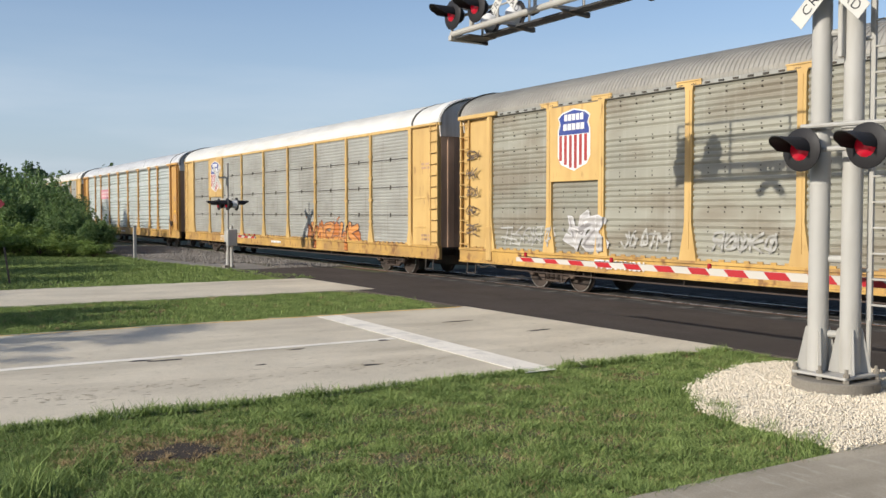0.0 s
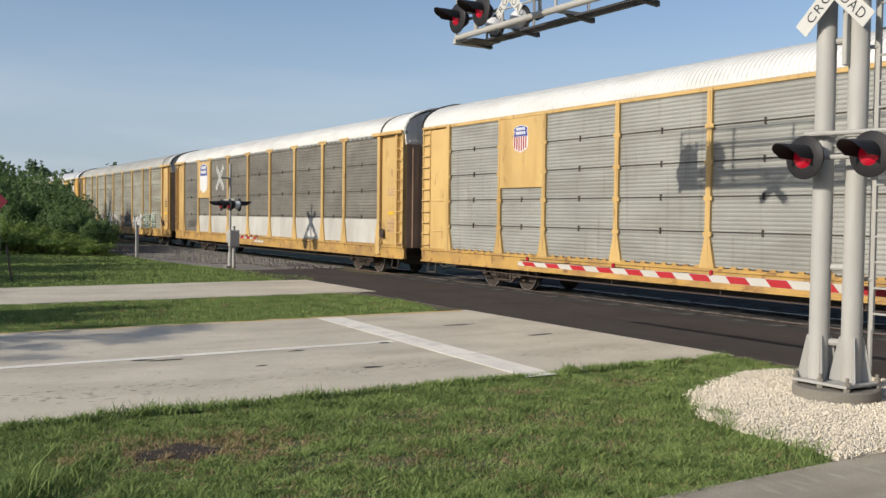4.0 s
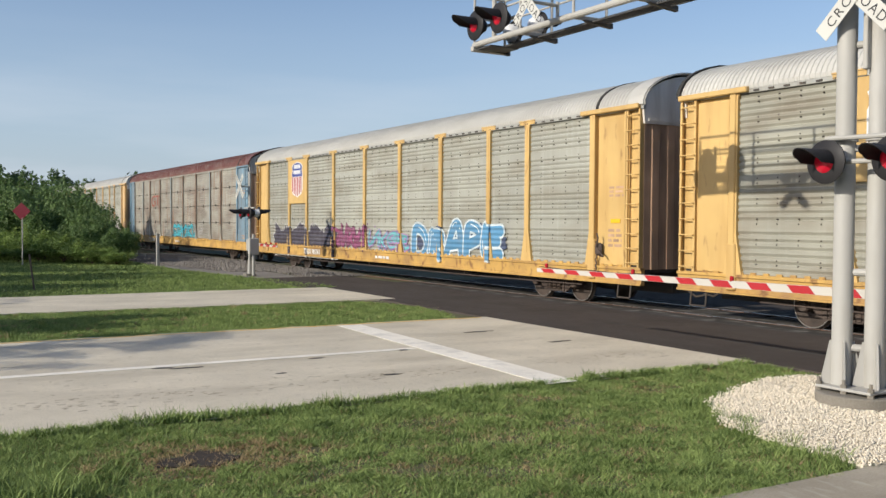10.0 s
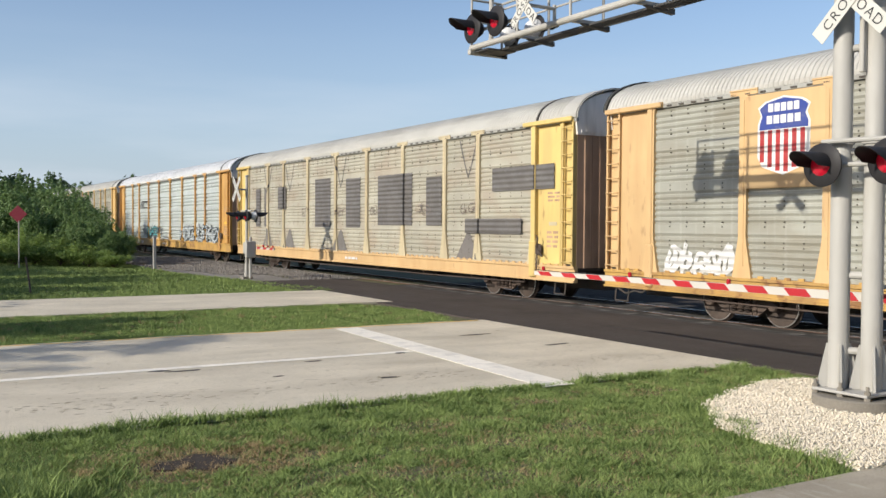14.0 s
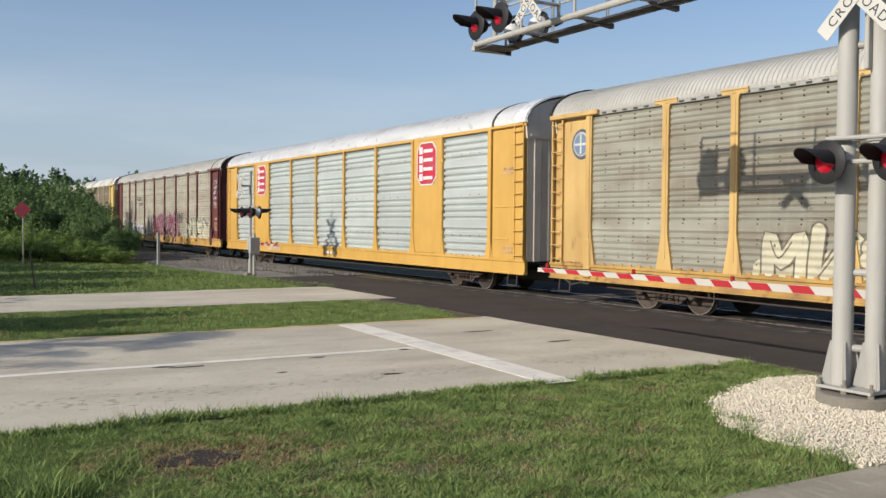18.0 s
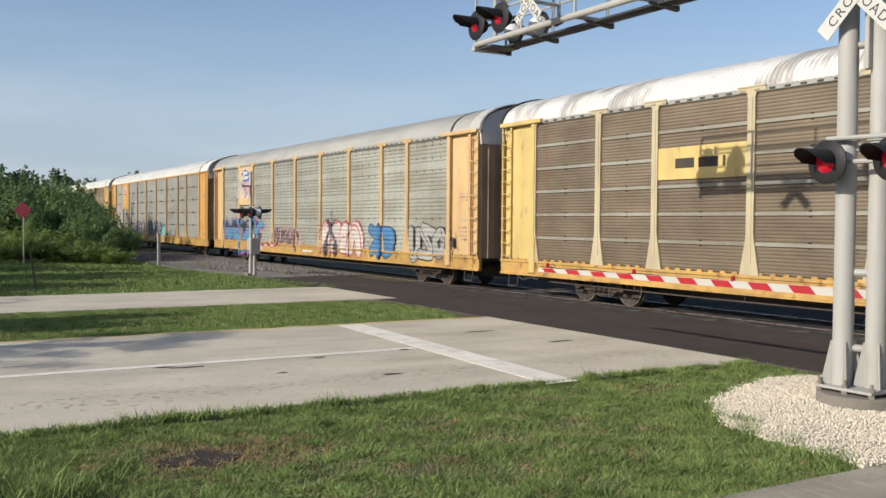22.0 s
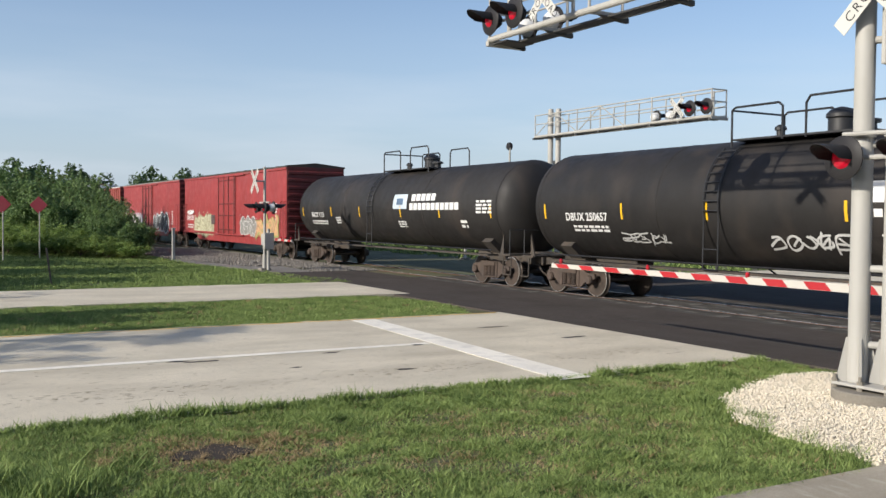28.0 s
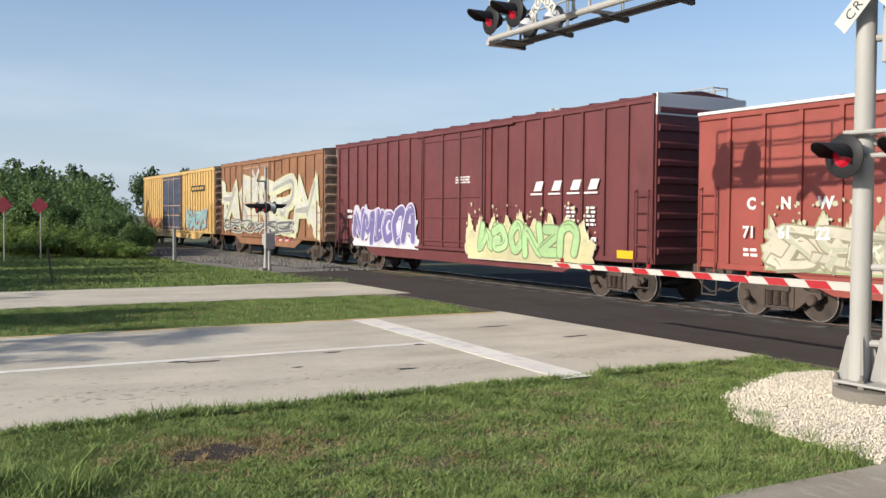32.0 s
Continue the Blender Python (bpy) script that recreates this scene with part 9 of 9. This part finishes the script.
def lawn(x, y, rng):
    soil = ((x + 8.25) / 0.34) ** 2 + ((y - 2.3) / 0.5) ** 2 > 0.5 + 1.0 * rng.random(len(x))
    # the grass creeps a little over the edge of the stones
    px, py = x - 0.05 + rng.normal(0, 0.06, len(x)), y - 0.10 + rng.normal(0, 0.07, len(x))
    bed = np.ones(len(x), bool)
    for (x1, y1), (x2, y2) in zip(BED, BED[1:] + BED[:1]):
        if y1 != y2:
            bed ^= ((y1 > py) != (y2 > py)) & (px < (x2 - x1) * (py - y1) / (y2 - y1) + x1)
    thin = rng.random(len(x)) > 0.8 * worn(x, y)
    return soil & bed & thin & (x > ROAD_E - 0.12 + rng.normal(0, 0.05, len(x))) & (y < 11.3)


def dry(x, y, rng):
    ring = ((x + 8.36) / 0.75) ** 2 + ((y - 2.4) / 1.2) ** 2
    near = (ring < 1 + rng.normal(0, 0.25, len(x))) & (rng.random(len(x)) < np.clip(0.25 + 2.5 * ring, 0, 1))
    return (lawn(x, y, rng) & (rng.random(len(x)) < 0.2 + 0.8 * worn(x, y))) | near


grass("lawn_grass", 680000, (-10.1, -5.04, -1.0, 11.3), 0.05, 0.0125, "grass", "green mown lawn grass beside the road", 21, lawn, clump=0.8, fine=True, flat=1.5)
grass("lawn_dry_grass", 300000, (-10.1, -5.04, -1.0, 11.3), 0.036, 0.012, "grass_dry", "dry brown blades in the lawn", 22, dry, fine=True, flat=1.5)
grass("lawn_edge_grass", 26000, (-10.13, -9.78, -1.0, 11.3), 0.07, 0.013, "grass", "green grass that creeps over the edge of the road", 29, lambda x, y, r: x > ROAD_E - 0.04 + 0.06 * np.sin(3.1 * y) * np.sin(1.3 * y + 1) + r.normal(0, 0.05, len(x)), z=-0.01, fine=True)
grass("lawn_weeds", 16000, (-8.0, -5.1, -0.8, 2.6), 0.17, 0.012, "grass", "taller grass tufts in the lawn", 23, lambda x, y, r: (np.sin(3 * x) + np.sin(2.2 * y) > 0.7) & lawn(x, y, r))


def bed_rim(x, y, rng):
    u = np.clip((x + 8.1) / 3.0, 0, 1)
    rim = 8.35 - 1.15 * u ** 0.6 + 0.1 * np.sin(9 * x)
    return (y < rim + 0.06 + rng.normal(0, 0.04, len(x))) & (y > rim - 0.35 * rng.random(len(x)) - 0.05)


grass("bed_rim_grass", 26000, (-8.2, -5.1, 6.6, 8.6), 0.12, 0.009, "grass", "taller green tufts along the stone bed", 28, bed_rim)


def median(x, y, rng):
    return (y < 11.3 - 0.9 * np.abs(x + 20.2) ** 2 / 8 + rng.normal(0, 0.1, len(x))) & (x < ROAD_W + rng.normal(0, 0.04, len(x)))


grass("median_grass", 260000, (SIDE_E - 0.05, ROAD_W + 0.1, -1.5, 11.5), 0.055, 0.02, "grass", "green grass on the median between the roads", 24, median, rough=0.35, fine=True)
grass("median_dry_grass", 6000, (SIDE_E - 0.05, ROAD_W + 0.1, -1.5, 11.5), 0.055, 0.02, "grass_dry", "dry blades on the median", 25, median)


def bank(x, y, rng):
    return y < 12.4 - np.clip((-28 - x) * 0.14, 0, 1.9) + rng.normal(0, 0.12, len(x))


grass("bank_grass", 260000, (-62, SIDE_W + 0.05, -2.0, 12.5), 0.08, 0.04, "grass", "green grass bank beyond the roads", 26, bank, rough=0.5, fine=True)
grass("far_side_grass", 40000, (-80, 10, 25.2, 45), 0.3, 0.09, "grass", "grass beyond the tracks", 27, lambda x, y, r: (x < ROAD_W - 10.2) | (x > ROAD_E + 0.2))


# ---- shrubs and trees ----
def leaf_cloud(lumps, n, size, seed):
    """Leaves scattered through the shells of many small lumps."""
    rng = np.random.default_rng(seed)
    lumps = np.array(lumps, float)
    wts = lumps[:, 3] ** 1.6
    pick = rng.choice(len(lumps), n, p=wts / wts.sum())
    d = rng.normal(size=(n, 3))
    d /= np.linalg.norm(d, axis=1, keepdims=True)
    rad = lumps[pick, 3] * rng.uniform(0.55, 1.08, n) ** 0.7
    c = lumps[pick, :3] + d * rad[:, None] * np.array([1, 1, 0.85])
    keep = c[:, 2] > 0.05
    c, d = c[keep], d[keep]
    n = len(c)
    nrm = d + rng.normal(0, 0.6, (n, 3)) + np.array([0, 0, 0.4])
    nrm /= np.linalg.norm(nrm, axis=1, keepdims=True)
    t = np.cross(nrm, rng.normal(size=(n, 3)))
    t /= np.linalg.norm(t, axis=1, keepdims=True)
    b = np.cross(nrm, t)
    s = size * rng.uniform(0.6, 1.3, (n, 1))
    v = np.stack([c - t * s, c + b * s * 0.42 - nrm * s * 0.1, c + t * s, c - b * s * 0.42 - nrm * s * 0.1], 1)
    f = np.array([(0, 1, 2), (0, 2, 3)])[None] + 4 * np.arange(n)[:, None, None]
    return v.reshape(-1, 3), f.reshape(-1, 3)


def plant(name, label, category, group, seed, h, w, n, leaf, mat, trunk=0.08, trunk_h=0.3, bark="bark", shoots=0):
    rng = random.Random(seed)
    t = thing(name, label, category, group)
    lumps = []
    st = Build()
    base = h * trunk_h
    limbs = 7
    for i in range(limbs):
        a = 2 * math.pi * i / limbs + rng.uniform(-0.4, 0.4)
        r = w * rng.uniform(0.25, 0.85)
        top = Vector((r * math.cos(a), r * math.sin(a), h * rng.uniform(0.45, 0.85)))
        mid = Vector((r * 0.35 * math.cos(a), r * 0.35 * math.sin(a), base + (top.z - base) * 0.45))
        st.rod((0, 0, base * 0.8), mid, trunk * 0.6, 6, trunk * 0.4)
        st.rod(mid, top, trunk * 0.4, 6, trunk * 0.15)
        for k in range(5):
            q = mid.lerp(top, rng.uniform(0.3, 1.1)) + Vector((rng.uniform(-1, 1), rng.uniform(-1, 1), rng.uniform(-0.6, 0.6))) * w * 0.28
            lumps.append((q.x, q.y, max(q.z, 0.3), w * rng.uniform(0.16, 0.34)))
    for k in range(6):
        lumps.append((rng.uniform(-0.5, 0.5) * w, rng.uniform(-0.5, 0.5) * w, h * rng.uniform(0.7, 0.95), w * rng.uniform(0.14, 0.26)))
    for k in range(shoots):
        a, r = rng.uniform(0, 6.28), w * rng.uniform(0.1, 0.75)
        foot = Vector((r * math.cos(a), r * math.sin(a), h * rng.uniform(0.55, 0.8)))
        tip = foot + Vector((rng.uniform(-0.2, 0.2) * w, rng.uniform(-0.2, 0.2) * w, h * rng.uniform(0.22, 0.42)))
        st.rod(foot, tip, trunk * 0.15, 5, trunk * 0.06)
        for q in range(6):
            c = foot.lerp(tip, q / 5)
            lumps.append((c.x, c.y, c.z, w * (0.10 - 0.010 * q)))
    st.rod((0, 0, -0.1), (0, 0, base), trunk, 8, trunk * 0.7)
    part("trunk", st, bark, t)
    v, f = leaf_cloud(lumps, n, leaf, seed)
    put("crown", raw_mesh("crown", v, f, mat), t)
    return t


shrubs = [plant("shrub", "dense dark green shrub at the grass edge, also unseen shade tree", "shrub", "shrubs beside the track", 100 + i, 1.0, 0.62, 13000, 0.023, "leaf", 0.02, 0.12, shoots=14) for i in range(3)]
SHRUBS = [(-48.6, 9.8, 1.7, 1.9), (-51.0, 9.5, 2.3, 2.4), (-49.8, 8.4, 1.9, 2.2), (-53.5, 8.9, 2.8, 3.0), (-54.5, 7.0, 3.1, 3.2), (-57.5, 9.0, 3.4, 3.6), (-58.0, 5.6, 3.9, 3.8), (-62.0, 7.8, 4.2, 4.2), (-61.0, 3.6, 4.5, 4.2), (-64.0, 1.4, 4.9, 4.6), (-66.0, 9.8, 4.2, 4.4), (-68.0, 5.4, 5.0, 5.0), (-67.0, -1.6, 5.2, 5.0), (-73.0, 9.6, 4.6, 5.0), (-72.0, -5.5, 5.4, 5.2)]
rp = random.Random(17)
for i, (x, y, h, w) in enumerate(SHRUBS):
    src = shrubs[i % 3]
    m = Matrix.Translation((x, y, -0.05)) @ Matrix.Rotation(rp.uniform(0, 6.28), 4, "Z")
    ob = src if i < 3 else copy_thing(src, m)
    ob.matrix_basis = m @ Matrix.Diagonal((w, w, h, 1))
vine = plant("vine_mound", "low bright green vines over the bank", "shrub", "low vines in front of the shrubs", 140, 1.0, 0.75, 7000, 0.032, "leaf_vine", 0.015, 0.1, shoots=8)
VINES = [(-47.2, 8.2, 0.9, 2.0), (-49.2, 7.2, 1.2, 2.4), (-51.2, 6.3, 1.4, 2.6), (-53.2, 5.4, 1.6, 2.8), (-55.0, 4.4, 1.7, 2.9), (-56.6, 3.2, 1.8, 3.0), (-58.2, 1.9, 1.9, 3.2), (-59.5, 0.3, 1.9, 3.3), (-46.0, 9.1, 0.7, 1.5), (-50.5, 5.3, 0.8, 2.2), (-53.5, 3.6, 0.9, 2.4)]
for i, (x, y, h, w) in enumerate(VINES):
    m = Matrix.Translation((x, y, -0.05)) @ Matrix.Rotation(rp.uniform(0, 6.28), 4, "Z")
    ob = vine if i == 0 else copy_thing(vine, m)
    ob.matrix_basis = m @ Matrix.Diagonal((w, w, h, 1))
fars = [plant("tree", "distant leafy tree beyond the tracks", "tree", "distant trees", 160 + i, 1.0, 0.55, 3000, 0.04, "leaf_far", 0.03, 0.25) for i in range(2)]
k = 0
for i in range(40):
    x, y = -190 + 8.5 * i + rp.uniform(-3, 3), rp.uniform(75, 125)
    h = rp.uniform(5.5, 9.0)
    if -150 < x < -100:
        h *= 0.9
    m = Matrix.Translation((x, y, -0.1)) @ Matrix.Rotation(rp.uniform(0, 6.28), 4, "Z")
    ob = fars[i % 2] if i < 2 else copy_thing(fars[i % 2], m)
    ob.matrix_basis = m @ Matrix.Diagonal((h * 0.9, h * 0.9, h, 1))
for x, y, h in ((-100, 24, 7.0), (-92, 30, 6.0), (-118, 26, 8.0), (-125, 12, 9.0), (-105, 4, 8.0), (-130, 33, 8.0), (-140, 20, 9), (-112, 15, 7)):
    m = Matrix.Translation((x, y, -0.1)) @ Matrix.Rotation(rp.uniform(0, 6.28), 4, "Z")
    copy_thing(fars[k % 2], m).matrix_basis = m @ Matrix.Diagonal((h * 0.9, h * 0.9, h, 1))
    k += 1


def palm(at, h, seed, spread=1.1):
    """A cabbage palm: fans of narrow leaf blades on long stalks."""
    rng = random.Random(seed)
    t = thing("palm_tree", "slender fan palm beside the road that throws its shadow", "tree", "palms behind the viewpoint", at=at)
    part("trunk", Build().lathe([(-0.1, 0.2), (0.3, 0.15), (h * 0.5, 0.12), (h, 0.11)], (0, 0, 0), "z", 12), "palm_bark", t, smooth=40)
    for i in range(15):
        a, up = 2.4 * i + rng.uniform(-0.2, 0.2), rng.uniform(-0.5, 1.1)
        out = Vector((math.cos(a) * math.cos(up), math.sin(a) * math.cos(up), math.sin(up)))
        hub = Vector((0, 0, h)) + out * spread * rng.uniform(0.8, 1.1)
        b = Build().rod((0, 0, h - 0.05), hub, 0.022, 5)
        side = out.cross(Vector((0, 0, 1))).normalized()
        for k in range(9):
            q = radians(-80 + 20 * k)
            d = (out * math.cos(q) + side * math.sin(q)).normalized()
            ln = 0.95 * (0.75 + 0.25 * math.cos(q)) * rng.uniform(0.85, 1.1)
            tip = hub + d * ln + Vector((0, 0, -0.28 * ln))
            mid = hub + d * ln * 0.5
            wd = d.cross(out.cross(side)).normalized() * 0.055
            b.add([hub, mid - wd, tip, mid + wd], [(0, 1, 2, 3)])
        part("frond", b, "leaf", t)
    return t


palm((-16.6, -9.4, 0), 4.9, 31)
palm((-15.3, -10.4, 0), 4.7, 33)
# unseen trees, copied from the shrubs, added to shade the median and bank
SHADE = [(-20.2, -4.6, 4.0, 0), (-31.0, -6.0, 5.0, 2), (-36.5, -6.2, 6.4, 0), (-42.5, -6.4, 6.5, 1), (-48.0, -6.6, 6.2, 2), (-27.0, -12.0, 6.0, 0)]
for x, y, h, i in SHADE:
    m = Matrix.Translation((x, y, -0.1))
    tr = copy_thing(shrubs[i], m)
    tr.matrix_basis = m @ Matrix.Diagonal((h * 0.85, h * 0.85, h, 1))


# ---- what moves ----
def motions():
    for car, front, rear in TRAIN:
        mid = (front + rear) / 2
        walk(car, [(0.0, pose(HEAD - mid, TRACK_Y, 0)), (32.0, pose(HEAD - mid + SPEED * 32.0, TRACK_Y, 0))])
    place = {car: HEAD - (front + rear) / 2 for car, front, rear in TRAIN}
    turn = SPEED / FPS / 0.46
    for w, car, along in SPIN:
        x0 = place[car] + along
        first, last = frame((-62 - x0) / SPEED), frame((-3 - x0) / SPEED)
        first, last = max(first, 2), min(last, frame(32.0) - 1)
        if last <= first:
            rows = [(0.0, pose(*w.location)), (32.0, pose(*w.location))]
        else:
            rows = [(0.0, pose(*w.location))]
            rows += [((f - 1) / FPS, pose(*w.location, 0, math.degrees(turn * (f - first)), 0)) for f in range(first, last + 1)]
            rows.append((32.0, pose(*w.location, 0, math.degrees(turn * (last - first)), 0)))
        walk(w, rows)


motions()
